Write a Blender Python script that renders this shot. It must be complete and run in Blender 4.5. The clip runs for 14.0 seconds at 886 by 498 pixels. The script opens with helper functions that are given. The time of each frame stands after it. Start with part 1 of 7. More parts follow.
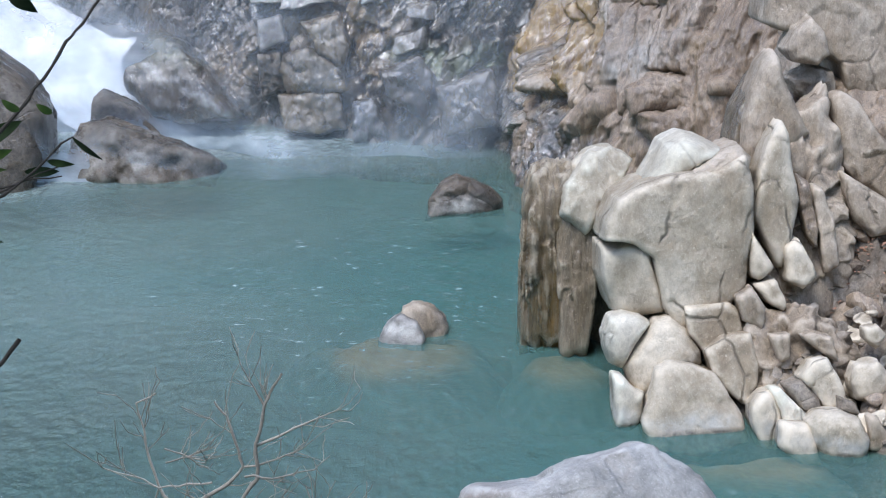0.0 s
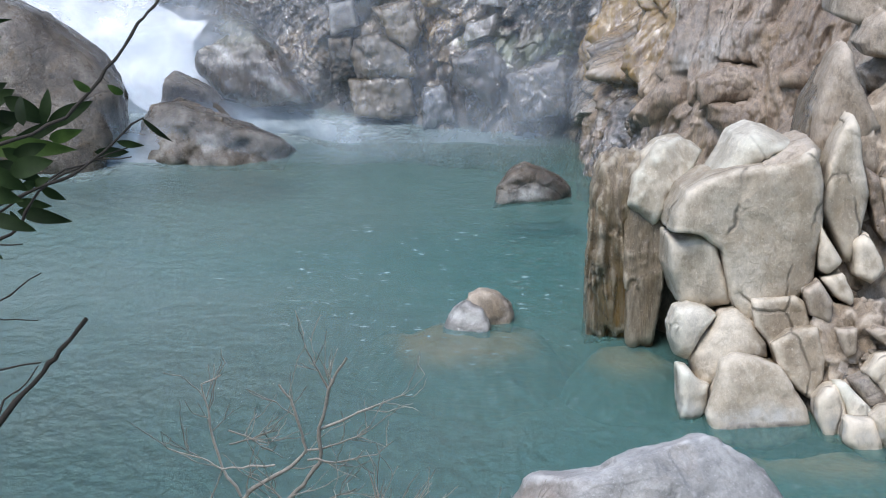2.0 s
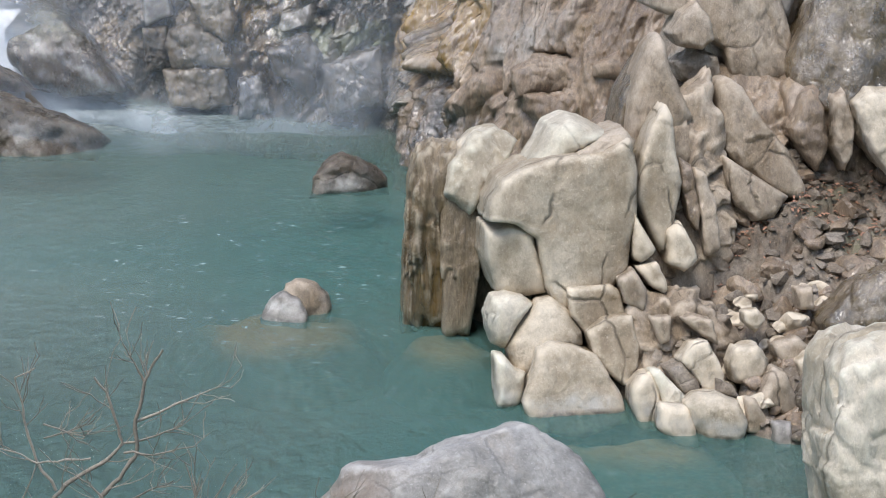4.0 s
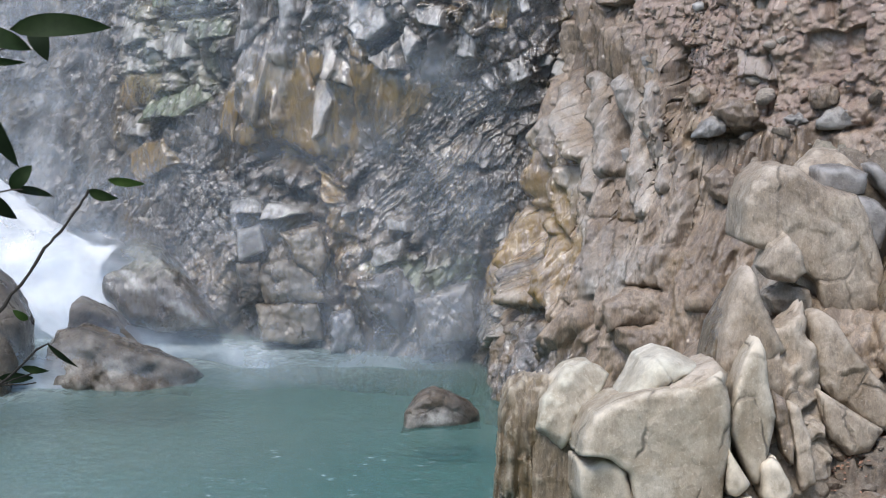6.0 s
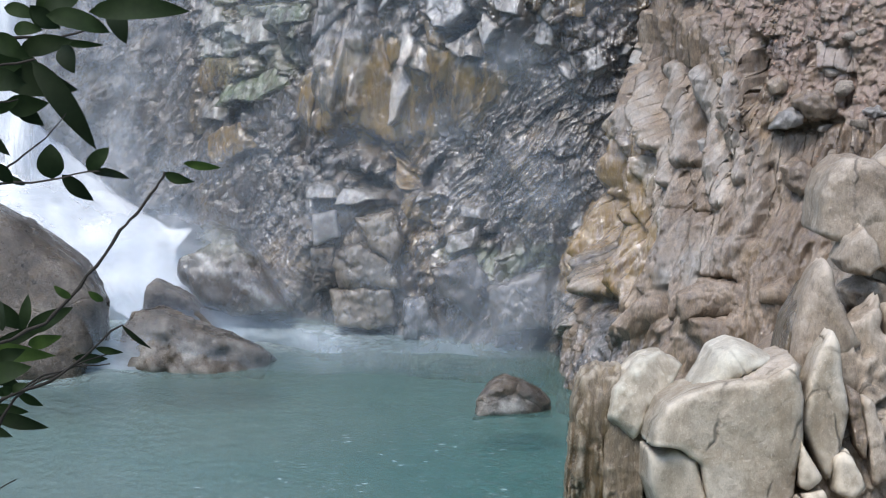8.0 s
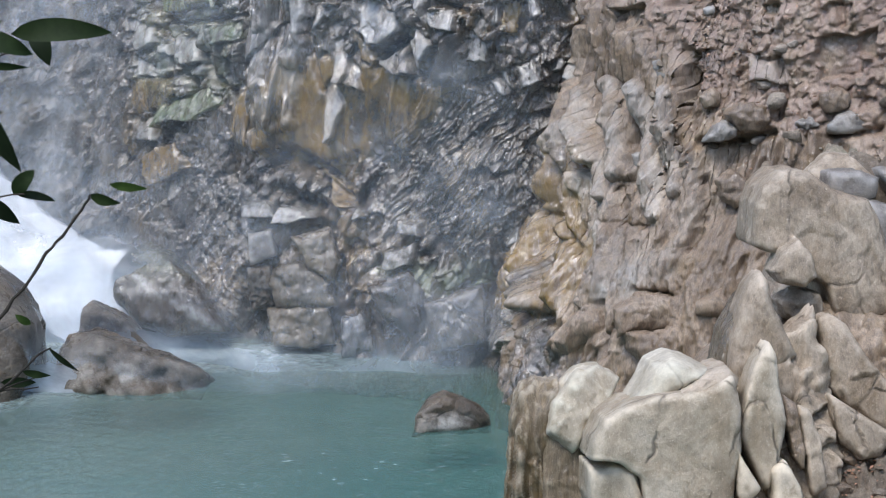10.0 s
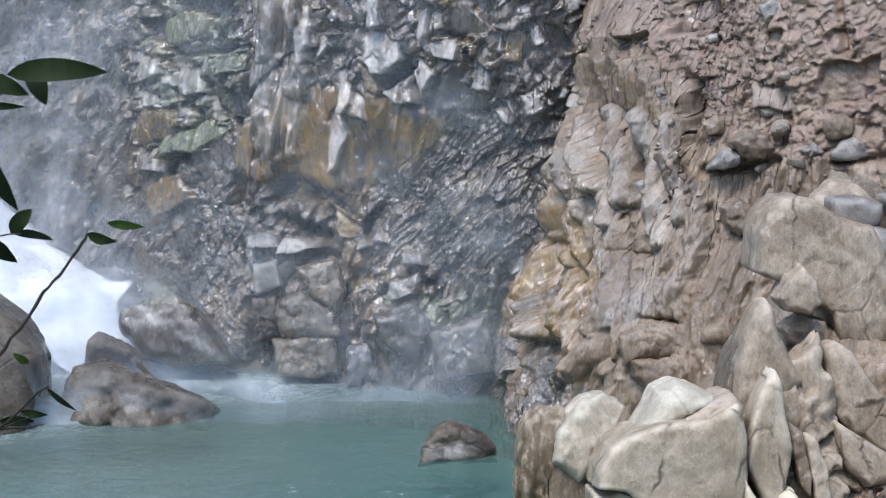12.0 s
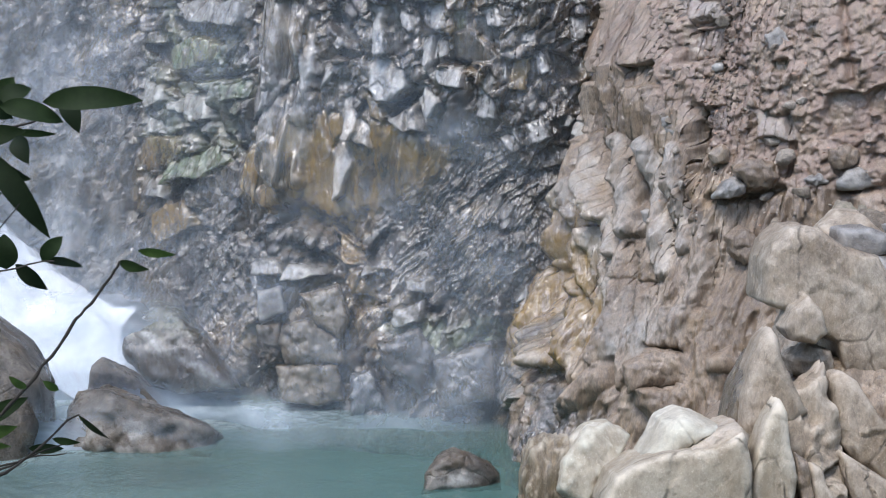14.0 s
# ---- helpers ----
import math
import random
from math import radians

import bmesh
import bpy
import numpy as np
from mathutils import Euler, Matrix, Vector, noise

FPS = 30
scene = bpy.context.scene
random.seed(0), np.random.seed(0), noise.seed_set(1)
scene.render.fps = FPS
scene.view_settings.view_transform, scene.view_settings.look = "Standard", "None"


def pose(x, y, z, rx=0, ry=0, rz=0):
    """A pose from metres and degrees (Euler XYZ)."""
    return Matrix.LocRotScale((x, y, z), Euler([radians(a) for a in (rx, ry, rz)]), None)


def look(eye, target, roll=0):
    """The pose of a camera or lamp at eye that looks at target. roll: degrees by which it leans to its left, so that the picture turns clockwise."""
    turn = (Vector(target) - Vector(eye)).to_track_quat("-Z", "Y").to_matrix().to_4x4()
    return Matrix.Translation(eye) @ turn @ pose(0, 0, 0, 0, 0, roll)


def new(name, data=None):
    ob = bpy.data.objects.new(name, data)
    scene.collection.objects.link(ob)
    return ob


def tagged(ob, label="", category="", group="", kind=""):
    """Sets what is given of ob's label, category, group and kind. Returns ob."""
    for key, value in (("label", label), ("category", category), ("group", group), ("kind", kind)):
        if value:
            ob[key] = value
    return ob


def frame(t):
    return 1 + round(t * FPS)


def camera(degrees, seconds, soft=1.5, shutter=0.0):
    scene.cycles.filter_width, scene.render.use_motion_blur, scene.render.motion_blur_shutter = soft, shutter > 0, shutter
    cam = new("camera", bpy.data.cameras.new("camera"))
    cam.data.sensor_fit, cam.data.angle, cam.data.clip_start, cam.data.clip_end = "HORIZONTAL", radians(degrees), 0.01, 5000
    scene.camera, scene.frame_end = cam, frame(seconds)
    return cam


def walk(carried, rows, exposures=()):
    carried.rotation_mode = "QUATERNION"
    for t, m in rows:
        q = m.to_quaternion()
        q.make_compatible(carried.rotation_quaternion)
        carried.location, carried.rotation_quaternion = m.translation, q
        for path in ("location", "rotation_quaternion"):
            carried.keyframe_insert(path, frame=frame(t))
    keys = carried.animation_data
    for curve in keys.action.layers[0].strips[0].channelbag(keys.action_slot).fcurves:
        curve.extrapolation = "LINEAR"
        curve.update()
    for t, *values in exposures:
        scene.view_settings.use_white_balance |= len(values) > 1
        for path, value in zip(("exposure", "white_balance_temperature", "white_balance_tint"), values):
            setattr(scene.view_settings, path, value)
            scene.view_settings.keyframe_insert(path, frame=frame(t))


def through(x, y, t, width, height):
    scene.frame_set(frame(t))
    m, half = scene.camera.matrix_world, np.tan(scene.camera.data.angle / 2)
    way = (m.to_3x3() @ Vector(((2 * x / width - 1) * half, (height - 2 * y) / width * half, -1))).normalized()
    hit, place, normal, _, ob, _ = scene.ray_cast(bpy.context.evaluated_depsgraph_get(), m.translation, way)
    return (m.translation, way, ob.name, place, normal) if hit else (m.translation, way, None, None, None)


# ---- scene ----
cam = camera(22.0, 14.0, soft=1.1)
EYE = (0.0, 0.0, 9.5)


def turn(t, yaw, pitch, roll):
    """The standing camera, turned to the right, up and clockwise by degrees, with the slight sway of the one who holds it."""
    dx = np.interp(t, (0, 8, 9.2, 11.3, 12, 12.5, 13, 13.5, 14), (0, 0.003, 0.008, 0.034, 0.032, 0.026, 0.021, -0.004, -0.015))
    dz = np.interp(t, (0, 8, 9.2, 11.3, 14), (0, 0, -0.004, 0.012, 0.017))
    return pose(EYE[0] + dx, EYE[1], EYE[2] + dz, 90 + pitch - math.degrees(dz / 36), 0, -yaw + math.degrees(dx / 36)) @ pose(0, 0, 0, 0, 0, roll)


walk(cam, [(t, turn(t, a, b, c)) for t, a, b, c in [
    (0.0, 0.817, -16.373, -0.830), (0.1, 0.897, -16.376, -0.837), (0.2, 0.900, -16.203, -0.843), (0.3, 0.312, -15.795, -0.849),
    (0.4, -0.575, -15.614, -0.855), (0.5, -1.341, -15.400, -0.862), (0.6, -1.873, -15.146, -0.927), (0.7, -1.988, -14.912, -0.993),
    (0.8, -1.865, -14.680, -1.058), (0.9, -1.920, -14.504, -1.124), (1.0, -2.067, -14.347, -1.190), (1.1, -2.449, -14.325, -1.184),
    (1.2, -2.750, -14.554, -1.178), (1.3, -2.991, -14.784, -1.173), (1.4, -3.176, -15.186, -1.167), (1.5, -3.285, -15.717, -1.162),
    (1.7, -3.189, -16.241, -0.855), (1.8, -2.711, -16.254, -0.643), (1.9, -1.937, -16.376, -0.431), (2.0, -0.941, -16.683, -0.219),
    (2.1, -0.151, -17.067, -0.123), (2.2, 0.328, -17.411, -0.026), (2.3, 0.688, -17.640, 0.070), (2.4, 0.872, -17.984, 0.167),
    (2.5, 1.116, -18.470, 0.263), (2.6, 1.423, -18.839, 0.370), (2.7, 1.788, -19.008, 0.477), (2.8, 2.151, -19.004, 0.585),
    (2.9, 2.925, -18.655, 0.692), (3.0, 3.328, -17.756, 0.799), (3.1, 3.516, -17.558, 0.902), (3.2, 3.832, -17.707, 1.006),
    (5.3, 3.389, -13.015, 0.274), (5.5, 2.818, -12.306, 0.237), (5.6, 2.597, -12.025, 0.222), (5.7, 2.215, -11.673, 0.207),
    (5.8, 1.859, -11.387, 0.191), (5.9, 1.562, -11.216, 0.176), (6.0, 1.440, -11.047, 0.161), (6.5, 0.000, -10.500, -0.000),
    (7.0, -1.310, -10.594, 0.031), (7.5, -1.393, -11.007, 0.239), (8.0, -0.459, -11.378, 0.666), (8.5, 0.041, -11.581, 0.635),
    (9.0, 0.637, -11.649, 0.677), (9.2, 0.885, -11.580, 0.692), (11.3, 1.067, -10.090, -0.680), (11.5, 1.017, -10.084, -0.684),
    (12.0, 1.040, -10.204, -0.291), (12.5, 1.258, -10.469, 0.091), (13.0, 1.524, -10.543, 0.081), (13.5, 1.418, -10.010, 0.375),
    (14.0, 0.923, -9.511, 0.000),
]], exposures=[(0.0, 1.35, 6050, 10), (1.5, 1.38, 6050, 10), (2.0, 1.32, 6300, 10), (2.7, 1.28, 6500, 10), (3.0, 1.27, 6850, 10), (5.5, 1.28, 6650, 10), (7.0, 1.26, 6450, 10), (9.0, 1.22, 6450, 10), (14.0, 1.33, 6300, 10)])

# ---- world and light ----
SUN_EL, SUN_ROT = radians(63), radians(216)
world = bpy.data.worlds.new("sky")
scene.world = world
world.use_nodes = True
wn = world.node_tree.nodes
sky = wn.new("ShaderNodeTexSky")
sky.sky_type, sky.sun_disc = "NISHITA", False
sky.dust_density, sky.air_density = 1.0, 1.0
sky.sun_elevation, sky.sun_rotation = SUN_EL, SUN_ROT
wn["Background"].inputs[1].default_value = 0.15
world.node_tree.links.new(sky.outputs[0], wn["Background"].inputs[0])
sun = new("sun", bpy.data.lights.new("sun", "SUN"))
sun.data.energy, sun.data.angle, sun.data.color = 1.25, radians(28), (1.0, 0.97, 0.92)
sun_from = Vector((math.sin(SUN_ROT) * math.cos(SUN_EL), math.cos(SUN_ROT) * math.cos(SUN_EL), math.sin(SUN_EL)))
sun.matrix_world = look(sun_from * 100, (0, 0, 0))


# ---- noise on arrays ----
def hash3(i, seed=0):
    """Random numbers 0 to 1 for whole-number places."""
    a = i.astype(np.int64)
    h = (a[..., 0] * 374761393 + a[..., 1] * 668265263 + a[..., 2] * 2147483647 + seed * 974711) & 0xFFFFFFFF
    h = ((h ^ (h >> 13)) * 1274126177) & 0xFFFFFFFF
    h = ((h ^ (h >> 16)) * 2246822519) & 0xFFFFFFFF
    return (h ^ (h >> 15)) / 4294967296.0


def vnoise(p, seed=0):
    """Smooth noise, -1 to 1."""
    i = np.floor(p)
    f = p - i
    f = f * f * f * (f * (f * 6 - 15) + 10)
    out = np.zeros(len(p))
    for dx in (0, 1):
        for dy in (0, 1):
            for dz in (0, 1):
                wt = (f[:, 0] if dx else 1 - f[:, 0]) * (f[:, 1] if dy else 1 - f[:, 1]) * (f[:, 2] if dz else 1 - f[:, 2])
                out += wt * hash3(i + np.array((dx, dy, dz)), seed)
    return out * 2 - 1


def fbm(p, octaves=4, seed=0, gain=0.5):
    out, amp = np.zeros(len(p)), 1.0
    for k in range(octaves):
        out += amp * vnoise(p * 2.03 ** k + k * 17.3, seed + k)
        amp *= gain
    return out


def cells(p, seed=0, tilt=0.6):
    """Broken blocks: the height of each cell's own tilted face, and the distance to the nearest joint."""
    i = np.floor(p)
    d1, d2 = np.full(len(p), 9.0), np.full(len(p), 9.0)
    face = np.zeros(len(p))
    for dx in (-1, 0, 1):
        for dy in (-1, 0, 1):
            for dz in (-1, 0, 1):
                c = i + np.array((dx, dy, dz))
                q = c + np.stack([hash3(c, seed + k) for k in (1, 2, 3)], 1)
                v = p - q
                d = np.sqrt((v * v).sum(1))
                near = d < d1
                d2 = np.where(near, d1, np.minimum(d2, d))
                d1 = np.where(near, d, d1)
                c, v = c[near], v[near]
                face[near] = hash3(c, seed + 7) - 0.5 + tilt * (v[:, 0] * (hash3(c, seed + 4) - 0.5) + v[:, 1] * (hash3(c, seed + 5) - 0.5) + v[:, 2] * (hash3(c, seed + 6) - 0.5)) * 2
    return face, d2 - d1


def bump(p, place, size):
    """A soft mask, 1 at the place and 0 away from it."""
    v = (p - np.array(place)) / np.array(size)
    return np.exp(-(v * v).sum(1))


def cells2(q, seed=0, tilt=1.0):
    """Broken blocks on a wall (along, up): each one's own tilted face, and the distance to the nearest joint."""
    i = np.floor(q)
    d1, d2, face = np.full(len(q), 9.0), np.full(len(q), 9.0), np.zeros(len(q))
    for dx in (-1, 0, 1):
        for dz in (-1, 0, 1):
            c = np.concatenate([i + np.array((dx, dz)), np.zeros((len(q), 1))], 1)
            v = q - c[:, :2] - np.stack([hash3(c, seed + 1), hash3(c, seed + 2)], 1)
            d = np.abs(v[:, 0]) * 0.6 + np.abs(v[:, 1]) * 0.4 + 0.5 * np.hypot(v[:, 0], v[:, 1])
            near = d < d1
            d2 = np.where(near, d1, np.minimum(d2, d))
            d1 = np.where(near, d, d1)
            c, v = c[near], v[near]
            face[near] = hash3(c, seed + 7) - 0.5 + tilt * (v[:, 0] * (hash3(c, seed + 4) - 0.5) + v[:, 1] * (hash3(c, seed + 5) - 0.62)) * 2
    return face, d2 - d1


def ledges(q, deg, pitch, length, seed):
    """Splintered layers that rise along the wall at an angle: each leans back from its foot and breaks off at random."""
    c, s2 = math.cos(radians(deg)), math.sin(radians(deg))
    q3 = np.stack([q[:, 0], 0 * q[:, 0], q[:, 1]], 1)
    a, b = q[:, 0] * c + q[:, 1] * s2, -q[:, 0] * s2 + q[:, 1] * c
    b = b / pitch + 2.0 * fbm(q3 * 0.8, 3, seed) + 0.6 * vnoise(q3 * 3.0, seed + 3)
    i = np.floor(b)
    zero = 0 * i
    k = np.floor(a / length + 7 * hash3(np.stack([i, zero, zero], 1), seed))
    cell = np.stack([i, k, zero], 1)
    f = b - i
    g = a / length - np.floor(a / length)
    size = 0.25 + 0.75 * hash3(cell, seed + 1)
    return size * ((1 - f) * np.clip(f / 0.12, 0, 1) - 0.4) + 0.8 * (hash3(cell, seed + 2) - 0.5) * (g - 0.5)


def zone(p, corners, soft):
    """1 inside a convex outline on the wall (along, up), falling to 0 over a soft border."""
    c, sd = np.array(corners), np.full(len(p), -9.0)
    for a, b in zip(c, np.roll(c, -1, 0)):
        e = (b - a) / (np.hypot(*(b - a)) + 1e-9)
        sd = np.maximum(sd, e[1] * (p[:, 0] - a[0]) - e[0] * (p[:, 2] - a[1]))
    m = np.clip(0.5 - (sd + 0.35 * soft * fbm(p * (0.9 / soft), 3, 93)) / soft, 0, 1)
    return m * m * (3 - 2 * m)


# ---- materials ----
def mat(name):
    m = bpy.data.materials.new(name)
    m.use_nodes = True
    return m, m.node_tree.nodes, m.node_tree.links, m.node_tree.nodes["Principled BSDF"]


def tex_noise(n, k, co, scale, detail=6, rough=0.6, distort=0.0):
    t = n.new("ShaderNodeTexNoise")
    t.inputs["Scale"].default_value, t.inputs["Detail"].default_value = scale, detail
    t.inputs["Roughness"].default_value, t.inputs["Distortion"].default_value = rough, distort
    k.new(co, t.inputs["Vector"])
    return t.outputs["Fac"]


def ramp(n, k, fac, stops):
    r = n.new("ShaderNodeValToRGB")
    e = r.color_ramp.elements
    while len(e) < len(stops):
        e.new(0.5)
    for el, (pos, c) in zip(e, stops):
        el.position, el.color = pos, (*c, 1) if len(c) == 3 else c
    k.new(fac, r.inputs[0])
    return r.outputs[0]


def mix(n, k, fac, a, b, mode="MIX"):
    m = n.new("ShaderNodeMix")
    m.data_type, m.blend_type = "RGBA", mode
    for sock, v in ((m.inputs[0], fac), (m.inputs[6], a), (m.inputs[7], b)):
        if isinstance(v, (int, float)):
            sock.default_value = v
        elif isinstance(v, tuple):
            sock.default_value = (*v, 1)
        else:
            k.new(v, sock)
    return m.outputs[2]


def mul(n, k, a, b, op="MULTIPLY"):
    m = n.new("ShaderNodeMath")
    m.operation = op
    for sock, v in ((m.inputs[0], a), (m.inputs[1], b)):
        if isinstance(v, (int, float)):
            sock.default_value = v
        else:
            k.new(v, sock)
    return m.outputs[0]


def stretched(n, k, scale, rot=(0, 0, 0)):
    tc, mp = n.new("ShaderNodeNewGeometry"), n.new("ShaderNodeMapping")
    mp.inputs["Scale"].default_value = scale
    mp.inputs["Rotation"].default_value = [radians(a) for a in rot]
    k.new(tc.outputs["Position"], mp.inputs[0])
    return mp.outputs[0]


OCHRE, MOSS, PALE, DARK, SOIL = (0.25, 0.148, 0.034), (0.13, 0.16, 0.075), (0.50, 0.482, 0.445), (0.055, 0.046, 0.036), (0.28, 0.19, 0.145)


def rock_material(name, tones, rough, grain=9.0, streak=(1, 1, 1), streak_rot=(0, 0, 0), relief=0.05, stains=0.35, stain=OCHRE, spec=0.5, cracks=1.1, wet=0.0, marks=0.25, contrast=0.75, patchy=1.0, worn=0.0):
    """Weathered stone: three tones in broad patches, fine grain, stain patches, veins; mesh masks add stains, and pale
    and dark also painted glints and shade.
    """
    m, n, k, b = mat(name)
    co = stretched(n, k, streak, streak_rot)
    plain = stretched(n, k, (1, 1, 1))
    broad = tex_noise(n, k, co, 0.9, 5, 0.6, 0.6)
    col = ramp(n, k, broad, [(0.5 - 0.16 * patchy, tones[0]), (0.5, tones[1]), (0.5 + 0.16 * patchy, tones[2])])
    fine = tex_noise(n, k, co, grain, 8, 0.72, 0.4)
    col = mix(n, k, contrast, col, ramp(n, k, fine, [(0.32, (0.30, 0.29, 0.28)), (0.47, (0.82, 0.81, 0.80)), (0.64, (1.25, 1.24, 1.22))]), "MULTIPLY")
    patch = tex_noise(n, k, co, 1.7, 6, 0.7, 0.8)
    col = mix(n, k, mul(n, k, ramp(n, k, patch, [(0.52, (0, 0, 0)), (0.66, (1, 1, 1))]), stains), col, stain)
    crisp = tex_noise(n, k, co, grain * 2.6, 7, 0.75, 0.8)
    col = mix(n, k, contrast * 0.6, col, ramp(n, k, crisp, [(0.40, (0.35, 0.34, 0.33)), (0.52, (1, 1, 1)), (0.64, (1.35, 1.34, 1.32))]), "MULTIPLY")
    speck = tex_noise(n, k, plain, 38.0, 3, 0.6)
    col = mix(n, k, mul(n, k, ramp(n, k, speck, [(0.60, (0, 0, 0)), (0.72, (1, 1, 1))]), 0.35), col, tuple(min(1, c * 1.5) for c in tones[2]))
    # pale and dark also hold sky glints and recess shade painted on the cliffs
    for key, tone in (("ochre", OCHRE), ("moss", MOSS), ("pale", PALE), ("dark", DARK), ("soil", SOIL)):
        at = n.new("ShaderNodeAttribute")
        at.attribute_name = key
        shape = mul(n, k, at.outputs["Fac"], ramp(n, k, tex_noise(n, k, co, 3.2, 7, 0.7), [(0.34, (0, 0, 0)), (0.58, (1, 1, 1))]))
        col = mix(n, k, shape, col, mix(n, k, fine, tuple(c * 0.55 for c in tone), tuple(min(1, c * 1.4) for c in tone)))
    if worn:
        geo = n.new("ShaderNodeNewGeometry")
        rub = mul(n, k, geo.outputs["Pointiness"], mul(n, k, tex_noise(n, k, plain, 5.0, 5, 0.7), 0.10), "ADD")
        col = mix(n, k, mul(n, k, ramp(n, k, rub, [(0.565, (0, 0, 0)), (0.62, (1, 1, 1))]), worn), col, tuple(min(0.85, c * 1.45) for c in tones[2]))
    vo = n.new("ShaderNodeTexVoronoi")
    vo.feature = "DISTANCE_TO_EDGE"
    vo.inputs["Scale"].default_value = cracks
    wv = n.new("ShaderNodeVectorMath")
    wv.operation = "ADD"
    wn2 = n.new("ShaderNodeTexNoise")
    wn2.inputs["Scale"].default_value, wn2.inputs["Detail"].default_value = 1.8, 5
    k.new(plain, wn2.inputs["Vector"])
    k.new(co, wv.inputs[0])
    bent = n.new("ShaderNodeVectorMath")
    bent.operation = "SCALE"
    bent.inputs["Scale"].default_value = 0.3
    k.new(wn2.outputs["Color"], bent.inputs[0])
    k.new(bent.outputs[0], wv.inputs[1])
    k.new(wv.outputs[0], vo.inputs["Vector"])
    broken = ramp(n, k, tex_noise(n, k, plain, 1.3, 3, 0.5), [(0.45, (0, 0, 0)), (0.55, (1, 1, 1))])
    crack = mul(n, k, ramp(n, k, vo.outputs["Distance"], [(0.0, (1, 1, 1)), (0.022, (0, 0, 0))]), broken)
    col = mix(n, k, mul(n, k, crack, marks), col, tuple(c * 0.3 for c in tones[0]))
    k.new(col, b.inputs["Base Color"])
    slick = n.new("ShaderNodeAttribute")
    slick.attribute_name = "ochre"
    gloss = ramp(n, k, tex_noise(n, k, co, 2.6, 6, 0.7), [(0.35, (rough[0],) * 3), (0.65, (rough[1],) * 3)])
    k.new(mul(n, k, mul(n, k, gloss, mul(n, k, slick.outputs["Fac"], 0.25), "SUBTRACT"), 0.10, "MAXIMUM"), b.inputs["Roughness"])
    b.inputs["Specular IOR Level"].default_value = spec
    darkened = n.new("ShaderNodeAttribute")
    darkened.attribute_name = "dark"
    damp = mul(n, k, mul(n, k, slick.outputs["Fac"], darkened.outputs["Fac"], "MAXIMUM"), 0.6)
    k.new(mul(n, k, mul(n, k, damp, wet, "ADD"), 1.0, "MINIMUM"), b.inputs["Coat Weight"])
    b.inputs["Coat Roughness"].default_value = 0.16
    b.inputs["Coat IOR"].default_value = 1.95
    height = mul(n, k, mul(n, k, fine, 0.6), mul(n, k, tex_noise(n, k, co, grain * 0.33, 6, 0.65, 0.5), 1.0), "ADD")
    height = mul(n, k, height, mul(n, k, crack, marks), "SUBTRACT")
    height = mul(n, k, height, mul(n, k, crisp, 0.35), "ADD")
    bp = n.new("ShaderNodeBump")
    bp.inputs["Strength"].default_value, bp.inputs["Distance"].default_value = 0.8, relief
    k.new(height, bp.inputs["Height"])
    k.new(bp.outputs[0], b.inputs["Normal"])
    film = n.new("ShaderNodeBump")
    film.inputs["Strength"].default_value, film.inputs["Distance"].default_value = 1.0, 0.16
    k.new(tex_noise(n, k, co, 4.2, 4.5, 0.6, 1.2), film.inputs["Height"])
    k.new(film.outputs[0], b.inputs["Coat Normal"])
    return m


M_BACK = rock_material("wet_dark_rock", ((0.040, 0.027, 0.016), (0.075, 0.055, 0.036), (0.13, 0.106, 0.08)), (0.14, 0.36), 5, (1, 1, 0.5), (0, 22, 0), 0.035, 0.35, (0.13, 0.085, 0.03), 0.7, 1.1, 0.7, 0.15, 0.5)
M_HEAD = rock_material("streaked_brown_rock", ((0.145, 0.10, 0.064), (0.26, 0.19, 0.130), (0.415, 0.33, 0.248)), (0.3, 0.6), 11, (1, 1, 0.4), (0, 8, 0), 0.06, 0.3, OCHRE, 0.6, 1.1, 0.4, 0.15, 0.7)
M_PALE = rock_material("pale_limestone", ((0.292, 0.232, 0.162), (0.42, 0.354, 0.266), (0.555, 0.488, 0.39)), (0.5, 0.8), 10, (1, 1, 0.7), (0, 25, 0), 0.04, 0.55, (0.26, 0.20, 0.125), 0.4, 0.8, 0.0, 0.7, 0.32, 0.9, 0.6)
M_BEIGE = rock_material("beige_weathered_rock", ((0.23, 0.173, 0.119), (0.36, 0.29, 0.217), (0.485, 0.41, 0.325)), (0.45, 0.75), 10, (1, 1, 0.5), (0, 15, 0), 0.06, 0.5, (0.24, 0.17, 0.10), 0.4, 0.9, 0.15, 0.5, 0.55, 1.0, 0.5)
M_BLEACH = rock_material("bleached_limestone", ((0.36, 0.305, 0.225), (0.48, 0.425, 0.335), (0.63, 0.575, 0.48)), (0.5, 0.8), 9, (1, 1, 0.6), (0, 25, 0), 0.04, 0.3, (0.32, 0.25, 0.16), 0.4, 0.8, 0.0, 0.6, 0.32, 0.9, 0.5)
M_FLUTE = rock_material("streaked_pale_rock", ((0.11, 0.08, 0.045), (0.25, 0.195, 0.13), (0.44, 0.375, 0.28)), (0.35, 0.7), 10, (1.6, 1.6, 0.14), (0, 4, 0), 0.09, 0.5, (0.22, 0.15, 0.06), 0.5, 0.6, 0.3, 0.3, 0.7, 1.0, 0.6)
M_GREY = rock_material("grey_boulder_rock", ((0.22, 0.212, 0.20), (0.315, 0.305, 0.29), (0.43, 0.415, 0.395)), (0.55, 0.8), 9, (1, 1, 1), (0, 20, 0), 0.03, 0.25, (0.36, 0.30, 0.25), 0.4, 0.9, 0.0, 0.25, 0.4, 0.8, 0.6)
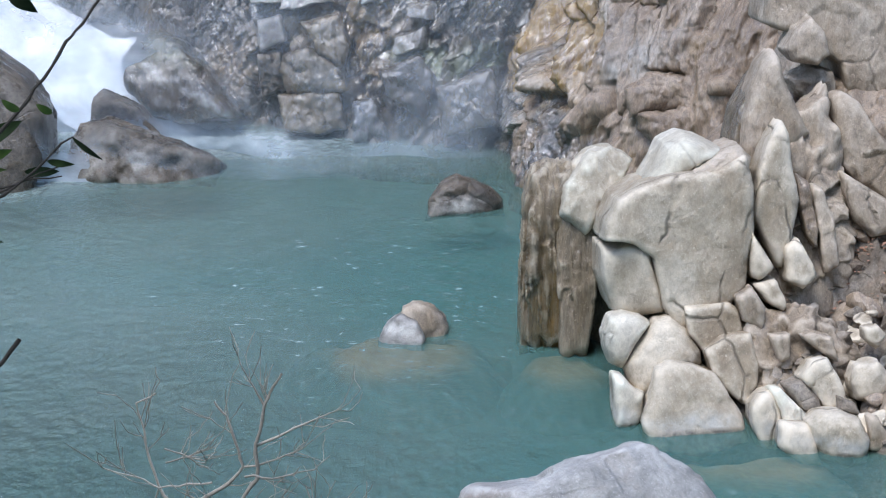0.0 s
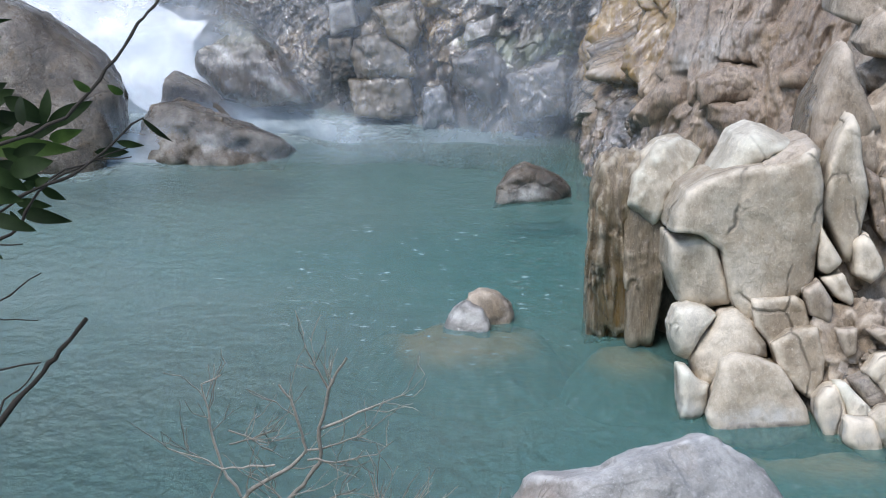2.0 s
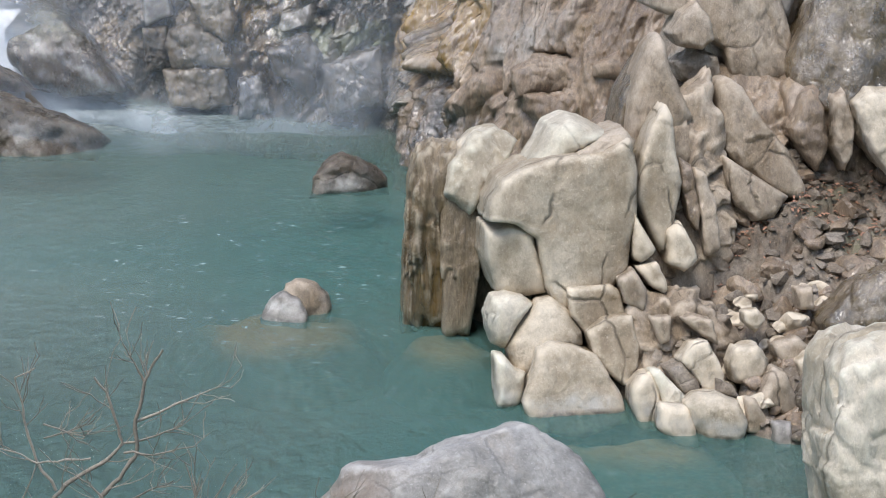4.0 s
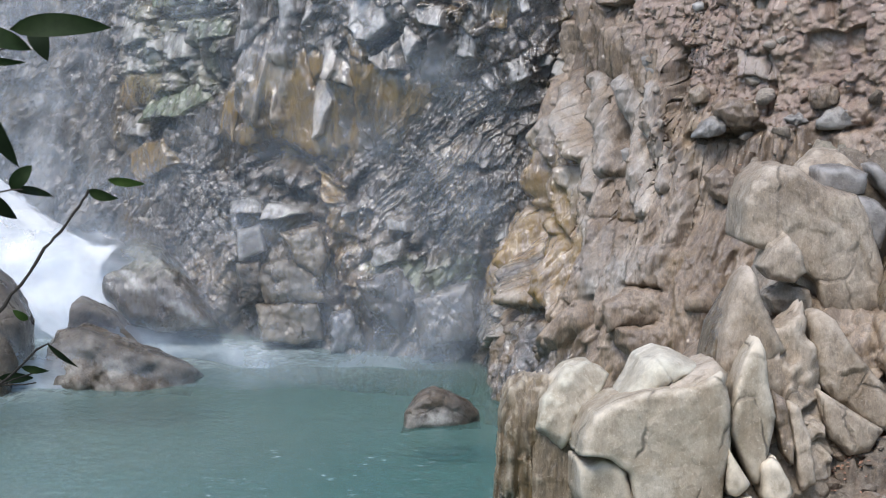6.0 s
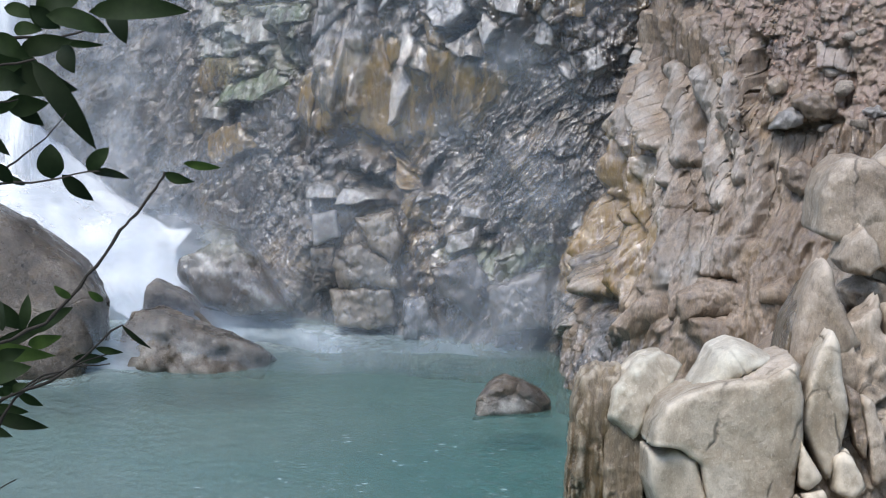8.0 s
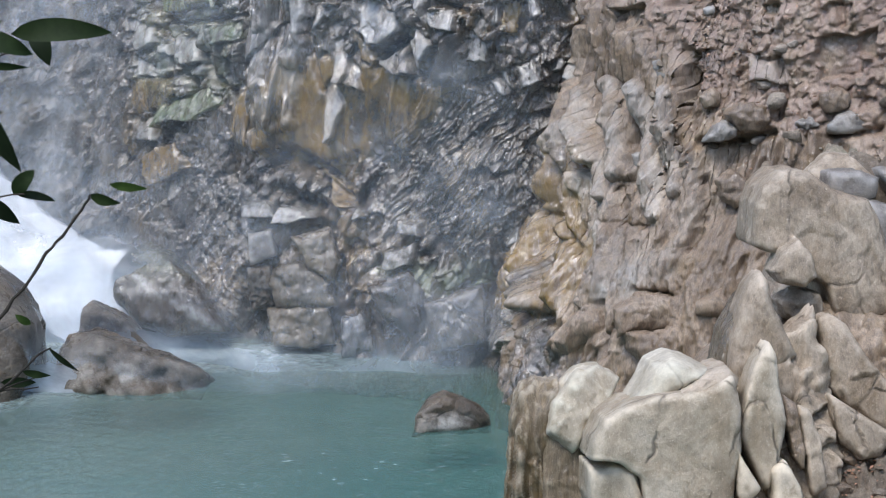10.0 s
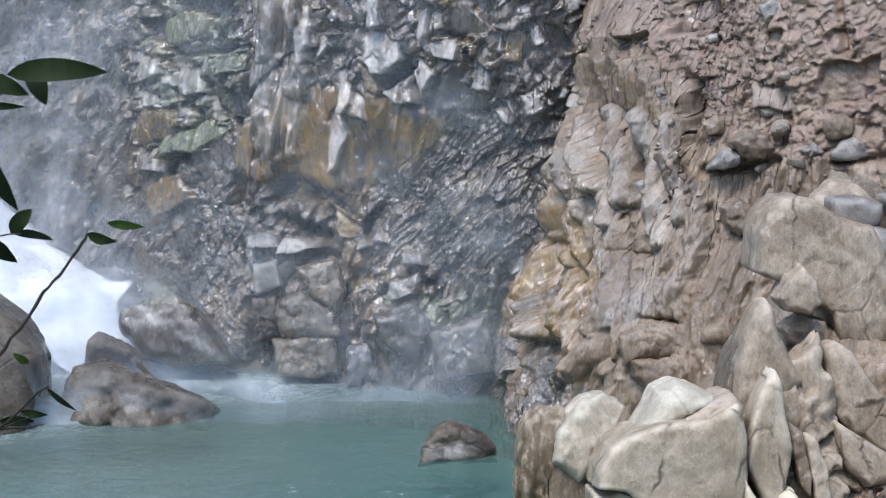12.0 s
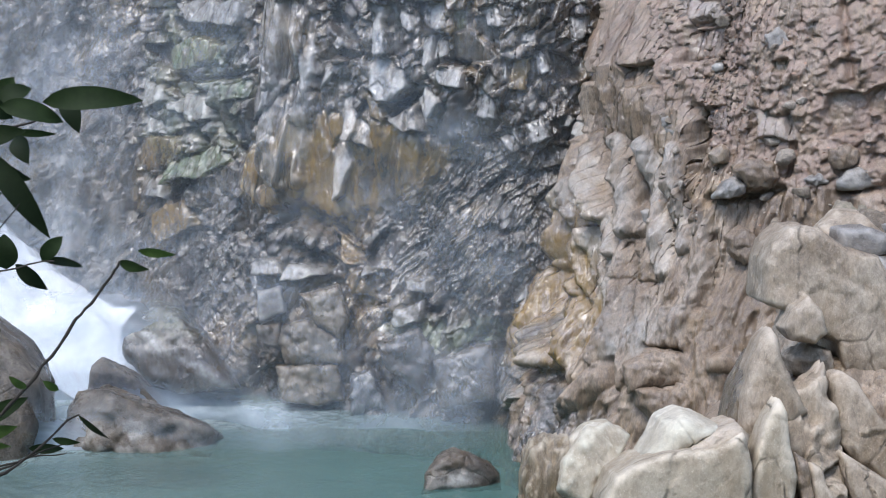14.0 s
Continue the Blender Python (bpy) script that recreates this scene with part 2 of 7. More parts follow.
M_STONE = rock_material("grey_bedded_stone", ((0.145, 0.132, 0.117), (0.23, 0.212, 0.192), (0.325, 0.305, 0.28)), (0.35, 0.6), 9, (1, 1, 1), (0, 20, 0), 0.03, 0.25, (0.26, 0.21, 0.17), 0.5, 0.9, 0.35, 0.25, 0.5, 0.8, 0.4)
M_BROWN = rock_material("brown_boulder_rock", ((0.045, 0.034, 0.022), (0.085, 0.066, 0.046), (0.19, 0.165, 0.135)), (0.18, 0.42), 7, (1, 1, 1), (0, 30, 0), 0.06, 0.5, (0.15, 0.10, 0.05), 0.5, 0.9, 0.15, 0.2, 0.85, 0.9, 0.4)
M_OCHRE = rock_material("ochre_stained_rock", ((0.06, 0.042, 0.020), (0.125, 0.088, 0.044), (0.25, 0.20, 0.14)), (0.18, 0.45), 8, (1, 1, 0.6), (0, 15, 0), 0.05, 0.5, (0.17, 0.115, 0.035), 0.7, 1.1, 0.7, 0.2, 0.8)
M_WET = rock_material("wet_grey_rock", ((0.06, 0.056, 0.053), (0.125, 0.12, 0.116), (0.26, 0.255, 0.25)), (0.12, 0.36), 7, (1, 1, 0.4), (0, 12, 0), 0.07, 0.3, (0.17, 0.12, 0.05), 0.9, 1.1, 1.0)
M_DEBRIS = rock_material("mixed_debris_rock", ((0.115, 0.090, 0.066), (0.215, 0.178, 0.138), (0.37, 0.325, 0.275)), (0.5, 0.8), 9, (1, 1, 1), (0, 0, 0), 0.05, 0.3, (0.25, 0.15, 0.09))


def water_material():
    m, n, k, b = mat("teal_pool_water")
    co = stretched(n, k, (1, 0.5, 1))
    wide = stretched(n, k, (0.35, 0.6, 1))
    col = ramp(n, k, tex_noise(n, k, wide, 0.5, 3, 0.5), [(0.35, (0.145, 0.21, 0.185)), (0.65, (0.11, 0.205, 0.185))])
    # deep: the teal of the mid-pool, and a painted dark reflection by the shore
    deep = n.new("ShaderNodeAttribute")
    deep.attribute_name = "deep"
    col = mix(n, k, deep.outputs["Fac"], col, ramp(n, k, tex_noise(n, k, wide, 1.1, 4, 0.6), [(0.35, (0.062, 0.19, 0.172)), (0.65, (0.05, 0.165, 0.155))]))
    # foam: froth under the fall, and mist haze painted over the far water
    at = n.new("ShaderNodeAttribute")
    at.attribute_name = "foam"
    froth = mul(n, k, at.outputs["Fac"], ramp(n, k, tex_noise(n, k, co, 3.0, 6, 0.7), [(0.25, (0.3, 0.3, 0.3)), (0.6, (1, 1, 1))]))
    glitter = n.new("ShaderNodeAttribute")
    glitter.attribute_name = "bubbles"
    spots = tex_noise(n, k, stretched(n, k, (2.6, 4.2, 1)), 2.2, 3, 0.55, 0.4)
    flecks = mul(n, k, mul(n, k, ramp(n, k, spots, [(0.58, (0, 0, 0)), (0.74, (1, 1, 1))]), glitter.outputs["Fac"]), 0.42)
    froth = mul(n, k, froth, flecks, "MAXIMUM")
    k.new(mix(n, k, froth, col, (0.82, 0.88, 0.9)), b.inputs["Base Color"])
    k.new(mul(n, k, mul(n, k, froth, 0.5), 0.06, "ADD"), b.inputs["Roughness"])
    b.inputs["IOR"].default_value, b.inputs["Specular IOR Level"].default_value = 1.36, 0.9
    bp = n.new("ShaderNodeBump")
    bp.inputs["Strength"].default_value, bp.inputs["Distance"].default_value = 1.0, 0.4
    rip = n.new("ShaderNodeAttribute")
    rip.attribute_name = "ripple"
    waves = mul(n, k, tex_noise(n, k, co, 2.2, 3, 0.5), mul(n, k, tex_noise(n, k, co, 6.0, 4, 0.6), 1.5), "ADD")
    k.new(mul(n, k, waves, rip.outputs["Fac"]), bp.inputs["Height"])
    k.new(bp.outputs[0], b.inputs["Normal"])
    tr, mx = n.new("ShaderNodeBsdfTransparent"), n.new("ShaderNodeMixShader")
    tr.inputs[0].default_value = (0.75, 0.86, 0.84, 1)
    k.new(mul(n, k, mul(n, k, froth, 0.45), 0.52, "ADD"), mx.inputs[0])
    k.new(tr.outputs[0], mx.inputs[1])
    k.new(b.outputs[0], mx.inputs[2])
    k.new(mx.outputs[0], n["Material Output"].inputs[0])
    return m


def silt_material(name, tones, rough=0.9, scale=1.5):
    m, n, k, b = mat(name)
    co = stretched(n, k, (1, 1, 1))
    k.new(ramp(n, k, tex_noise(n, k, co, scale, 6, 0.65), [(0.3, tones[0]), (0.7, tones[1])]), b.inputs["Base Color"])
    b.inputs["Roughness"].default_value = rough
    return m


def thin_white(name, key, tone, streak, gain, through=0.5):
    """Falling water or spray: white, with a thickness that the mesh carries and a streaked grain."""
    m, n, k, b = mat(name)
    at = n.new("ShaderNodeAttribute")
    at.attribute_name = key
    grain = ramp(n, k, tex_noise(n, k, stretched(n, k, streak), 1.0, 6, 0.65, 0.6), [(0.30, (0.15, 0.15, 0.15)), (0.68, (1, 1, 1))])
    fac = mul(n, k, mul(n, k, at.outputs["Fac"], grain), gain)
    fac.node.use_clamp = True
    df, tl, tr = n.new("ShaderNodeBsdfDiffuse"), n.new("ShaderNodeBsdfTranslucent"), n.new("ShaderNodeBsdfTransparent")
    df.inputs[0].default_value = tl.inputs[0].default_value = (*tone, 1)
    ad, mx = n.new("ShaderNodeMixShader"), n.new("ShaderNodeMixShader")
    ad.inputs[0].default_value = through
    k.new(df.outputs[0], ad.inputs[1])
    k.new(tl.outputs[0], ad.inputs[2])
    k.new(fac, mx.inputs[0])
    k.new(tr.outputs[0], mx.inputs[1])
    k.new(ad.outputs[0], mx.inputs[2])
    k.new(mx.outputs[0], n["Material Output"].inputs[0])
    return m


def plant_material(name, a, c, rough=0.5, through=0.0):
    m, n, k, b = mat(name)
    co = stretched(n, k, (1, 1, 1))
    oi = n.new("ShaderNodeObjectInfo")
    col = mix(n, k, oi.outputs["Random"], a, c)
    col = mix(n, k, 0.5, col, ramp(n, k, tex_noise(n, k, co, 60, 4, 0.6), [(0.35, (0.6, 0.6, 0.6)), (0.65, (1.2, 1.2, 1.2))]), "MULTIPLY")
    k.new(col, b.inputs["Base Color"])
    b.inputs["Roughness"].default_value, b.inputs["Specular IOR Level"].default_value = rough, 0.2
    if through:
        tl, mx = n.new("ShaderNodeBsdfTranslucent"), n.new("ShaderNodeMixShader")
        mx.inputs[0].default_value = through
        k.new(col, tl.inputs[0])
        k.new(b.outputs[0], mx.inputs[1])
        k.new(tl.outputs[0], mx.inputs[2])
        k.new(mx.outputs[0], n["Material Output"].inputs[0])
    return m


M_LEAF = plant_material("dark_evergreen_leaf", (0.010, 0.018, 0.006), (0.022, 0.040, 0.010), 0.7, 0.15)
M_FRESH = plant_material("fresh_green_leaf", (0.045, 0.08, 0.016), (0.08, 0.12, 0.03), 0.55, 0.35)
M_TWIG = plant_material("dark_twig_bark", (0.03, 0.026, 0.022), (0.06, 0.05, 0.042), 0.85)
M_BARE = plant_material("pale_bare_bark", (0.19, 0.165, 0.135), (0.34, 0.30, 0.25), 0.8)
M_LITTER = plant_material("dead_leaf_litter", (0.30, 0.15, 0.10), (0.42, 0.27, 0.19), 0.8)
M_FALL = thin_white("white_falling_water", "thick", (0.97, 0.98, 0.99), (3.2, 3.2, 0.7), 3.6, 0.15)
M_MIST = thin_white("drifting_spray", "thick", (0.78, 0.88, 0.99), (0.45, 0.45, 0.6), 1.0, 0.3)
M_WATER = water_material()
M_BED = silt_material("hill_and_bed_soil", ((0.085, 0.125, 0.105), (0.125, 0.165, 0.14)))
def shoal_material():
    """Brown stone that silt covers where it lies deeper."""
    m, n, k, b = mat("sunken_shoal")
    at = n.new("ShaderNodeAttribute")
    at.attribute_name = "bare"
    co = stretched(n, k, (1, 1, 1))
    col = ramp(n, k, tex_noise(n, k, co, 2.5, 6, 0.65), [(0.3, (0.36, 0.17, 0.075)), (0.7, (0.52, 0.28, 0.14))])
    k.new(mix(n, k, at.outputs["Fac"], (0.105, 0.145, 0.122), col), b.inputs["Base Color"])
    b.inputs["Roughness"].default_value = 0.9
    return m


M_SHOAL = shoal_material()


# ---- builders ----
def part(name, me, material, parent=None, label=""):
    """One mesh object, under a thing or at top level."""
    if isinstance(me, bmesh.types.BMesh):
        bm, me = me, bpy.data.meshes.new(name)
        bm.to_mesh(me)
        bm.free()
    if material and not me.materials:
        me.materials.append(material)
    ob = new(name, me)
    if parent:
        ob.parent = parent
    if label:
        tagged(ob, label)
    return ob


def mesh_from(name, verts, faces, smooth=True, masks=None):
    me = bpy.data.meshes.new(name)
    verts, faces = np.asarray(verts, dtype=np.float32), np.asarray(faces, dtype=np.int32)
    me.vertices.add(len(verts))
    me.vertices.foreach_set("co", verts.ravel())
    w = faces.shape[1]
    me.loops.add(faces.size)
    me.loops.foreach_set("vertex_index", faces.ravel())
    me.polygons.add(len(faces))
    me.polygons.foreach_set("loop_start", np.arange(0, faces.size, w, dtype=np.int32))
    me.polygons.foreach_set("loop_total", np.full(len(faces), w, dtype=np.int32))
    me.polygons.foreach_set("use_smooth", np.full(len(faces), smooth))
    me.update(calc_edges=True)
    for key, values in (masks or {}).items():
        me.attributes.new(key, "FLOAT", "POINT").data.foreach_set("value", np.clip(values, 0, 1).astype(np.float32))
    return me


def grid_faces(nu, nv):
    i = np.arange((nu - 1) * (nv - 1))
    a = (i // (nv - 1)) * nv + i % (nv - 1)
    return np.stack([a, a + nv, a + nv + 1, a + 1], 1)


BALLS = {}


def ball(level):
    """Directions and triangles of an even sphere."""
    if level not in BALLS:
        bm = bmesh.new()
        bmesh.ops.create_icosphere(bm, subdivisions=level, radius=1)
        bm.verts.ensure_lookup_table()
        BALLS[level] = (np.array([v.co[:] for v in bm.verts]), np.array([[v.index for v in f.verts] for f in bm.faces]))
        bm.free()
    return BALLS[level]


ROCKS = [0]


def hewn(profile, depth, lean, sharp, chips, level, lumps, grain, seed, cuts=(), flute=0.0, dip=0.0):
    """A stone that fills its profile, with a leaning flat front, worn edges and a few broken corners."""
    rng = random.Random(seed)
    d, tri = ball(level)
    c = np.array(profile)
    sx, sz = np.ptp(c[:, 0]), np.ptp(c[:, 1])
    rho = np.hypot(d[:, 0], d[:, 2]) + 1e-9
    ux, uz = d[:, 0] / rho, d[:, 2] / rho
    reach = np.full(len(d), 0.02)
    for a, b2 in zip(c, np.roll(c, -1, 0)):
        e = b2 - a
        den = ux * e[1] - uz * e[0]
        den = np.where(np.abs(den) < 1e-9, 1e-9, den)
        s = (a[0] * e[1] - a[1] * e[0]) / den
        t = (a[0] * uz - a[1] * ux) / den
        reach = np.where((s > 0) & (t >= -0.001) & (t <= 1.001), np.maximum(reach, s), reach)
    power = 3.2 if sharp < 8 else 5.0 if sharp < 13 else 9.0 if sharp < 20 else 14.0
    r = ((rho / reach) ** power + (np.abs(d[:, 1]) / (depth * 0.5)) ** power) ** (-1 / power)
    planes = [c4 for c4 in cuts]
    for _ in range(chips):
        a, e2 = rng.uniform(0, 2 * math.pi), rng.uniform(0.5, 1.1)
        nv = np.array((math.cos(a) * e2, -1.0, math.sin(a) * e2))
        nv /= np.linalg.norm(nv)
        far = math.sqrt((nv[0] * sx / 2) ** 2 + (nv[1] * depth / 2) ** 2 + (nv[2] * sz / 2) ** 2)
        planes.append((*nv, far * rng.uniform(0.92, 1.12)))
    for nx, ny, nz, off in planes:
        nv = np.array((nx, ny, nz)) / math.sqrt(nx * nx + ny * ny + nz * nz)
        r = (r ** -24.0 + np.maximum(d @ nv / off, 1e-3) ** 24.0) ** (-1 / 24.0)
    p = d * r[:, None]
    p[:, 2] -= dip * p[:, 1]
    swing = min(1.0, 0.9 / max(sx, sz))
    p[:, 1] += (math.tan(radians(lean)) + rng.uniform(-0.15, 0.15) * swing) * p[:, 2] + rng.uniform(-0.3, 0.3) * swing * p[:, 0]
    q = p + seed * 3.7
    size = (sx + sz) / 2
    f1, j1 = cells(q * (1.7 / size), seed, 1.1)
    f2, j2 = cells(q * (5.0 / size) + 3, seed + 40, 1.1)
    rough = lumps * size * (0.45 * fbm(q * (1.4 / size), 3, seed) + 0.5 * f1 - 0.22 * np.exp(-j1 * 16))
    rough += grain * size * (0.16 * f2 - 0.08 * np.exp(-j2 * 12) + 0.13 * fbm(q * (6.0 / size), 3, seed + 5)) + 0.006 * fbm(q * 14.0, 2, seed + 9)
    if flute:
        rough -= flute * np.abs(fbm(q * np.array((7.0, 7.0, 0.7)), 3, seed + 11))
    p = p + d * rough[:, None]
    return p, tri


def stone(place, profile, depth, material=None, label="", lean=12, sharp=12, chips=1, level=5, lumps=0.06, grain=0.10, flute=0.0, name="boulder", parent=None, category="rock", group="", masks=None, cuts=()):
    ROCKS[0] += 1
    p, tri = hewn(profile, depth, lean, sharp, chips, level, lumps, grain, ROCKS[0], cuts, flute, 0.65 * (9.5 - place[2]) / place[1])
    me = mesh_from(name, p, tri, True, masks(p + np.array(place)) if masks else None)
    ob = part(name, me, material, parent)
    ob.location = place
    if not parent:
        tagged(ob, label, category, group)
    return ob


def smooth_line(pts, n):
    """Even points along a rounded line through pts."""
    pts = np.array(pts, float)
    for _ in range(3):
        a, b2 = pts[:-1] * 0.75 + pts[1:] * 0.25, pts[:-1] * 0.25 + pts[1:] * 0.75
        pts = np.concatenate([pts[:1], np.stack([a, b2], 1).reshape(-1, 2), pts[-1:]])
    s = np.concatenate([[0], np.cumsum(np.hypot(*np.diff(pts, axis=0).T))])
    t = np.linspace(0, s[-1], n)
    return np.stack([np.interp(t, s, pts[:, 0]), np.interp(t, s, pts[:, 1])], 1)


FACETS = {"back": [], "head": []}


def facet(wall, corners, lift, kind="", lean=0.0, turn=0.0):
    """A flat broken face in a cliff: its corners along and up the wall, how far it stands out, its stain or painted
    light or shade, and its tilt.
    """
    FACETS[wall].append((np.array(corners), lift, kind, lean, turn))


def faceted(wall, p, h, masks):
    """Sets the flat faces into the relief h, with a joint round each."""
    wob = 0.05 * fbm(p * 3.1, 3, 91)
    low = 0.4 * fbm(p * 0.3, 2, 2) if wall == "back" else h.copy()
    for c, lift, kind, lean, turn in FACETS[wall]:
        near = np.where((np.abs(p[:, 0] - c[:, 0].mean()) < np.ptp(c[:, 0])) & (np.abs(p[:, 2] - c[:, 1].mean()) < np.ptp(c[:, 1])))[0]
        x, z, sd = p[near, 0], p[near, 2], np.full(len(near), -9.0)
        for a, b in zip(c, np.roll(c, -1, 0)):
            e = (b - a) / (np.hypot(*(b - a)) + 1e-9)
            sd = np.maximum(sd, e[1] * (x - a[0]) - e[0] * (z - a[1]))
        sd = sd + wob[near]
        m = np.clip(0.5 - sd / 0.06, 0, 1)
        m = m * m * (3 - 2 * m)
        flat = lift + lean * (z - c[:, 1].mean()) + turn * (x - c[:, 0].mean())
        h[near] = h[near] * (1 - m) + (flat + 0.25 * low[near] + 0.12 * h[near]) * m - 0.05 * np.exp(-(sd / 0.025) ** 2)
        if kind:
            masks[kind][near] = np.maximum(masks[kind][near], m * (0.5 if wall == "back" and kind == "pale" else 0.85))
    return h, masks


def groove(p, line, width, deep):
    """A crevice along a line on the wall (along, up)."""
    out = np.zeros(len(p))
    for (ax, az), (bx, bz) in zip(line[:-1], line[1:]):
        ex, ez = bx - ax, bz - az
        t = np.clip(((p[:, 0] - ax) * ex + (p[:, 2] - az) * ez) / (ex * ex + ez * ez + 1e-9), 0, 1)
        d = np.hypot(p[:, 0] - ax - t * ex, p[:, 2] - az - t * ez)
        out = np.maximum(out, np.exp(-(d / width) ** 2))
    return deep * out


def column(p, line, width, out):
    """A rounded flute of rock along a line on the wall."""
    best = np.full(len(p), 9.0)
    for (ax, az), (bx, bz) in zip(line[:-1], line[1:]):
        ex, ez = bx - ax, bz - az
        t = np.clip(((p[:, 0] - ax) * ex + (p[:, 2] - az) * ez) / (ex * ex + ez * ez + 1e-9), 0, 1)
        best = np.minimum(best, np.hypot(p[:, 0] - ax - t * ex, p[:, 2] - az - t * ez))
    return out * np.clip(1 - (best / width) ** 2, 0, 1) ** 0.8


def pillar(p, h, pale, line, width, out):
    """A flute of paler rock standing out of the wall."""
    m = column(p, line, width, 1.0)
    return h + out * m, np.maximum(pale, 0.4 * np.clip(m * 2, 0, 1))


def cliff(name, line, z0, z1, lean, nu, nv, shape, material, label, dense=(0.0, 1.0), low=0.6):
    """A rock face along a line on the ground; shape(p) gives the relief in metres and the masks for stains and painted
    light and shade.
    """
    fine = smooth_line(line, 4000)
    i0, i1 = (int(d * 3999) for d in dense)
    pick = np.unique(np.round(np.concatenate([np.linspace(0, i0, nu // 12), np.linspace(i0, i1, nu), np.linspace(i1, 3999, nu // 12)])).astype(int))
    tg = np.gradient(fine, axis=0)[pick]
    base, nu = fine[pick], len(pick)
    out = np.stack([tg[:, 1], -tg[:, 0]], 1) / np.hypot(*tg.T)[:, None]
    z = np.concatenate([np.linspace(z0, 0, nv // 12, endpoint=False), np.linspace(0, z1 * low, nv, endpoint=False), np.linspace(z1 * low, z1, nv // 8)])
    nv = len(z)
    P = np.zeros((nu, nv, 3))
    P[..., 0] = base[:, :1] - out[:, :1] * lean(z)[None]
    P[..., 1] = base[:, 1:] - out[:, 1:] * lean(z)[None]
    P[..., 2] = z
    O = np.repeat(np.concatenate([out, np.zeros((nu, 1))], 1)[:, None], nv, 1).reshape(-1, 3)
    P = P.reshape(-1, 3)
    h, masks = shape(P)
    ob = part(name, mesh_from(name, P + O * h[:, None], grid_faces(nu, nv), True, masks), material)
    return tagged(ob, label, "cliff", kind="structure")


# ---- large structure ----
def ground_height(x, y):
    """Pool bed, banks and the gorge's slopes, out to the horizon."""
    def step(v, a, b):
        t = np.clip((v - a) / (b - a), 0, 1)
        return t * t * (3 - 2 * t)
    z = -0.7 + 0 * x
    z = z + step(-y, -17.5, -2.0) * 7.5 + step(-y, 0, 60) * 30
    z = z + step(-x, 9, 30) * 14 + step(x, 7, 30) * 16
    z = z + step(y, 44, 110) * 40
    return z


def ground_sheet():
    side = np.concatenate([-np.geomspace(40, 1500, 24)[::-1], np.linspace(-38, 38, 115), np.geomspace(40, 1500, 24)])
    X, Y = np.meshgrid(side, side + 20, indexing="ij")
    p = np.stack([X.ravel(), Y.ravel(), ground_height(X.ravel(), Y.ravel())], 1)
    far = np.hypot(p[:, 0], p[:, 1] - 20)
    p[:, 2] += fbm(p * 0.35 * np.array((1, 1, 0)), 4, 3) * np.clip((p[:, 2] + 0.6), 0, 1) * (0.3 + far * 0.01)
    # the foot of the slope where the viewer stands stays clear of the eye
    p[:, 2] = np.where(np.hypot(p[:, 0], p[:, 1]) < 4, np.minimum(p[:, 2], 7.9), p[:, 2])
    ob = part("ground", mesh_from("ground", p, grid_faces(len(side), len(side))), M_BED)
    return tagged(ob, "pool bed of silt and earthy slopes of the gorge", "ground", kind="structure")


ground_sheet()


def pool():
    n = 200
    X, Y = np.meshgrid(np.linspace(-21, 17, n), np.linspace(12, 46, n), indexing="ij")
    p = np.stack([X.ravel(), Y.ravel(), 0 * X.ravel()], 1)
    # Froth at the fall; the wider terms paint the mist's whiteness on the water.
    foam = 1.3 * bump(p, (-5.2, 41.0, 0), (1.5, 1.0, 1)) + 0.7 * bump(p, (-7.2, 37.6, 0), (1.8, 1.6, 1)) + 0.12 * bump(p, (-5.5, 30, 0), (4, 7, 1)) + 0.5 * bump(p, (-3.4, 39.4, 0), (2.2, 0.8, 1)) + 0.18 * bump(p, (-1.5, 38.6, 0), (4.0, 1.3, 1))
    # deep's second term paints the outcrop's dark reflection into the water colour.
    ob = part("water", mesh_from("water", p, grid_faces(n, n), True, {"foam": foam, "ripple": 0.12 + 0.55 * np.clip((29 - p[:, 1]) / 6, 0, 1) * np.clip((1.0 - p[:, 0]) / 3, 0, 1), "deep": bump(p, (1.0, 30.5, 0), (3.2, 4.0, 1)) + 0.9 * bump(p, (2.8, 23, 0), (2.8, 2.2, 1)), "bubbles": bump(p, (-0.3, 30.5, 0), (3.4, 3.6, 1)) + 0.3}), M_WATER)
    return tagged(ob, "calm opaque teal pool water with fine ripples", "water", kind="structure")


pool()

# ---- flat broken faces of the two cliffs ----
# Back wall: pale paints sky reflections on wet faces, dark mostly shade in holes.
facet('back', [(-4.50, 6.15), (-4.48, 5.67), (-3.90, 5.73), (-3.37, 5.94), (-3.32, 6.30), (-4.02, 6.38)], 0.12, 'moss', -0.15, 0.10)
facet('back', [(-3.97, 6.38), (-3.91, 5.81), (-3.49, 5.94), (-3.38, 6.30)], 0.20, 'ochre', -0.05, -0.20)
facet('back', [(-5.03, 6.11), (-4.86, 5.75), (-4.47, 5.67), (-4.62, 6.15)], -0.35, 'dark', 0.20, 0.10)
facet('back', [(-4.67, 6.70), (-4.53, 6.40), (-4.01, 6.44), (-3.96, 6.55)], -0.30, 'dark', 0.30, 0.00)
facet('back', [(-4.56, 6.97), (-4.13, 6.61), (-3.06, 6.63), (-2.98, 7.08)], 0.15, 'pale', -0.35, 0.10)
facet('back', [(-5.10, 5.48), (-5.06, 5.08), (-4.85, 4.93), (-4.53, 5.10), (-4.68, 5.41)], 0.12, 'pale', -0.50, 0.20)
facet('back', [(-4.60, 5.08), (-4.52, 4.89), (-4.29, 4.89), (-4.35, 5.18)], 0.08, 'pale', -0.40, -0.20)
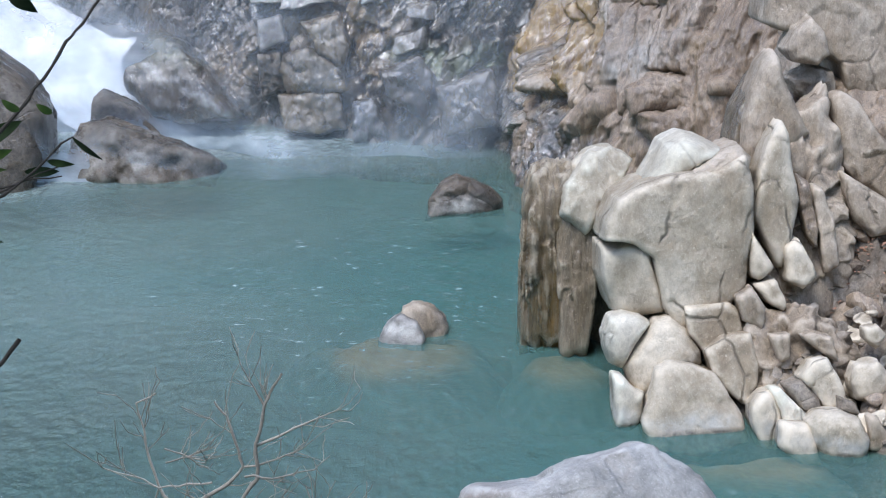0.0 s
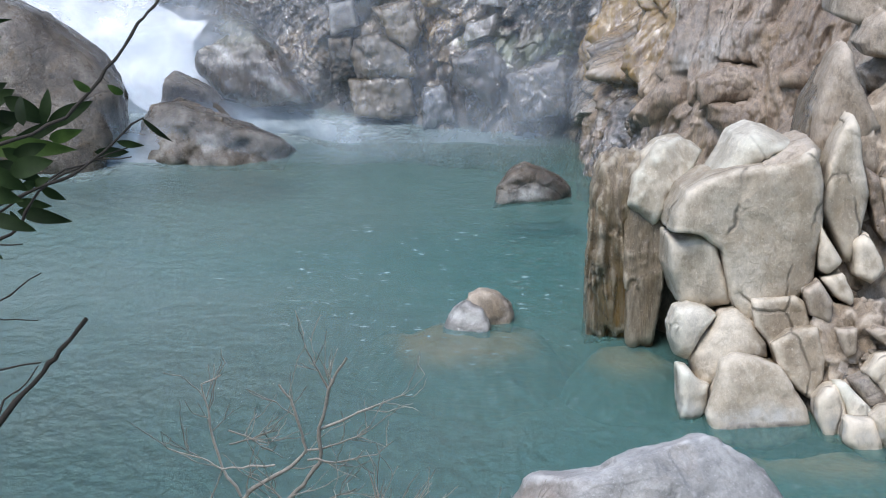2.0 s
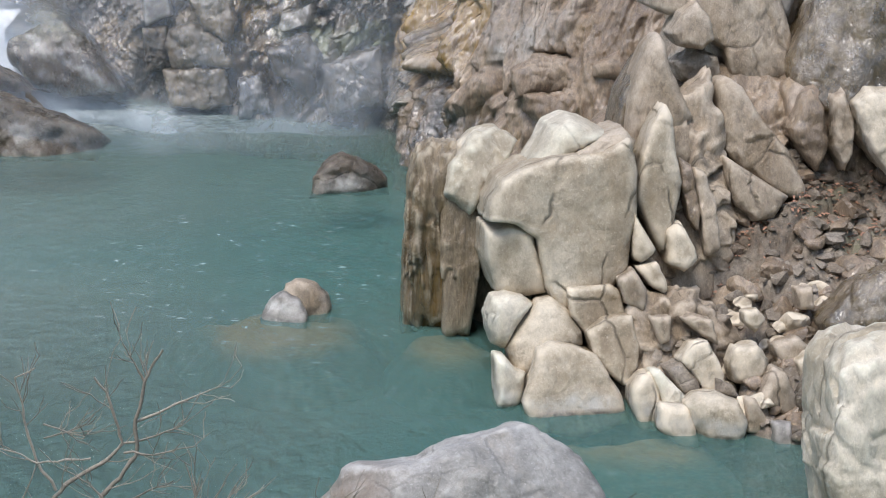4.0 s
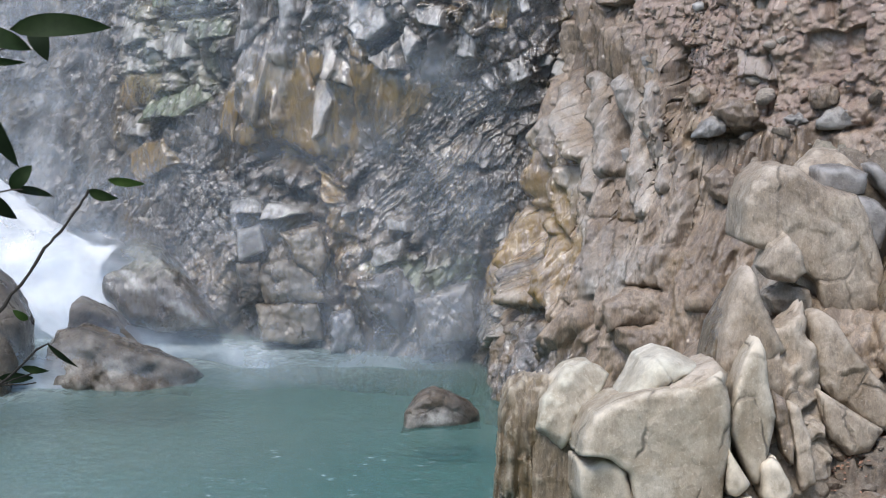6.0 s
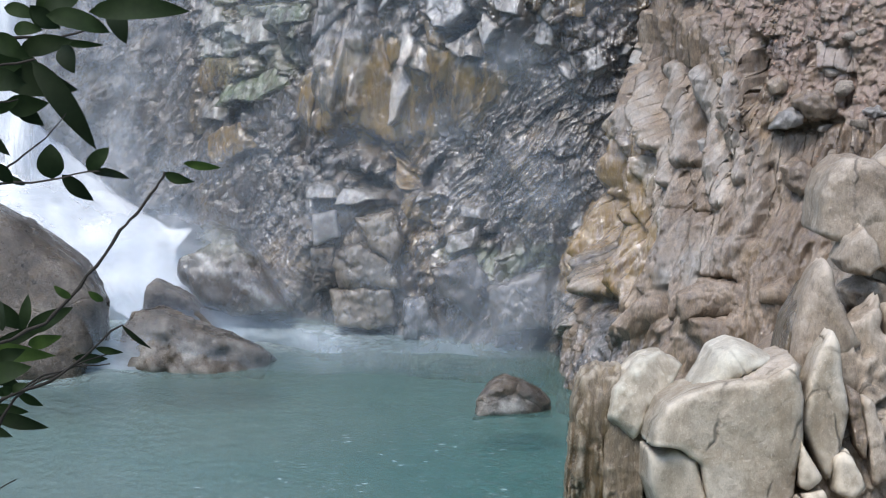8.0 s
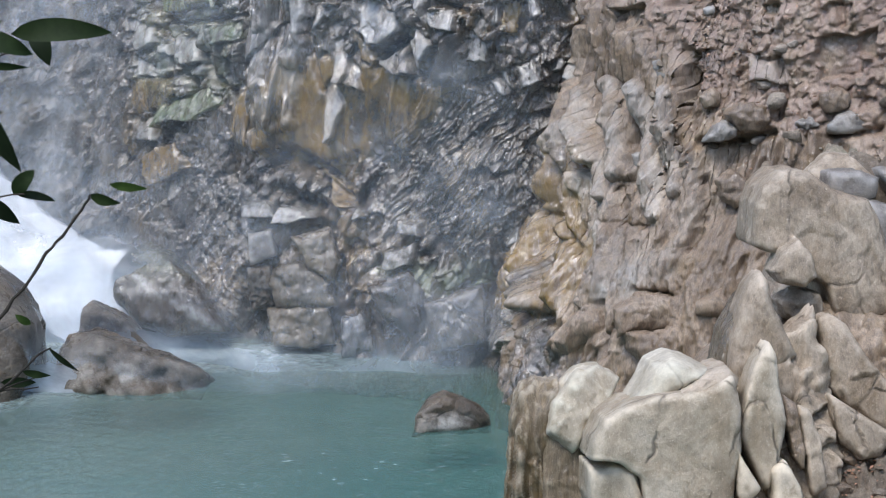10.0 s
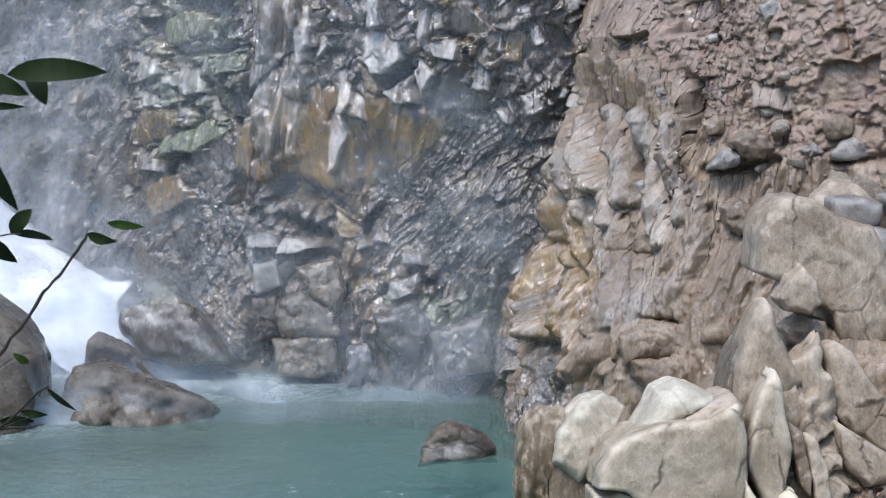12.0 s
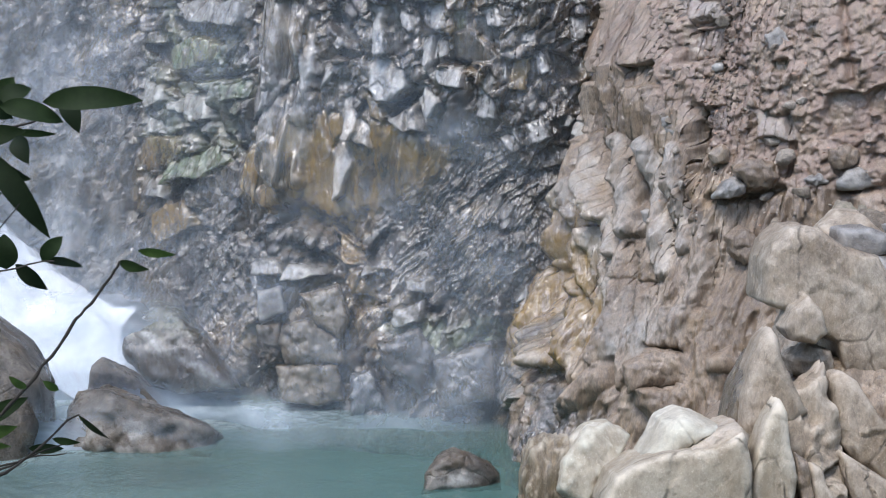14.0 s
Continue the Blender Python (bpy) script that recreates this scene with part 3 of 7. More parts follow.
facet('back', [(-4.19, 5.27), (-4.16, 4.97), (-3.90, 4.76), (-3.59, 4.87), (-3.67, 5.31)], 0.16, 'pale', -0.50, 0.00)
facet('back', [(-3.95, 4.76), (-3.90, 4.53), (-3.64, 4.61), (-3.61, 4.84)], 0.10, 'pale', -0.40, 0.20)
facet('back', [(-3.45, 5.52), (-3.32, 5.20), (-2.86, 5.35), (-2.87, 5.69)], 0.12, 'moss', -0.35, -0.10)
facet('back', [(-5.10, 4.34), (-4.99, 3.71), (-4.25, 3.98), (-3.92, 4.36), (-4.50, 4.47)], 0.15, 'ochre', 0.10, 0.15)
facet('back', [(-4.48, 3.56), (-3.76, 3.81), (-3.34, 4.15), (-3.60, 4.44), (-4.37, 4.00)], 0.12, 'moss', -0.40, -0.15)
facet('back', [(-5.02, 3.69), (-4.99, 3.20), (-4.52, 3.31), (-4.58, 3.73)], 0.10, 'pale', -0.40, 0.20)
facet('back', [(-4.86, 3.01), (-4.72, 2.40), (-3.98, 2.87), (-4.22, 3.33)], 0.10, 'ochre', 0.05, -0.10)
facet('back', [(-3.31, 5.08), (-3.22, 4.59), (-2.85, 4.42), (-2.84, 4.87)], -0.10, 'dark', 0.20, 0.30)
facet('back', [(-4.95, 4.82), (-4.85, 4.51), (-4.49, 4.47), (-4.66, 4.70)], 0.10, 'pale', -0.40, 0.10)
facet('back', [(-1.31, 4.51), (-1.30, 3.54), (-1.14, 3.69), (-0.97, 4.30), (-1.15, 4.72)], 0.10, 'pale', -0.30, 0.10)
facet('back', [(-1.10, 5.43), (-1.07, 4.70), (-0.79, 4.70), (-0.79, 4.99), (-0.96, 5.50)], 0.14, 'pale', -0.45, 0.00)
facet('back', [(-1.48, 5.54), (-1.19, 5.83), (-0.98, 6.07), (-1.45, 6.02)], 0.14, 'pale', -0.45, 0.00)
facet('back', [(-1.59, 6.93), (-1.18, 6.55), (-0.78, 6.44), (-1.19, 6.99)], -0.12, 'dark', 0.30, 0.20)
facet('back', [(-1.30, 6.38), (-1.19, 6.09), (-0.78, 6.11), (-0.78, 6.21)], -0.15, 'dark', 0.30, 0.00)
facet('back', [(-1.30, 6.38), (-1.20, 6.21), (-1.07, 6.34), (-1.13, 6.53)], 0.12, 'pale', -0.40, 0.00)
facet('back', [(-0.64, 6.19), (-0.59, 5.67), (-0.45, 5.37), (-0.17, 5.37), (0.10, 5.69), (0.04, 6.00)], 0.20, 'pale', -0.45, 0.05)
facet('back', [(-0.32, 5.03), (0.03, 4.89), (0.34, 4.87), (0.16, 5.48), (-0.29, 5.16)], 0.16, 'pale', -0.40, 0.12)
facet('back', [(0.34, 5.71), (0.40, 5.14), (0.54, 5.10), (0.70, 5.39), (0.53, 5.56)], 0.20, 'pale', -0.45, -0.15)
facet('back', [(0.19, 5.50), (0.36, 4.87), (0.44, 4.99), (0.34, 5.62)], 0.08, 'pale', -0.35, -0.30)
facet('back', [(0.37, 6.09), (0.51, 5.88), (0.62, 6.21), (0.68, 6.61), (0.37, 6.55)], 0.18, 'pale', -0.40, 0.20)
facet('back', [(0.52, 7.18), (0.53, 6.80), (0.63, 6.59), (0.86, 6.72), (0.86, 7.20)], 0.22, 'pale', -0.40, -0.05)
facet('back', [(0.66, 6.09), (0.83, 6.25), (0.91, 6.65), (0.71, 6.55)], 0.12, 'pale', -0.35, -0.30)
facet('back', [(0.57, 6.00), (0.71, 5.75), (1.04, 5.73), (1.05, 6.09)], 0.20, 'pale', -0.45, 0.10)
facet('back', [(0.85, 6.15), (1.57, 6.15), (1.63, 6.34), (1.14, 6.80), (0.92, 6.61)], 0.10, 'dark', 0.25, 0.10)
facet('back', [(1.27, 6.93), (1.34, 6.63), (1.65, 6.30), (1.57, 7.03)], 0.00, 'dark', 0.15, -0.20)
facet('back', [(-0.39, 6.57), (-0.27, 6.25), (0.10, 6.28), (-0.09, 7.08), (-0.25, 7.16)], -0.12, 'dark', 0.20, 0.10)
facet('back', [(-0.55, 6.65), (-0.44, 6.21), (-0.26, 6.28), (-0.31, 7.05), (-0.53, 7.16)], 0.18, 'pale', -0.30, 0.25)
facet('back', [(-0.06, 6.89), (0.20, 6.57), (0.31, 6.78), (-0.05, 7.10)], 0.16, 'pale', -0.40, 0.00)
facet('back', [(1.29, 5.24), (1.61, 5.16), (1.59, 5.48), (1.32, 5.71)], 0.12, 'pale', -0.30, 0.15)
facet('back', [(1.39, 5.75), (1.49, 5.60), (1.63, 5.85), (1.51, 6.11)], 0.14, 'pale', -0.30, 0.30)
facet('back', [(1.68, 5.83), (1.80, 5.77), (1.82, 6.25), (1.72, 6.19)], 0.15, 'pale', -0.20, 0.40)
facet('back', [(1.80, 5.64), (2.11, 5.67), (2.18, 6.25), (1.85, 6.21)], 0.08, 'ochre', -0.10, -0.20)
facet('back', [(2.22, 6.38), (2.25, 6.11), (2.29, 5.94), (2.50, 6.00), (2.32, 6.34)], 0.16, 'pale', -0.40, 0.00)
facet('back', [(2.48, 6.34), (2.60, 5.90), (3.01, 5.85), (2.86, 6.25)], -0.10, 'dark', 0.20, 0.00)
facet('back', [(2.62, 5.03), (2.83, 4.97), (2.96, 5.22), (2.75, 5.27)], 0.12, 'pale', -0.20, 0.20)
facet('back', [(2.07, 5.12), (2.17, 4.76), (2.45, 4.89), (2.33, 5.24)], 0.14, 'pale', -0.40, 0.10)
facet('back', [(1.64, 4.89), (1.83, 4.53), (2.04, 4.63), (1.87, 5.03)], 0.14, 'pale', -0.40, -0.10)
facet('back', [(2.73, 6.49), (3.05, 6.53), (3.07, 6.97), (2.81, 6.93)], 0.12, 'pale', -0.30, 0.10)
facet('back', [(0.97, 7.01), (1.00, 6.70), (1.13, 6.72), (1.19, 7.08)], 0.10, 'moss', 0.00, 0.00)
facet('back', [(-0.68, 5.60), (-0.62, 5.12), (-0.34, 4.97), (-0.25, 5.22)], 0.14, 'ochre', 0.00, 0.10)
facet('back', [(1.37, 7.08), (1.50, 6.78), (1.75, 6.82), (1.61, 7.18)], 0.14, 'pale', -0.40, 0.10)
facet('back', [(1.99, 6.49), (2.24, 6.51), (2.24, 6.74), (2.03, 6.68)], 0.14, 'pale', -0.40, -0.10)
facet('back', [(-0.88, 4.66), (-0.63, 4.57), (-0.59, 4.91), (-0.79, 5.06)], 0.10, 'pale', -0.35, 0.00)
facet('back', [(-0.19, 5.18), (0.28, 5.52), (0.17, 5.58), (-0.18, 5.29)], -0.20, 'dark', 0.30, 0.00)
facet('back', [(-0.79, 2.47), (-0.73, 2.32), (-0.63, 2.38), (-0.70, 2.51)], 0.20, 'pale', -0.60, 0.00)
facet('back', [(-2.87, 2.40), (-2.76, 2.15), (-2.24, 2.26), (-2.29, 2.51)], 0.20, 'pale', -0.35, 0.00)
facet('back', [(-2.19, 2.15), (-1.40, 2.21), (-1.51, 2.40), (-2.14, 2.42)], 0.20, 'pale', -0.45, 0.00)
facet('back', [(-1.50, 3.12), (-1.20, 2.42), (-0.79, 2.47), (-0.79, 2.76)], 0.12, 'ochre', -0.05, 0.00)
facet('back', [(0.02, 2.24), (0.06, 2.09), (0.40, 2.09), (0.41, 2.36)], 0.14, 'pale', -0.30, 0.00)
facet('back', [(-0.19, 1.77), (-0.18, 1.46), (0.26, 1.58), (0.28, 1.98)], 0.14, 'pale', -0.25, 0.10)
facet('back', [(1.50, 3.14), (1.55, 2.80), (1.83, 2.87), (1.84, 3.25)], 0.14, '', -0.20, 0.10)
facet('back', [(1.82, 2.07), (1.87, 1.92), (2.14, 2.13), (2.12, 2.36)], 0.12, 'pale', -0.30, 0.00)
facet('back', [(1.48, 1.73), (1.68, 1.79), (1.68, 2.36), (1.50, 2.17)], 0.12, '', -0.25, 0.20)
facet('back', [(1.40, 2.55), (1.49, 2.36), (1.69, 2.66), (1.65, 2.95)], 0.10, '', -0.20, 0.20)
facet('head', [(15.09, 4.57), (15.31, 4.40), (16.49, 4.80), (15.78, 5.03)], 0.22, 'pale', -0.30, 0.20)
facet('head', [(16.13, 5.18), (16.57, 4.91), (17.18, 4.99), (17.02, 5.24)], 0.20, 'pale', -0.30, 0.00)
facet('head', [(16.04, 6.13), (16.42, 5.79), (17.71, 5.94), (17.05, 6.19)], 0.16, '', -0.25, 0.00)
facet('head', [(18.60, 6.32), (18.85, 6.02), (19.29, 6.11), (19.17, 6.42)], 0.16, '', -0.25, 0.00)
# dark here paints the shade of recesses and clefts into the rock colour
facet('head', [(19.47, 6.95), (19.50, 6.46), (20.01, 6.55), (20.06, 6.99)], -0.15, 'dark', 0.20, 0.00)
facet('head', [(19.82, 5.37), (20.01, 4.82), (20.22, 5.10), (20.01, 5.77)], -0.30, 'dark', 0.20, 0.20)
facet('head', [(17.31, 4.47), (18.05, 3.73), (18.45, 3.75), (17.85, 4.51)], -0.30, 'dark', 0.00, 0.10)
facet('head', [(19.16, 7.39), (19.49, 7.10), (20.13, 7.12), (19.91, 7.41)], 0.12, 'pale', -0.15, 0.00)
facet('head', [(22.06, 6.63), (22.06, 6.25), (22.44, 6.28), (22.41, 6.61)], 0.12, 'soil', -0.30, 0.00)
facet('head', [(21.97, 6.13), (22.14, 5.50), (22.71, 5.58), (22.60, 6.15)], -0.08, '', 0.10, 0.00)
facet('head', [(22.58, 6.19), (22.60, 5.90), (22.90, 5.83), (22.80, 6.25)], -0.10, 'moss', 0.10, 0.00)
facet('head', [(21.04, 6.55), (21.08, 6.40), (21.30, 6.40), (21.30, 6.61)], 0.00, 'moss', 0.00, 0.00)
facet('head', [(20.02, 5.73), (20.15, 5.48), (20.48, 5.41), (20.47, 5.79)], -0.05, 'dark', 0.00, 0.00)
# Pale glints on the wet foot of the headland, painted in.
facet('head', [(15.11, 0.62), (15.57, 0.47), (16.57, 0.47), (17.06, 0.78), (15.69, 0.87)], 0.15, 'pale', -0.30, 0.20)
facet('head', [(16.01, 0.95), (16.92, 0.80), (17.20, 0.91), (16.39, 1.10)], 0.15, 'pale', -0.30, 0.00)
facet('head', [(20.96, 5.75), (21.08, 5.41), (21.62, 5.39), (21.49, 5.73)], 0.10, 'pale', -0.20, 0.00)


def back_relief(p):
    q = np.stack([0.86 * p[:, 0] - 0.5 * p[:, 1] + 40, p[:, 2]], 1)
    slate_r = zone(p, [(-0.38, 2.80), (-0.29, 2.00), (1.00, 1.75), (2.08, 1.98), (2.35, 3.04), (2.36, 4.59), (1.20, 5.12), (-0.18, 3.90)], 0.7)
    slate_l = zone(p, [(-4.12, 2.11), (-3.99, 1.20), (-3.32, 0.11), (-2.55, 0.11), (-2.45, 1.44), (-2.87, 3.04), (-4.12, 2.95)], 0.7)
    pleat = zone(p, [(-2.77, 3.83), (-1.92, 3.79), (-1.61, 5.73), (-1.60, 7.14), (-2.76, 7.10)], 0.25)
    calm = zone(p, [(-3.31, 3.98), (-3.31, 3.48), (-1.81, 3.25), (-0.68, 3.27), (0.23, 3.83), (0.67, 4.59), (-0.17, 5.03), (-2.03, 5.10)], 0.35)
    f1, j1 = cells2(q * np.array((0.8, 0.6)), 11, 1.0)
    c, s2 = math.cos(radians(-22)), math.sin(radians(-22))
    r = np.stack([q[:, 0] * c + q[:, 1] * s2, -q[:, 0] * s2 + q[:, 1] * c], 1)
    f2, j2 = cells2(r * np.array((2.6, 1.7)) + 0.25 * fbm(p * 1.4, 2, 14)[:, None], 21, 1.3)
    f3, j3 = cells2(r * np.array((6.5, 4.2)) + 9, 27, 1.3)
    slates = slate_r * (ledges(q, 47, 0.16, 0.3, 31) + 0.7 * ledges(q, 58, 0.08, 0.2, 32)) + slate_l * (ledges(q, -44, 0.16, 0.3, 33) + 0.7 * ledges(q, -55, 0.08, 0.2, 34))
    folds = 1 - np.abs(fbm(np.stack([q[:, 0] * 3.4 + 0.3 * np.sin(q[:, 1] * 2.1), 0 * q[:, 0], q[:, 1] * 0.55], 1), 3, 35)) * 1.5
    broken = np.clip(1 - np.maximum.reduce([0.4 * slate_r, 0.4 * slate_l, pleat, calm]), 0, 1)
    h = 0.4 * fbm(p * 0.3, 2, 2) + 0.12 * f1 * (1 - calm) + broken * (0.15 * f2 + 0.065 * f3 - 0.04 * np.exp(-j2 * 14) - 0.025 * np.exp(-j3 * 12))
    h += 0.085 * slates + pleat * 0.10 * folds + calm * 0.035 * folds - 0.04 * np.exp(-j1 * 14) * (1 - calm)
    ochre = 1.0 * calm * np.clip(0.3 + folds, 0, 1) + 0.6 * bump(p, (-0.9, 39, 1.6), (0.9, 5, 0.9)) + 0.5 * np.clip(fbm(p * 0.9, 3, 39) * 1.6 - 0.35, 0, 1)
    moss = 0.75 * zone(p, [(-0.48, 1.41), (-0.18, 0.99), (1.59, 1.20), (1.59, 1.79)], 0.35) + 0.4 * zone(p, [(-4.97, 4.40), (-4.49, 3.50), (-3.31, 3.98), (-2.87, 5.56), (-3.32, 6.65), (-4.74, 6.76)], 0.6)
    # Sky sheen on folds and ledges, painted into the colour.
    pale = 0.42 * pleat * np.clip(folds * 1.3, 0, 1) + 0.25 * (slate_r + slate_l) * np.clip(slates * 2.2 - 0.2, 0, 1)
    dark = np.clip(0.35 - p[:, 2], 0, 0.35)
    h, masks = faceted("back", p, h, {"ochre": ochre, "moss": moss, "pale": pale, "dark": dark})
    h += column(p, [(-2.41, 7.12), (-2.41, 6.51), (-2.50, 5.69)], 0.20, 0.15)
    h += column(p, [(-1.82, 7.14), (-1.94, 6.53), (-1.80, 5.81), (-1.86, 5.10)], 0.24, 0.17)
    h += column(p, [(-2.62, 5.43), (-2.57, 4.78), (-2.63, 4.07)], 0.20, 0.14)
    h += column(p, [(-2.22, 5.20), (-2.23, 4.59), (-2.04, 3.90)], 0.22, 0.14)
    h += column(p, [(-2.46, 4.57), (-2.33, 3.77)], 0.14, 0.10)
    h -= groove(p, [(-2.43, 3.20), (-2.02, 3.31), (-1.69, 3.16), (-1.29, 2.87), (-0.87, 2.61)], 0.17, 0.36)
    h -= groove(p, [(-2.23, 2.68), (-1.81, 2.59), (-1.51, 2.40)], 0.11, 0.24)
    h -= groove(p, [(-4.64, 5.41), (-4.25, 5.06), (-3.79, 4.49)], 0.05, 0.18)
    h -= groove(p, [(-3.96, 5.41), (-3.67, 5.29), (-3.48, 4.59), (-3.06, 4.38)], 0.05, 0.18)
    h -= groove(p, [(-4.50, 5.56), (-4.07, 5.50), (-2.77, 5.81)], 0.04, 0.15)
    h -= groove(p, [(-2.17, 7.12), (-2.17, 6.21), (-2.22, 5.71)], 0.07, 0.18)
    h -= groove(p, [(-2.81, 6.91), (-2.79, 5.48), (-2.76, 3.75)], 0.07, 0.18)
    h -= groove(p, [(0.29, 7.18), (0.39, 6.70), (0.83, 6.59)], 0.05, 0.21)
    h -= groove(p, [(0.62, 6.65), (0.58, 6.11), (0.47, 5.81)], 0.04, 0.18)
    h -= groove(p, [(-0.27, 5.22), (0.08, 5.39), (0.20, 5.69)], 0.07, 0.24)
    h -= groove(p, [(0.03, 5.20), (0.08, 4.87)], 0.03, 0.12)
    h -= groove(p, [(0.20, 5.39), (0.43, 4.82)], 0.04, 0.15)
    h -= groove(p, [(0.67, 5.37), (0.53, 5.08)], 0.04, 0.15)
    h -= groove(p, [(0.78, 6.15), (1.30, 6.07)], 0.05, 0.21)
    h -= groove(p, [(-1.60, 7.14), (-1.19, 6.74), (-0.67, 6.15)], 0.09, 0.18)
    h -= groove(p, [(-0.58, 0.66), (-0.28, 0.34), (-0.14, 0.01)], 0.13, 0.30)
    h -= groove(p, [(-1.10, 1.54), (-0.95, 1.16), (-0.80, 0.76)], 0.07, 0.18)
    h -= groove(p, [(-2.76, 1.20), (-2.71, 0.11)], 0.08, 0.21)
    h -= groove(p, [(-1.61, 5.73), (-1.45, 4.93), (-1.34, 4.53)], 0.05, 0.12)
    h -= groove(p, [(-4.01, 2.91), (-3.31, 2.26), (-2.56, 1.44)], 0.06, 0.12)
    h -= groove(p, [(1.20, 4.76), (1.79, 4.95)], 0.05, 0.18)
    h -= groove(p, [(1.70, 5.03), (2.08, 4.55)], 0.04, 0.15)
    return h + 0.028 * fbm(p * np.array((6, 6, 3.5)), 4, 37) * (1 - 0.5 * calm), masks


cliff("cliff_back", [(-22, 42), (-12, 45.5), (-7.5, 45), (-4.8, 42.6), (-3.4, 40.8), (-1, 39.9), (1.4, 38.5), (3.4, 38.6), (6, 40)], -1.6, 16,
      lambda z: 0.16 * np.maximum(z, 0), 680, 430, back_relief, M_BACK, "wet dark jagged cliff face streaked with ochre and moss", dense=(0.44, 0.92), low=0.48)


def head_relief(p):
    q = np.stack([0.75 * p[:, 0] - 0.66 * p[:, 1] + 40, p[:, 2]], 1)
    w = np.stack([q[:, 0], p[:, 1], p[:, 2]], 1)
    flank = zone(w, [(14.72, 1.37), (15.43, 0.89), (18.77, 1.71), (18.64, 3.52), (18.32, 4.00), (15.03, 4.30)], 0.35)
    grey = zone(w, [(18.13, 3.96), (18.51, 2.89), (19.12, 1.94), (20.69, 2.17), (20.87, 3.37), (20.57, 4.19)], 0.4)
    soil = zone(w, [(18.72, 7.35), (19.54, 5.81), (20.31, 4.84), (21.66, 4.59), (23.12, 4.76), (22.54, 7.50)], 0.5)
    soil = np.maximum(soil, np.clip((p[:, 0] - 6.2) / 0.8, 0, 1) * np.clip((p[:, 2] - 4.2) / 0.6, 0, 1))
    plain = zone(w, [(15.45, 6.04), (19.39, 6.42), (19.24, 7.39), (15.67, 6.97)], 0.4)
    damp = np.maximum(zone(w, [(14.35, 0.59), (16.16, -0.50), (18.69, 0.05), (19.52, 0.83), (18.16, 1.58)], 0.4), np.clip(1.5 - p[:, 2], 0, 1) * np.clip((3.6 - p[:, 0]) / 0.5, 0, 1))
    sway = q[:, 0] + 0.12 * np.sin(q[:, 1] * 1.9 + q[:, 0]) + 0.10 * vnoise(p * 0.9, 44)

    def flutes(wide, tall, seed):
        return 1 - 2 * np.abs(fbm(np.stack([sway * wide, 0 * sway, q[:, 1] * tall], 1), 3, seed))
    f1, j1 = cells2(np.stack([sway * 1.1, q[:, 1] * 0.45], 1), 51, 0.9)
    f2, j2 = cells2(q * np.array((4.6, 5.0)) + 0.3 * fbm(p * 2.0, 2, 62)[:, None], 61, 1.0)
    f3, j3 = cells2(q * np.array((11, 12)) + 5, 65, 1.0)
    crumbs = 0.55 * f2 + 0.25 * f3 - 0.10 * np.exp(-j2 * 9) - 0.05 * np.exp(-j3 * 8) + 0.35 * fbm(p * 1.8, 3, 66)
    h = 0.12 + 0.2 * np.exp(-((p[:, 2] - 4.5) / 0.8) ** 2) * np.clip((3.6 - p[:, 0]) / 0.8, 0, 1) + 0.2 * fbm(p * 0.45, 2, 5) + 0.6 * np.clip((p[:, 2] - 5.0) / 1.3, 0, 1) * np.clip((5.0 - p[:, 0]) / 0.8, 0, 1) + 0.1 * f1 * (1 - soil) * (1 - flank) + (1 - soil) * (1 - 0.6 * plain) * (0.13 * flutes(2.0, 0.28, 41) + 0.05 * flutes(4.8, 0.9, 43) + 0.028 * flutes(10, 3.6, 45))
    h -= 0.32 * np.exp(-((p[:, 2] - 2.9) / 1.1) ** 2) * np.clip((3.3 - p[:, 0]) / 0.6, 0, 1)
    h += soil * (0.10 * crumbs + 0.05 * fbm(p * 5.0, 3, 67)) + grey * 0.03 * flutes(8.0, 2.2, 47) + flank * (0.07 * flutes(3.5, 0.35, 48) + 0.05 * flutes(7.5, 0.8, 49)) + damp * 0.06 * crumbs
    streaks = np.clip(0.75 + 0.7 * fbm(np.stack([sway * 3.2, 0 * sway, q[:, 1] * 0.35], 1), 3, 55), 0, 1)
    ochre = 2.6 * flank * streaks + 0.7 * damp * streaks
    # Streaks and wet foot, with the undercut's shade painted in too.
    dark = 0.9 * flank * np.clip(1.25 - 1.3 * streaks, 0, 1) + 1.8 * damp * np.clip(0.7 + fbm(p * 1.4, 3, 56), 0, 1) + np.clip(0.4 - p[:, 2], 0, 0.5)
    # The grey wall's own tone, plus wet glints painted on the flank's crests.
    pale = 0.55 * grey * np.clip(0.6 + fbm(p * np.array((1.6, 1.6, 0.6)), 3, 57), 0, 1) + 0.2 * flank * np.clip(flutes(5.0, 0.8, 58) * 1.5 - 0.7, 0, 1)
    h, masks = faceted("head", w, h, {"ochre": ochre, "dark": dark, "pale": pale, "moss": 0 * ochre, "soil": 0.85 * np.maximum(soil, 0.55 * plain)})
    h += column(w, [(15.07, 4.09), (15.34, 3.16), (16.06, 2.36), (16.07, 1.54)], 0.26, 0.16)
    h += column(w, [(17.00, 3.31), (16.80, 2.72), (17.06, 2.05), (17.71, 1.48)], 0.27, 0.22)
    h += column(w, [(17.00, 1.94), (17.55, 1.58)], 0.22, 0.14)
    h += column(w, [(17.98, 2.70), (18.16, 2.03), (18.50, 1.48)], 0.20, 0.16)
    h += column(w, [(18.32, 3.81), (18.03, 3.33), (18.08, 2.80)], 0.20, 0.20)
    h += column(w, [(17.31, 3.81), (17.02, 3.22)], 0.24, 0.18)
    h += column(w, [(17.90, 5.06), (17.95, 4.57), (18.49, 4.02)], 0.17, 0.30)
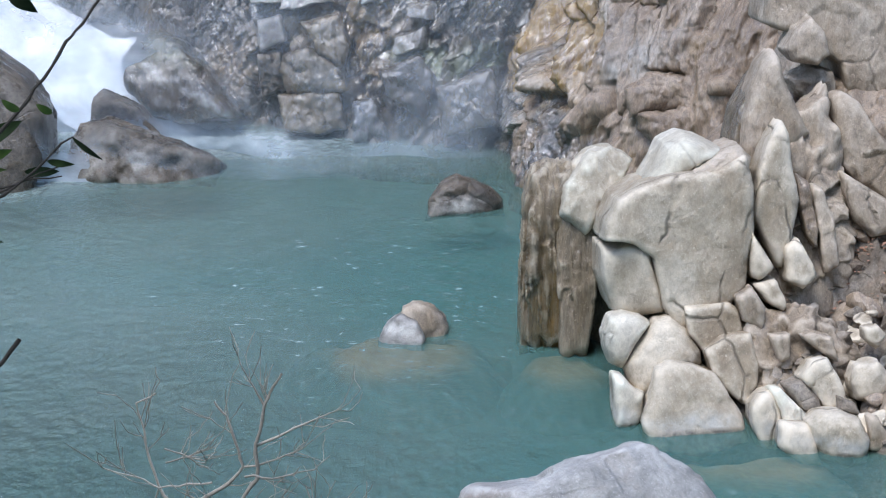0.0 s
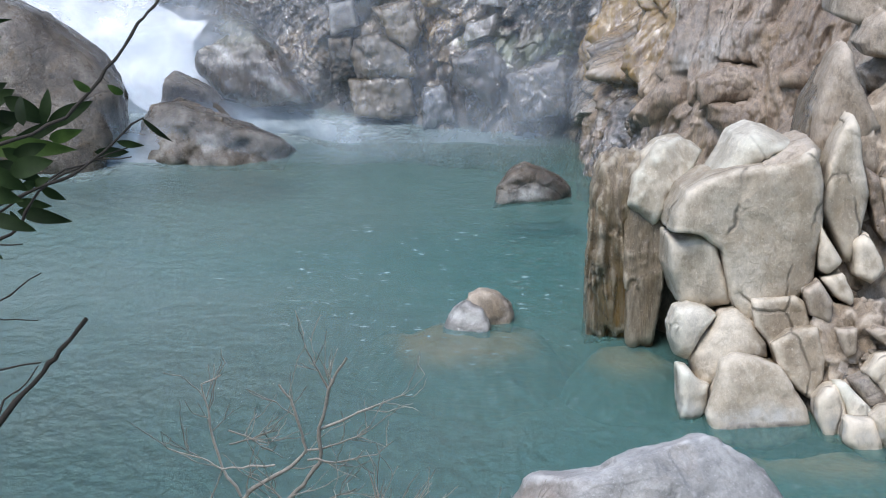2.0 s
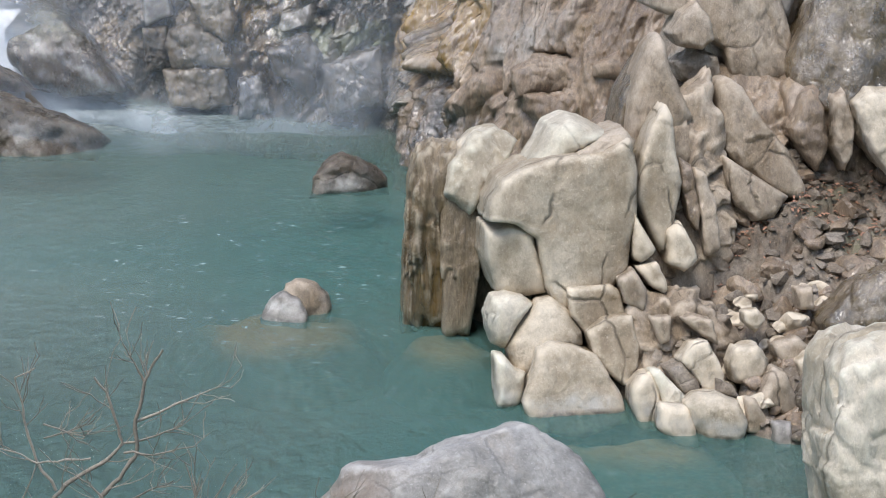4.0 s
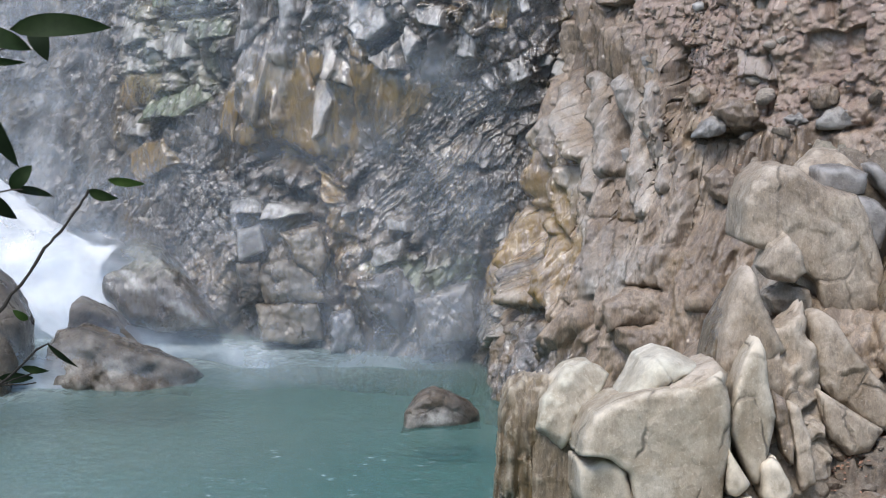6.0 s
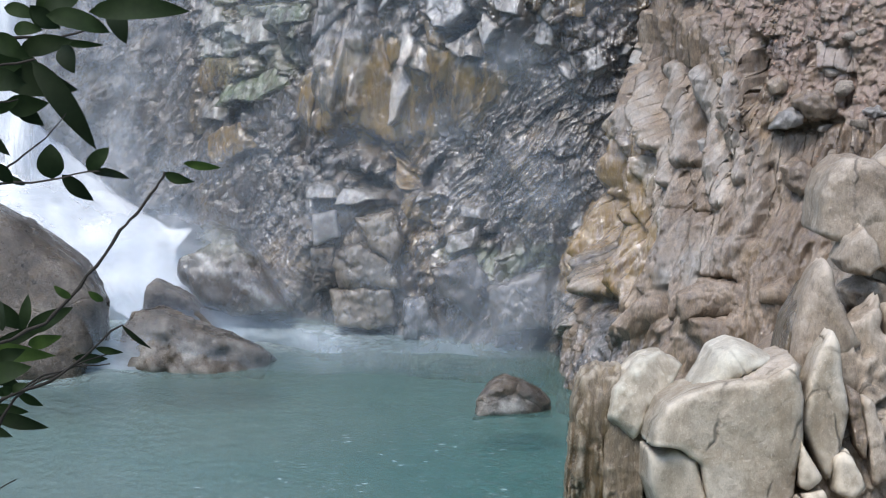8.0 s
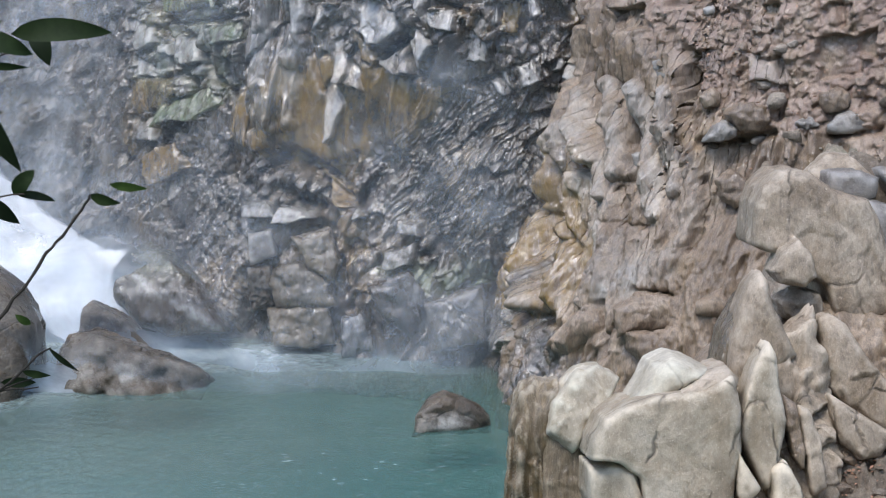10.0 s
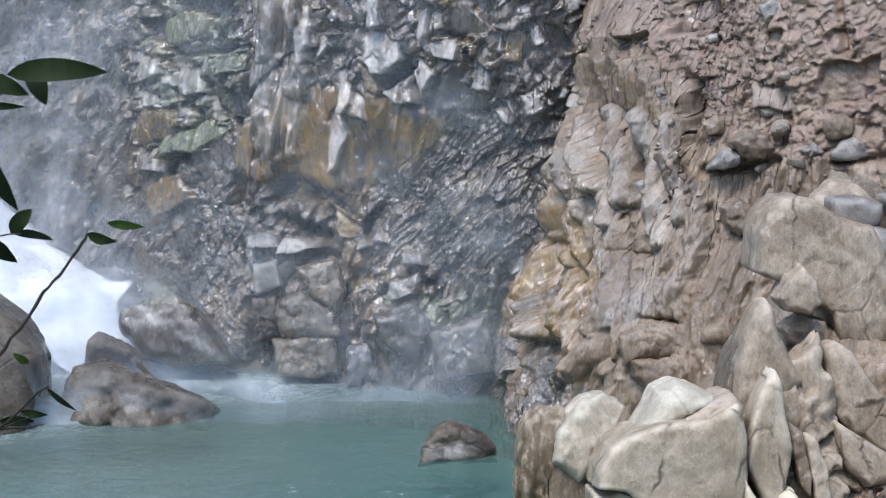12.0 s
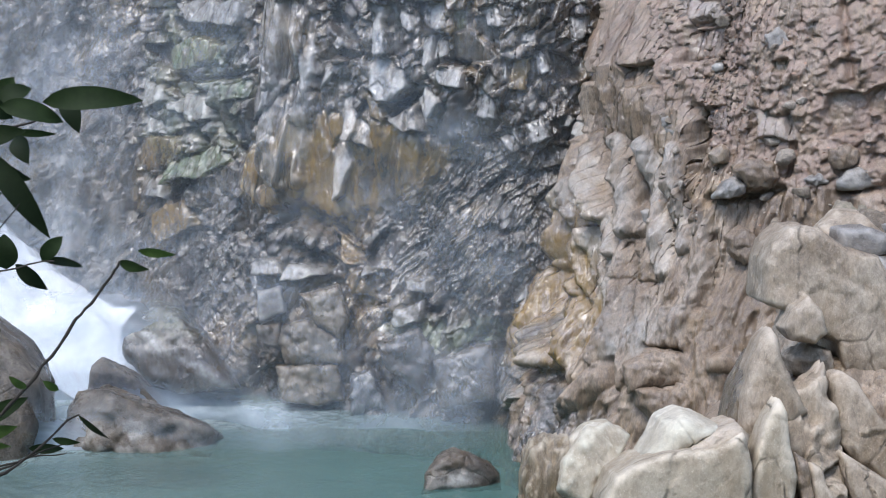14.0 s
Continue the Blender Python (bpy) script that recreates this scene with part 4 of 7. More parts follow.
    h += column(w, [(16.98, 4.78), (16.99, 4.13), (16.52, 3.58)], 0.24, 0.16)
    h += column(w, [(19.19, 4.09), (19.20, 3.86)], 0.18, 0.12)
    h += column(w, [(20.06, 4.57), (20.25, 4.26)], 0.20, 0.14)
    h += column(w, [(14.84, 1.12), (14.76, 1.48), (15.23, 1.84)], 0.25, 0.15)
    h += column(w, [(14.93, 2.89), (15.35, 2.40)], 0.15, 0.12)
    h += column(w, [(18.46, 0.95), (19.07, 1.33), (19.37, 1.65)], 0.22, 0.20)
    h += column(w, [(19.21, 2.47), (19.26, 1.96)], 0.20, 0.12)
    h -= groove(w, [(17.47, 4.53), (17.85, 4.19), (18.40, 3.75)], 0.12, 0.24)
    h -= groove(w, [(19.84, 5.75), (20.04, 5.43), (20.05, 4.82)], 0.13, 0.24)
    h -= groove(w, [(18.76, 5.20), (19.19, 4.47), (19.14, 4.19)], 0.06, 0.18)
    h -= groove(w, [(18.16, 4.95), (18.58, 4.38)], 0.04, 0.12)
    h -= groove(w, [(18.86, 3.04), (19.91, 3.10)], 0.03, 0.06)
    h -= groove(w, [(20.02, 2.17), (20.63, 2.17)], 0.06, 0.18)
    h -= groove(w, [(16.52, 3.12), (17.48, 2.51), (18.07, 1.39)], 0.07, 0.18)
    h -= groove(w, [(18.03, 3.06), (18.42, 2.34)], 0.06, 0.15)
    h -= groove(w, [(16.78, 1.25), (17.37, 1.27), (18.28, 1.39)], 0.12, 0.27)
    h -= groove(w, [(18.70, 1.52), (18.39, 0.76)], 0.07, 0.18)
    h -= groove(w, [(16.17, 1.46), (16.21, 1.10), (17.30, 0.85)], 0.05, 0.18)
    h -= groove(w, [(19.45, 1.84), (19.78, 1.20)], 0.08, 0.24)
    h -= groove(w, [(20.66, 3.86), (20.87, 3.37), (20.72, 2.85)], 0.06, 0.18)
    h -= groove(w, [(21.44, 5.77), (21.66, 5.18), (21.61, 4.84)], 0.05, 0.18)
    h -= groove(w, [(20.02, 7.08), (19.53, 7.01), (19.40, 6.59)], 0.05, 0.18)
    h -= groove(w, [(21.92, 7.47), (22.08, 6.97), (22.30, 6.32)], 0.05, 0.15)
    h -= groove(w, [(20.46, 4.42), (21.16, 4.49), (21.57, 4.63)], 0.07, 0.21)
    h -= groove(w, [(22.46, 4.66), (23.12, 4.76)], 0.06, 0.18)
    h, masks["pale"] = pillar(w, h, masks["pale"], [(18.44, 5.08), (18.84, 4.47), (19.02, 3.83)], 0.17, 0.20)
    h, masks["pale"] = pillar(w, h, masks["pale"], [(19.19, 5.12), (19.51, 4.34), (19.98, 3.35)], 0.18, 0.20)
    h, masks["pale"] = pillar(w, h, masks["pale"], [(19.68, 5.10), (19.82, 4.55), (20.24, 3.73)], 0.16, 0.18)
    h, masks["pale"] = pillar(w, h, masks["pale"], [(17.88, 4.89), (18.18, 4.34), (18.84, 3.46)], 0.13, 0.16)
    h, masks["pale"] = pillar(w, h, masks["pale"], [(15.73, 4.82), (15.51, 4.51)], 0.22, 0.16)
    h, masks["pale"] = pillar(w, h, masks["pale"], [(16.66, 5.12), (16.71, 4.93)], 0.18, 0.14)
    h, masks["pale"] = pillar(w, h, masks["pale"], [(17.29, 1.84), (17.66, 1.56)], 0.20, 0.20)
    h, masks["pale"] = pillar(w, h, masks["pale"], [(17.30, 4.19), (17.16, 3.98)], 0.20, 0.20)
    return h + 0.02 * fbm(p * np.array((6, 6, 3.5)), 3, 59), masks


cliff("cliff_headland", [(1.3, 41), (1.7, 37.4), (2.1, 35.9), (2.7, 34.8), (3.4, 33.9), (4.6, 33.1), (6.5, 32.2), (9, 31), (14, 29)], -1.6, 15,
      lambda z: 0.36 * np.maximum(z, 0), 560, 430, head_relief, M_HEAD, "beige and brown streaked headland cliff of fluted rock", dense=(0.12, 0.74), low=0.54)


# ---- boulders in and round the pool ----
def waterline(p):
    """A bleached band just over the water and a wet dark one at its edge."""
    return {"pale": np.clip(1.2 - np.abs(p[:, 2] - 0.14 - 0.05 * fbm(p * 3, 2, 321)) / 0.09, 0, 0.9), "dark": np.clip((0.05 - p[:, 2]) / 0.03, 0, 0.9)}


stone((7.50, 30.60, 2.15), [(-1.54, 0.83), (-0.85, 1.40), (0.60, 1.49), (1.65, -1.34), (-0.02, -1.34), (-0.86, -1.17)], 1.8, M_HEAD, 'weathered brown bedrock under the slope', sharp=14, lean=20, chips=2, lumps=0.06, grain=0.12, level=6)
stone((3.98, 28.95, 1.01), [(-1.99, 0.08), (-1.03, 0.64), (-0.12, 1.03), (0.40, 1.50), (1.15, 1.96), (1.78, 1.66), (2.07, 0.63), (1.25, -0.18), (0.36, -1.32), (-0.65, -1.82), (-1.60, -1.64)], 1.8, M_HEAD, 'brown bedrock behind the pale boulders', sharp=14, lean=14, chips=2, lumps=0.06, grain=0.12, level=6)
stone((3.18, 26.80, 1.74), [(-0.91, 0.03), (-0.88, 0.26), (-0.74, 0.53), (-0.46, 0.70), (-0.15, 0.80), (0.47, 0.88), (0.78, 1.04), (0.88, 0.62), (0.88, 0.11), (0.81, -0.25), (0.78, -0.54), (0.57, -0.80), (0.33, -0.94), (-0.02, -1.07), (-0.21, -0.76), (-0.33, -0.17), (-0.61, 0.03)], 2.20, M_PALE, 'massive pale wedge boulder with a smooth cracked face', level=6, lean=9, sharp=30, chips=0, lumps=0.006, grain=0.04, group='pale boulders of the outcrop')
stone((2.64, 26.80, 1.27), [(-0.37, 0.43), (-0.25, 0.38), (-0.07, 0.48), (0.17, 0.40), (0.32, -0.07), (0.38, -0.38), (0.02, -0.48), (-0.24, -0.42), (-0.37, 0.00)], 1.95, M_PALE, 'yellowish undercut flank block of the wedge boulder', level=5, lean=2, sharp=16, chips=0, lumps=0.030, grain=0.05, group='pale boulders of the outcrop')
stone((3.31, 27.20, 2.60), [(-0.52, -0.17), (-0.39, 0.01), (-0.25, 0.26), (-0.01, 0.37), (0.20, 0.31), (0.54, 0.11), (0.18, -0.04), (-0.24, -0.27), (-0.53, -0.37)], 1.90, M_BLEACH, 'smooth rounded white crest of rock', level=5, lean=8, sharp=7, chips=0, lumps=0.030, grain=0.05, group='pale boulders of the outcrop')
stone((3.53, 26.95, 2.65), [(-0.55, -0.22), (-0.07, -0.01), (0.27, 0.17), (0.41, 0.22), (0.56, 0.05), (0.51, -0.10), (0.15, -0.16)], 2.10, M_BEIGE, 'low brownish ridge of rock behind the wedge boulder', level=5, lean=12, sharp=9, chips=0, lumps=0.050, grain=0.15, group='pale boulders of the outcrop')
stone((4.14, 26.10, 1.75), [(-0.16, 0.34), (0.03, 0.02), (0.15, -0.18), (-0.01, -0.34), (-0.13, -0.28)], 0.80, M_PALE, 'small pale block under the fin', level=4, lean=12, sharp=16, chips=0, lumps=0.050, grain=0.15, group='pale boulders of the outcrop')
stone((4.36, 26.60, 2.31), [(-0.28, -0.23), (-0.23, 0.27), (-0.10, 0.66), (0.08, 0.89), (0.17, 0.73), (0.20, 0.34), (0.29, -0.06), (0.18, -0.55), (0.05, -0.91), (-0.11, -0.61)], 1.00, M_PALE, 'tall smooth pale fin of rock', level=5, lean=14, sharp=14, chips=0, lumps=0.020, grain=0.04, group='pale boulders of the outcrop')
stone((4.63, 26.20, 1.56), [(-0.19, 0.21), (-0.03, 0.30), (0.15, -0.00), (0.20, -0.14), (0.04, -0.30), (-0.18, -0.19)], 0.80, M_PALE, 'leaning pale slab below the fin', level=4, lean=16, sharp=18, chips=0, lumps=0.050, grain=0.15, group='pale boulders of the outcrop')
stone((4.23, 25.90, 1.26), [(-0.20, 0.13), (0.06, 0.20), (0.20, -0.07), (0.17, -0.20), (-0.03, -0.09)], 0.70, M_PALE, 'small angular pale block', level=4, lean=12, sharp=18, chips=0, lumps=0.050, grain=0.15, group='pale boulders of the outcrop')
stone((4.99, 26.65, 1.86), [(-0.18, 0.53), (-0.03, 0.49), (0.10, 0.10), (0.17, -0.46), (-0.02, -0.54), (-0.10, 0.03)], 0.80, M_BEIGE, 'narrow brown slab leaning on the slope', level=5, lean=16, sharp=18, chips=0, lumps=0.050, grain=0.15, group='pale boulders of the outcrop')
stone((4.76, 26.65, 2.08), [(-0.14, 0.46), (0.03, 0.35), (0.13, -0.19), (0.12, -0.46), (-0.02, -0.27), (-0.10, 0.14)], 0.80, M_HEAD, 'narrow grey-brown slab of rock', level=5, lean=16, sharp=18, chips=0, lumps=0.050, grain=0.15, group='pale boulders of the outcrop')
stone((4.74, 27.10, 1.89), [(-0.80, -0.27), (-0.63, 0.67), (-0.27, 1.24), (0.38, 1.49), (0.75, 0.45), (0.83, -0.28), (0.58, -0.87), (0.17, -1.31), (-0.39, -1.54), (-0.73, -1.31)], 1.00, M_BEIGE, 'brown-grey bedrock between the slabs', level=6, lean=24, sharp=12, chips=0, lumps=0.050, grain=0.40, group='pale boulders of the outcrop')
stone((4.52, 25.55, 0.52), [(-0.69, 0.36), (-0.37, 0.57), (0.18, 0.57), (0.67, 0.14), (0.57, -0.36), (0.09, -0.50), (-0.38, -0.57), (-0.60, -0.21)], 0.90, M_BEIGE, 'broken brownish bedrock under the stones', level=5, lean=30, sharp=12, chips=0, lumps=0.060, grain=0.50, group='pale boulders of the outcrop')
stone((6.51, 28.10, 2.45), [(-1.22, 0.88), (-0.33, 0.67), (0.23, 0.89), (0.97, 0.74), (1.22, -0.60), (0.20, -0.83), (-0.38, -0.90), (-1.07, -0.52)], 0.90, M_HEAD, 'brown bedrock behind the scree rocks', level=6, lean=24, sharp=12, chips=0, lumps=0.050, grain=0.40, group='pale boulders of the outcrop')
stone((5.78, 27.50, 2.59), [(-0.57, 0.67), (-0.41, 0.74), (-0.23, 0.61), (-0.01, 0.23), (0.33, -0.13), (0.59, -0.66), (0.50, -0.75), (0.21, -0.68), (-0.24, -0.37), (-0.48, -0.13), (-0.56, 0.23)], 1.00, M_BEIGE, 'long smooth pale slab on the scree slope', level=5, lean=20, sharp=12, chips=0, lumps=0.030, grain=0.06, group='pale boulders of the outcrop')
stone((5.67, 27.10, 2.07), [(-0.44, 0.40), (-0.14, 0.21), (0.23, -0.02), (0.43, -0.14), (0.22, -0.37), (-0.03, -0.41), (-0.27, -0.19), (-0.41, 0.13)], 0.90, M_BEIGE, 'low pale rock with a dark hole', level=5, lean=22, sharp=12, chips=0, lumps=0.030, grain=0.08, group='pale boulders of the outcrop')
stone((3.98, 25.70, 1.17), [(-0.18, 0.15), (0.01, 0.26), (0.17, 0.01), (0.15, -0.26), (-0.11, -0.15)], 0.70, M_BEIGE, 'small cracked block of pale stone', level=4, lean=12, sharp=18, chips=0, lumps=0.050, grain=0.15, group='pale boulders of the outcrop')
stone((3.56, 25.90, 0.89), [(-0.36, 0.26), (-0.25, 0.26), (0.16, 0.28), (0.28, 0.20), (0.36, -0.07), (0.18, -0.15), (-0.04, -0.25), (-0.14, -0.28), (-0.32, -0.05)], 1.00, M_PALE, 'cracked pale block below the wedge boulder', level=5, lean=12, sharp=20, chips=0, lumps=0.020, grain=0.06, group='pale boulders of the outcrop')
stone((3.73, 25.50, 0.48), [(-0.33, 0.24), (-0.12, 0.39), (0.23, 0.42), (0.32, 0.06), (0.29, -0.20), (0.15, -0.42), (-0.04, -0.27), (-0.25, -0.01)], 1.00, M_PALE, 'upright cracked grey boulder by the water', level=5, lean=12, sharp=18, chips=0, lumps=0.020, grain=0.06, group='pale boulders of the outcrop')
stone((2.54, 25.90, 0.74), [(-0.30, 0.10), (-0.22, 0.31), (-0.04, 0.36), (0.15, 0.31), (0.29, 0.20), (0.09, -0.08), (-0.06, -0.36), (-0.21, -0.28), (-0.28, -0.08)], 1.00, M_BLEACH, 'pale rounded boulder under the wedge boulder', level=5, lean=8, sharp=7, chips=0, lumps=0.030, grain=0.05, group='pale boulders of the outcrop')
stone((2.94, 25.75, 0.58), [(-0.47, -0.11), (-0.31, 0.14), (-0.08, 0.43), (0.09, 0.46), (0.30, 0.32), (0.47, 0.08), (0.46, -0.07), (0.11, -0.17), (-0.12, -0.45), (-0.34, -0.47)], 1.10, M_PALE, 'smooth pale boulder stacked on the waterline rocks', level=5, lean=10, sharp=7, chips=0, lumps=0.030, grain=0.05, group='pale boulders of the outcrop')
stone((2.51, 25.30, 0.17), [(-0.20, 0.35), (-0.08, 0.32), (0.06, 0.15), (0.19, 0.09), (0.15, -0.20), (0.08, -0.30), (-0.03, -0.35), (-0.17, -0.27)], 0.90, M_BLEACH, 'small pale boulder with a bleached waterline', level=5, lean=8, sharp=12, chips=0, lumps=0.030, grain=0.06, group='pale boulders of the outcrop', masks=waterline)
stone((3.24, 25.20, 0.12), [(-0.63, -0.10), (-0.50, 0.25), (-0.44, 0.46), (-0.26, 0.53), (0.01, 0.48), (0.26, 0.37), (0.44, 0.10), (0.58, -0.11), (0.65, -0.40), (0.11, -0.54), (-0.50, -0.46)], 1.20, M_PALE, 'broad pale boulder standing in the water', level=5, lean=22, sharp=16, chips=0, lumps=0.030, grain=0.06, group='pale boulders of the outcrop', masks=waterline)
stone((4.05, 24.80, 0.09), [(-0.19, 0.19), (-0.10, 0.31), (0.03, 0.36), (0.14, 0.13), (0.19, -0.14), (0.15, -0.36), (-0.09, -0.29), (-0.18, -0.01)], 0.90, M_PALE, 'pale rock at the waterline', level=4, lean=12, sharp=14, chips=0, lumps=0.030, grain=0.06, group='pale boulders of the outcrop', masks=waterline)
stone((4.31, 24.70, 0.25), [(-0.24, 0.23), (-0.13, 0.25), (0.20, -0.06), (0.24, -0.16), (0.14, -0.25), (-0.08, -0.14)], 0.70, M_BLEACH, 'angular pale stone at the waterline', level=4, lean=12, sharp=14, chips=0, lumps=0.050, grain=0.15, group='pale boulders of the outcrop')
stone((4.34, 24.30, -0.02), [(-0.22, 0.26), (0.12, 0.23), (0.21, 0.01), (0.25, -0.26), (0.01, -0.21), (-0.24, -0.02)], 0.90, M_PALE, 'low pale stone in the shallows', level=4, lean=16, sharp=12, chips=0, lumps=0.030, grain=0.06, group='pale boulders of the outcrop', masks=waterline)
stone((4.78, 24.25, 0.04), [(-0.36, 0.21), (-0.24, 0.33), (-0.01, 0.36), (0.23, 0.28), (0.35, 0.04), (0.32, -0.24), (0.03, -0.37), (-0.23, -0.24)], 1.00, M_PALE, 'round grey boulder in the shallows', level=5, lean=10, sharp=7, chips=0, lumps=0.030, grain=0.05, group='pale boulders of the outcrop', masks=waterline)
stone((4.46, 24.80, 0.36), [(-0.21, 0.14), (-0.00, 0.22), (0.19, -0.00), (0.22, -0.23), (0.02, -0.19)], 0.70, M_DEBRIS, 'dark wet stone in the rubble', level=4, lean=12, sharp=12, chips=0, lumps=0.050, grain=0.15, group='pale boulders of the outcrop')
stone((4.69, 24.85, 0.50), [(-0.27, 0.08), (-0.13, 0.28), (0.06, 0.31), (0.23, -0.02), (0.28, -0.21), (0.06, -0.32), (-0.09, -0.13)], 0.80, M_PALE, 'wedge-shaped pale stone in the rubble', level=4, lean=12, sharp=13, chips=0, lumps=0.050, grain=0.15, group='pale boulders of the outcrop')
stone((4.71, 25.15, 0.85), [(-0.22, 0.12), (-0.11, 0.18), (0.14, 0.13), (0.22, -0.18), (0.04, -0.08)], 0.60, M_BEIGE, 'small pale pointed stone in the rubble', level=4, lean=12, sharp=13, chips=0, lumps=0.050, grain=0.15, group='pale boulders of the outcrop')
stone((4.27, 25.30, 0.80), [(-0.13, 0.16), (0.12, 0.18), (0.11, -0.12), (-0.00, -0.18)], 0.60, M_BEIGE, 'small grey wedge of rock', level=4, lean=12, sharp=16, chips=0, lumps=0.050, grain=0.15, group='pale boulders of the outcrop')
stone((5.22, 24.70, 0.58), [(-0.25, 0.02), (-0.17, 0.21), (0.10, 0.24), (0.25, 0.05), (0.22, -0.13), (0.03, -0.25), (-0.18, -0.20)], 0.75, M_PALE, 'round pale boulder in the rubble', level=4, lean=12, sharp=6, chips=0, lumps=0.050, grain=0.15, group='pale boulders of the outcrop')
stone((5.88, 24.60, 0.58), [(-0.14, 0.06), (-0.00, 0.18), (0.14, 0.06), (0.15, -0.12), (-0.08, -0.18)], 0.60, M_PALE, 'pale stone with a flat face', level=4, lean=12, sharp=11, chips=0, lumps=0.050, grain=0.15, group='pale boulders of the outcrop')
stone((5.78, 24.90, 0.68), [(-0.26, 0.09), (0.02, 0.17), (0.25, -0.02), (0.05, -0.18), (-0.18, -0.14)], 0.70, M_BEIGE, 'brownish stone behind the flat-faced one', level=4, lean=12, sharp=9, chips=0, lumps=0.050, grain=0.15, group='pale boulders of the outcrop')
stone((5.49, 24.35, 0.32), [(-0.25, -0.02), (-0.06, 0.35), (0.09, 0.27), (0.25, -0.08), (0.21, -0.36), (-0.06, -0.15)], 0.70, M_BEIGE, 'brown triangular rock near the shore', level=4, lean=12, sharp=12, chips=0, lumps=0.050, grain=0.15, group='pale boulders of the outcrop')
stone((5.88, 24.35, 0.21), [(-0.22, 0.07), (-0.12, 0.26), (0.05, 0.27), (0.20, 0.10), (0.19, -0.12), (-0.02, -0.27), (-0.17, -0.19)], 0.70, M_BROWN, 'dark brown rounded rock by the shore', level=4, lean=12, sharp=7, chips=0, lumps=0.050, grain=0.15, group='pale boulders of the outcrop')
stone((5.47, 23.85, -0.01), [(-0.11, 0.19), (0.11, 0.18), (0.13, -0.14), (-0.06, -0.19), (-0.12, 0.00)], 0.50, M_STONE, 'small wet bluish stone at the waterline', level=4, lean=12, sharp=12, chips=0, lumps=0.050, grain=0.15, group='pale boulders of the outcrop')
stone((5.77, 23.80, -0.03), [(-0.14, 0.14), (0.03, 0.12), (0.14, -0.07), (-0.09, -0.14)], 0.50, M_DEBRIS, 'small dark stone at the waterline', level=4, lean=12, sharp=9, chips=0, lumps=0.050, grain=0.15, group='pale boulders of the outcrop')
stone((5.35, 25.10, 0.97), [(-0.15, 0.13), (0.03, 0.14), (0.14, 0.02), (0.02, -0.14), (-0.13, -0.01)], 0.50, M_PALE, 'small pale stone on the rubble slope', level=4, lean=12, sharp=10, chips=0, lumps=0.050, grain=0.15, group='pale boulders of the outcrop')
stone((6.00, 25.40, 1.15), [(-0.11, 0.12), (0.07, 0.14), (0.11, -0.14), (-0.06, -0.14)], 0.50, M_BEIGE, 'brownish stone on the rubble slope', level=4, lean=12, sharp=10, chips=0, lumps=0.050, grain=0.15, group='pale boulders of the outcrop')
stone((4.95, 24.50, 0.36), [(-0.14, 0.11), (0.06, 0.03), (0.14, -0.11), (-0.13, -0.07)], 0.50, M_DEBRIS, 'grey stone between the boulders', level=4, lean=12, sharp=9, chips=0, lumps=0.050, grain=0.15, group='pale boulders of the outcrop')
stone((5.23, 24.10, 0.15), [(-0.16, 0.26), (-0.03, 0.22), (0.15, -0.09), (0.06, -0.26), (-0.14, -0.15)], 0.50, M_BEIGE, 'small brown stone by the shore', level=4, lean=12, sharp=10, chips=0, lumps=0.050, grain=0.15, group='pale boulders of the outcrop')
stone((6.38, 27.60, 2.65), [(-0.25, 0.04), (-0.08, 0.45), (0.06, 0.53), (0.23, 0.30), (0.26, -0.22), (0.12, -0.53), (-0.09, -0.23)], 0.90, M_HEAD, 'brown-grey rock on the scree slope', level=5, lean=12, sharp=11, chips=0, lumps=0.050, grain=0.15, group='pale boulders of the outcrop')
stone((6.82, 27.50, 2.67), [(-0.17, 0.44), (-0.02, 0.53), (0.13, 0.15), (0.12, -0.29), (0.02, -0.53), (-0.13, -0.22)], 0.90, M_BEIGE, 'upright rock with a pale edge', level=5, lean=12, sharp=11, chips=0, lumps=0.050, grain=0.15, group='pale boulders of the outcrop')
stone((7.31, 27.40, 2.67), [(-0.43, 0.39), (-0.23, 0.55), (0.29, 0.54), (0.43, -0.41), (0.09, -0.56), (-0.29, -0.12)], 1.20, M_PALE, 'broad pale rock on the slope', level=5, lean=12, sharp=11, chips=0, lumps=0.050, grain=0.15, group='pale boulders of the outcrop')
stone((6.72, 24.96, 0.99), [(-0.66, 0.02), (-0.29, 0.45), (0.04, 0.61), (0.40, 0.71), (0.55, -0.53), (-0.48, -0.52)], 1.2, M_OCHRE, 'wet brown rock with ochre streaks', level=5, sharp=10, lean=15, group='pale boulders of the outcrop')
stone((1.70, 28.35, 1.01), [(-0.34, -1.26), (-0.28, 0.86), (-0.17, 1.20), (0.01, 1.33), (0.35, 1.30), (0.31, 0.63), (0.26, -1.26)], 1.5, M_FLUTE, 'ochre-streaked fluted pillar of rock rising from the water', sharp=10, lean=3, lumps=0.05, grain=0.1, flute=0.16, level=6, masks=lambda p: {'ochre': 1.4 * bump(p, (1.8, 27.3, 0.2), (0.6, 2, 1.1)), 'dark': 1.0 * bump(p, (1.5, 27.3, -0.2), (0.25, 2, 1.2))})
stone((2.28, 28.09, 2.06), [(-0.43, -0.34), (-0.38, 0.06), (-0.02, 0.45), (0.27, 0.48), (0.53, 0.31), (0.18, -0.21), (-0.07, -0.59)], 1.3, M_BLEACH, 'rounded pale knob of rock beside the pillar', level=5, sharp=9)
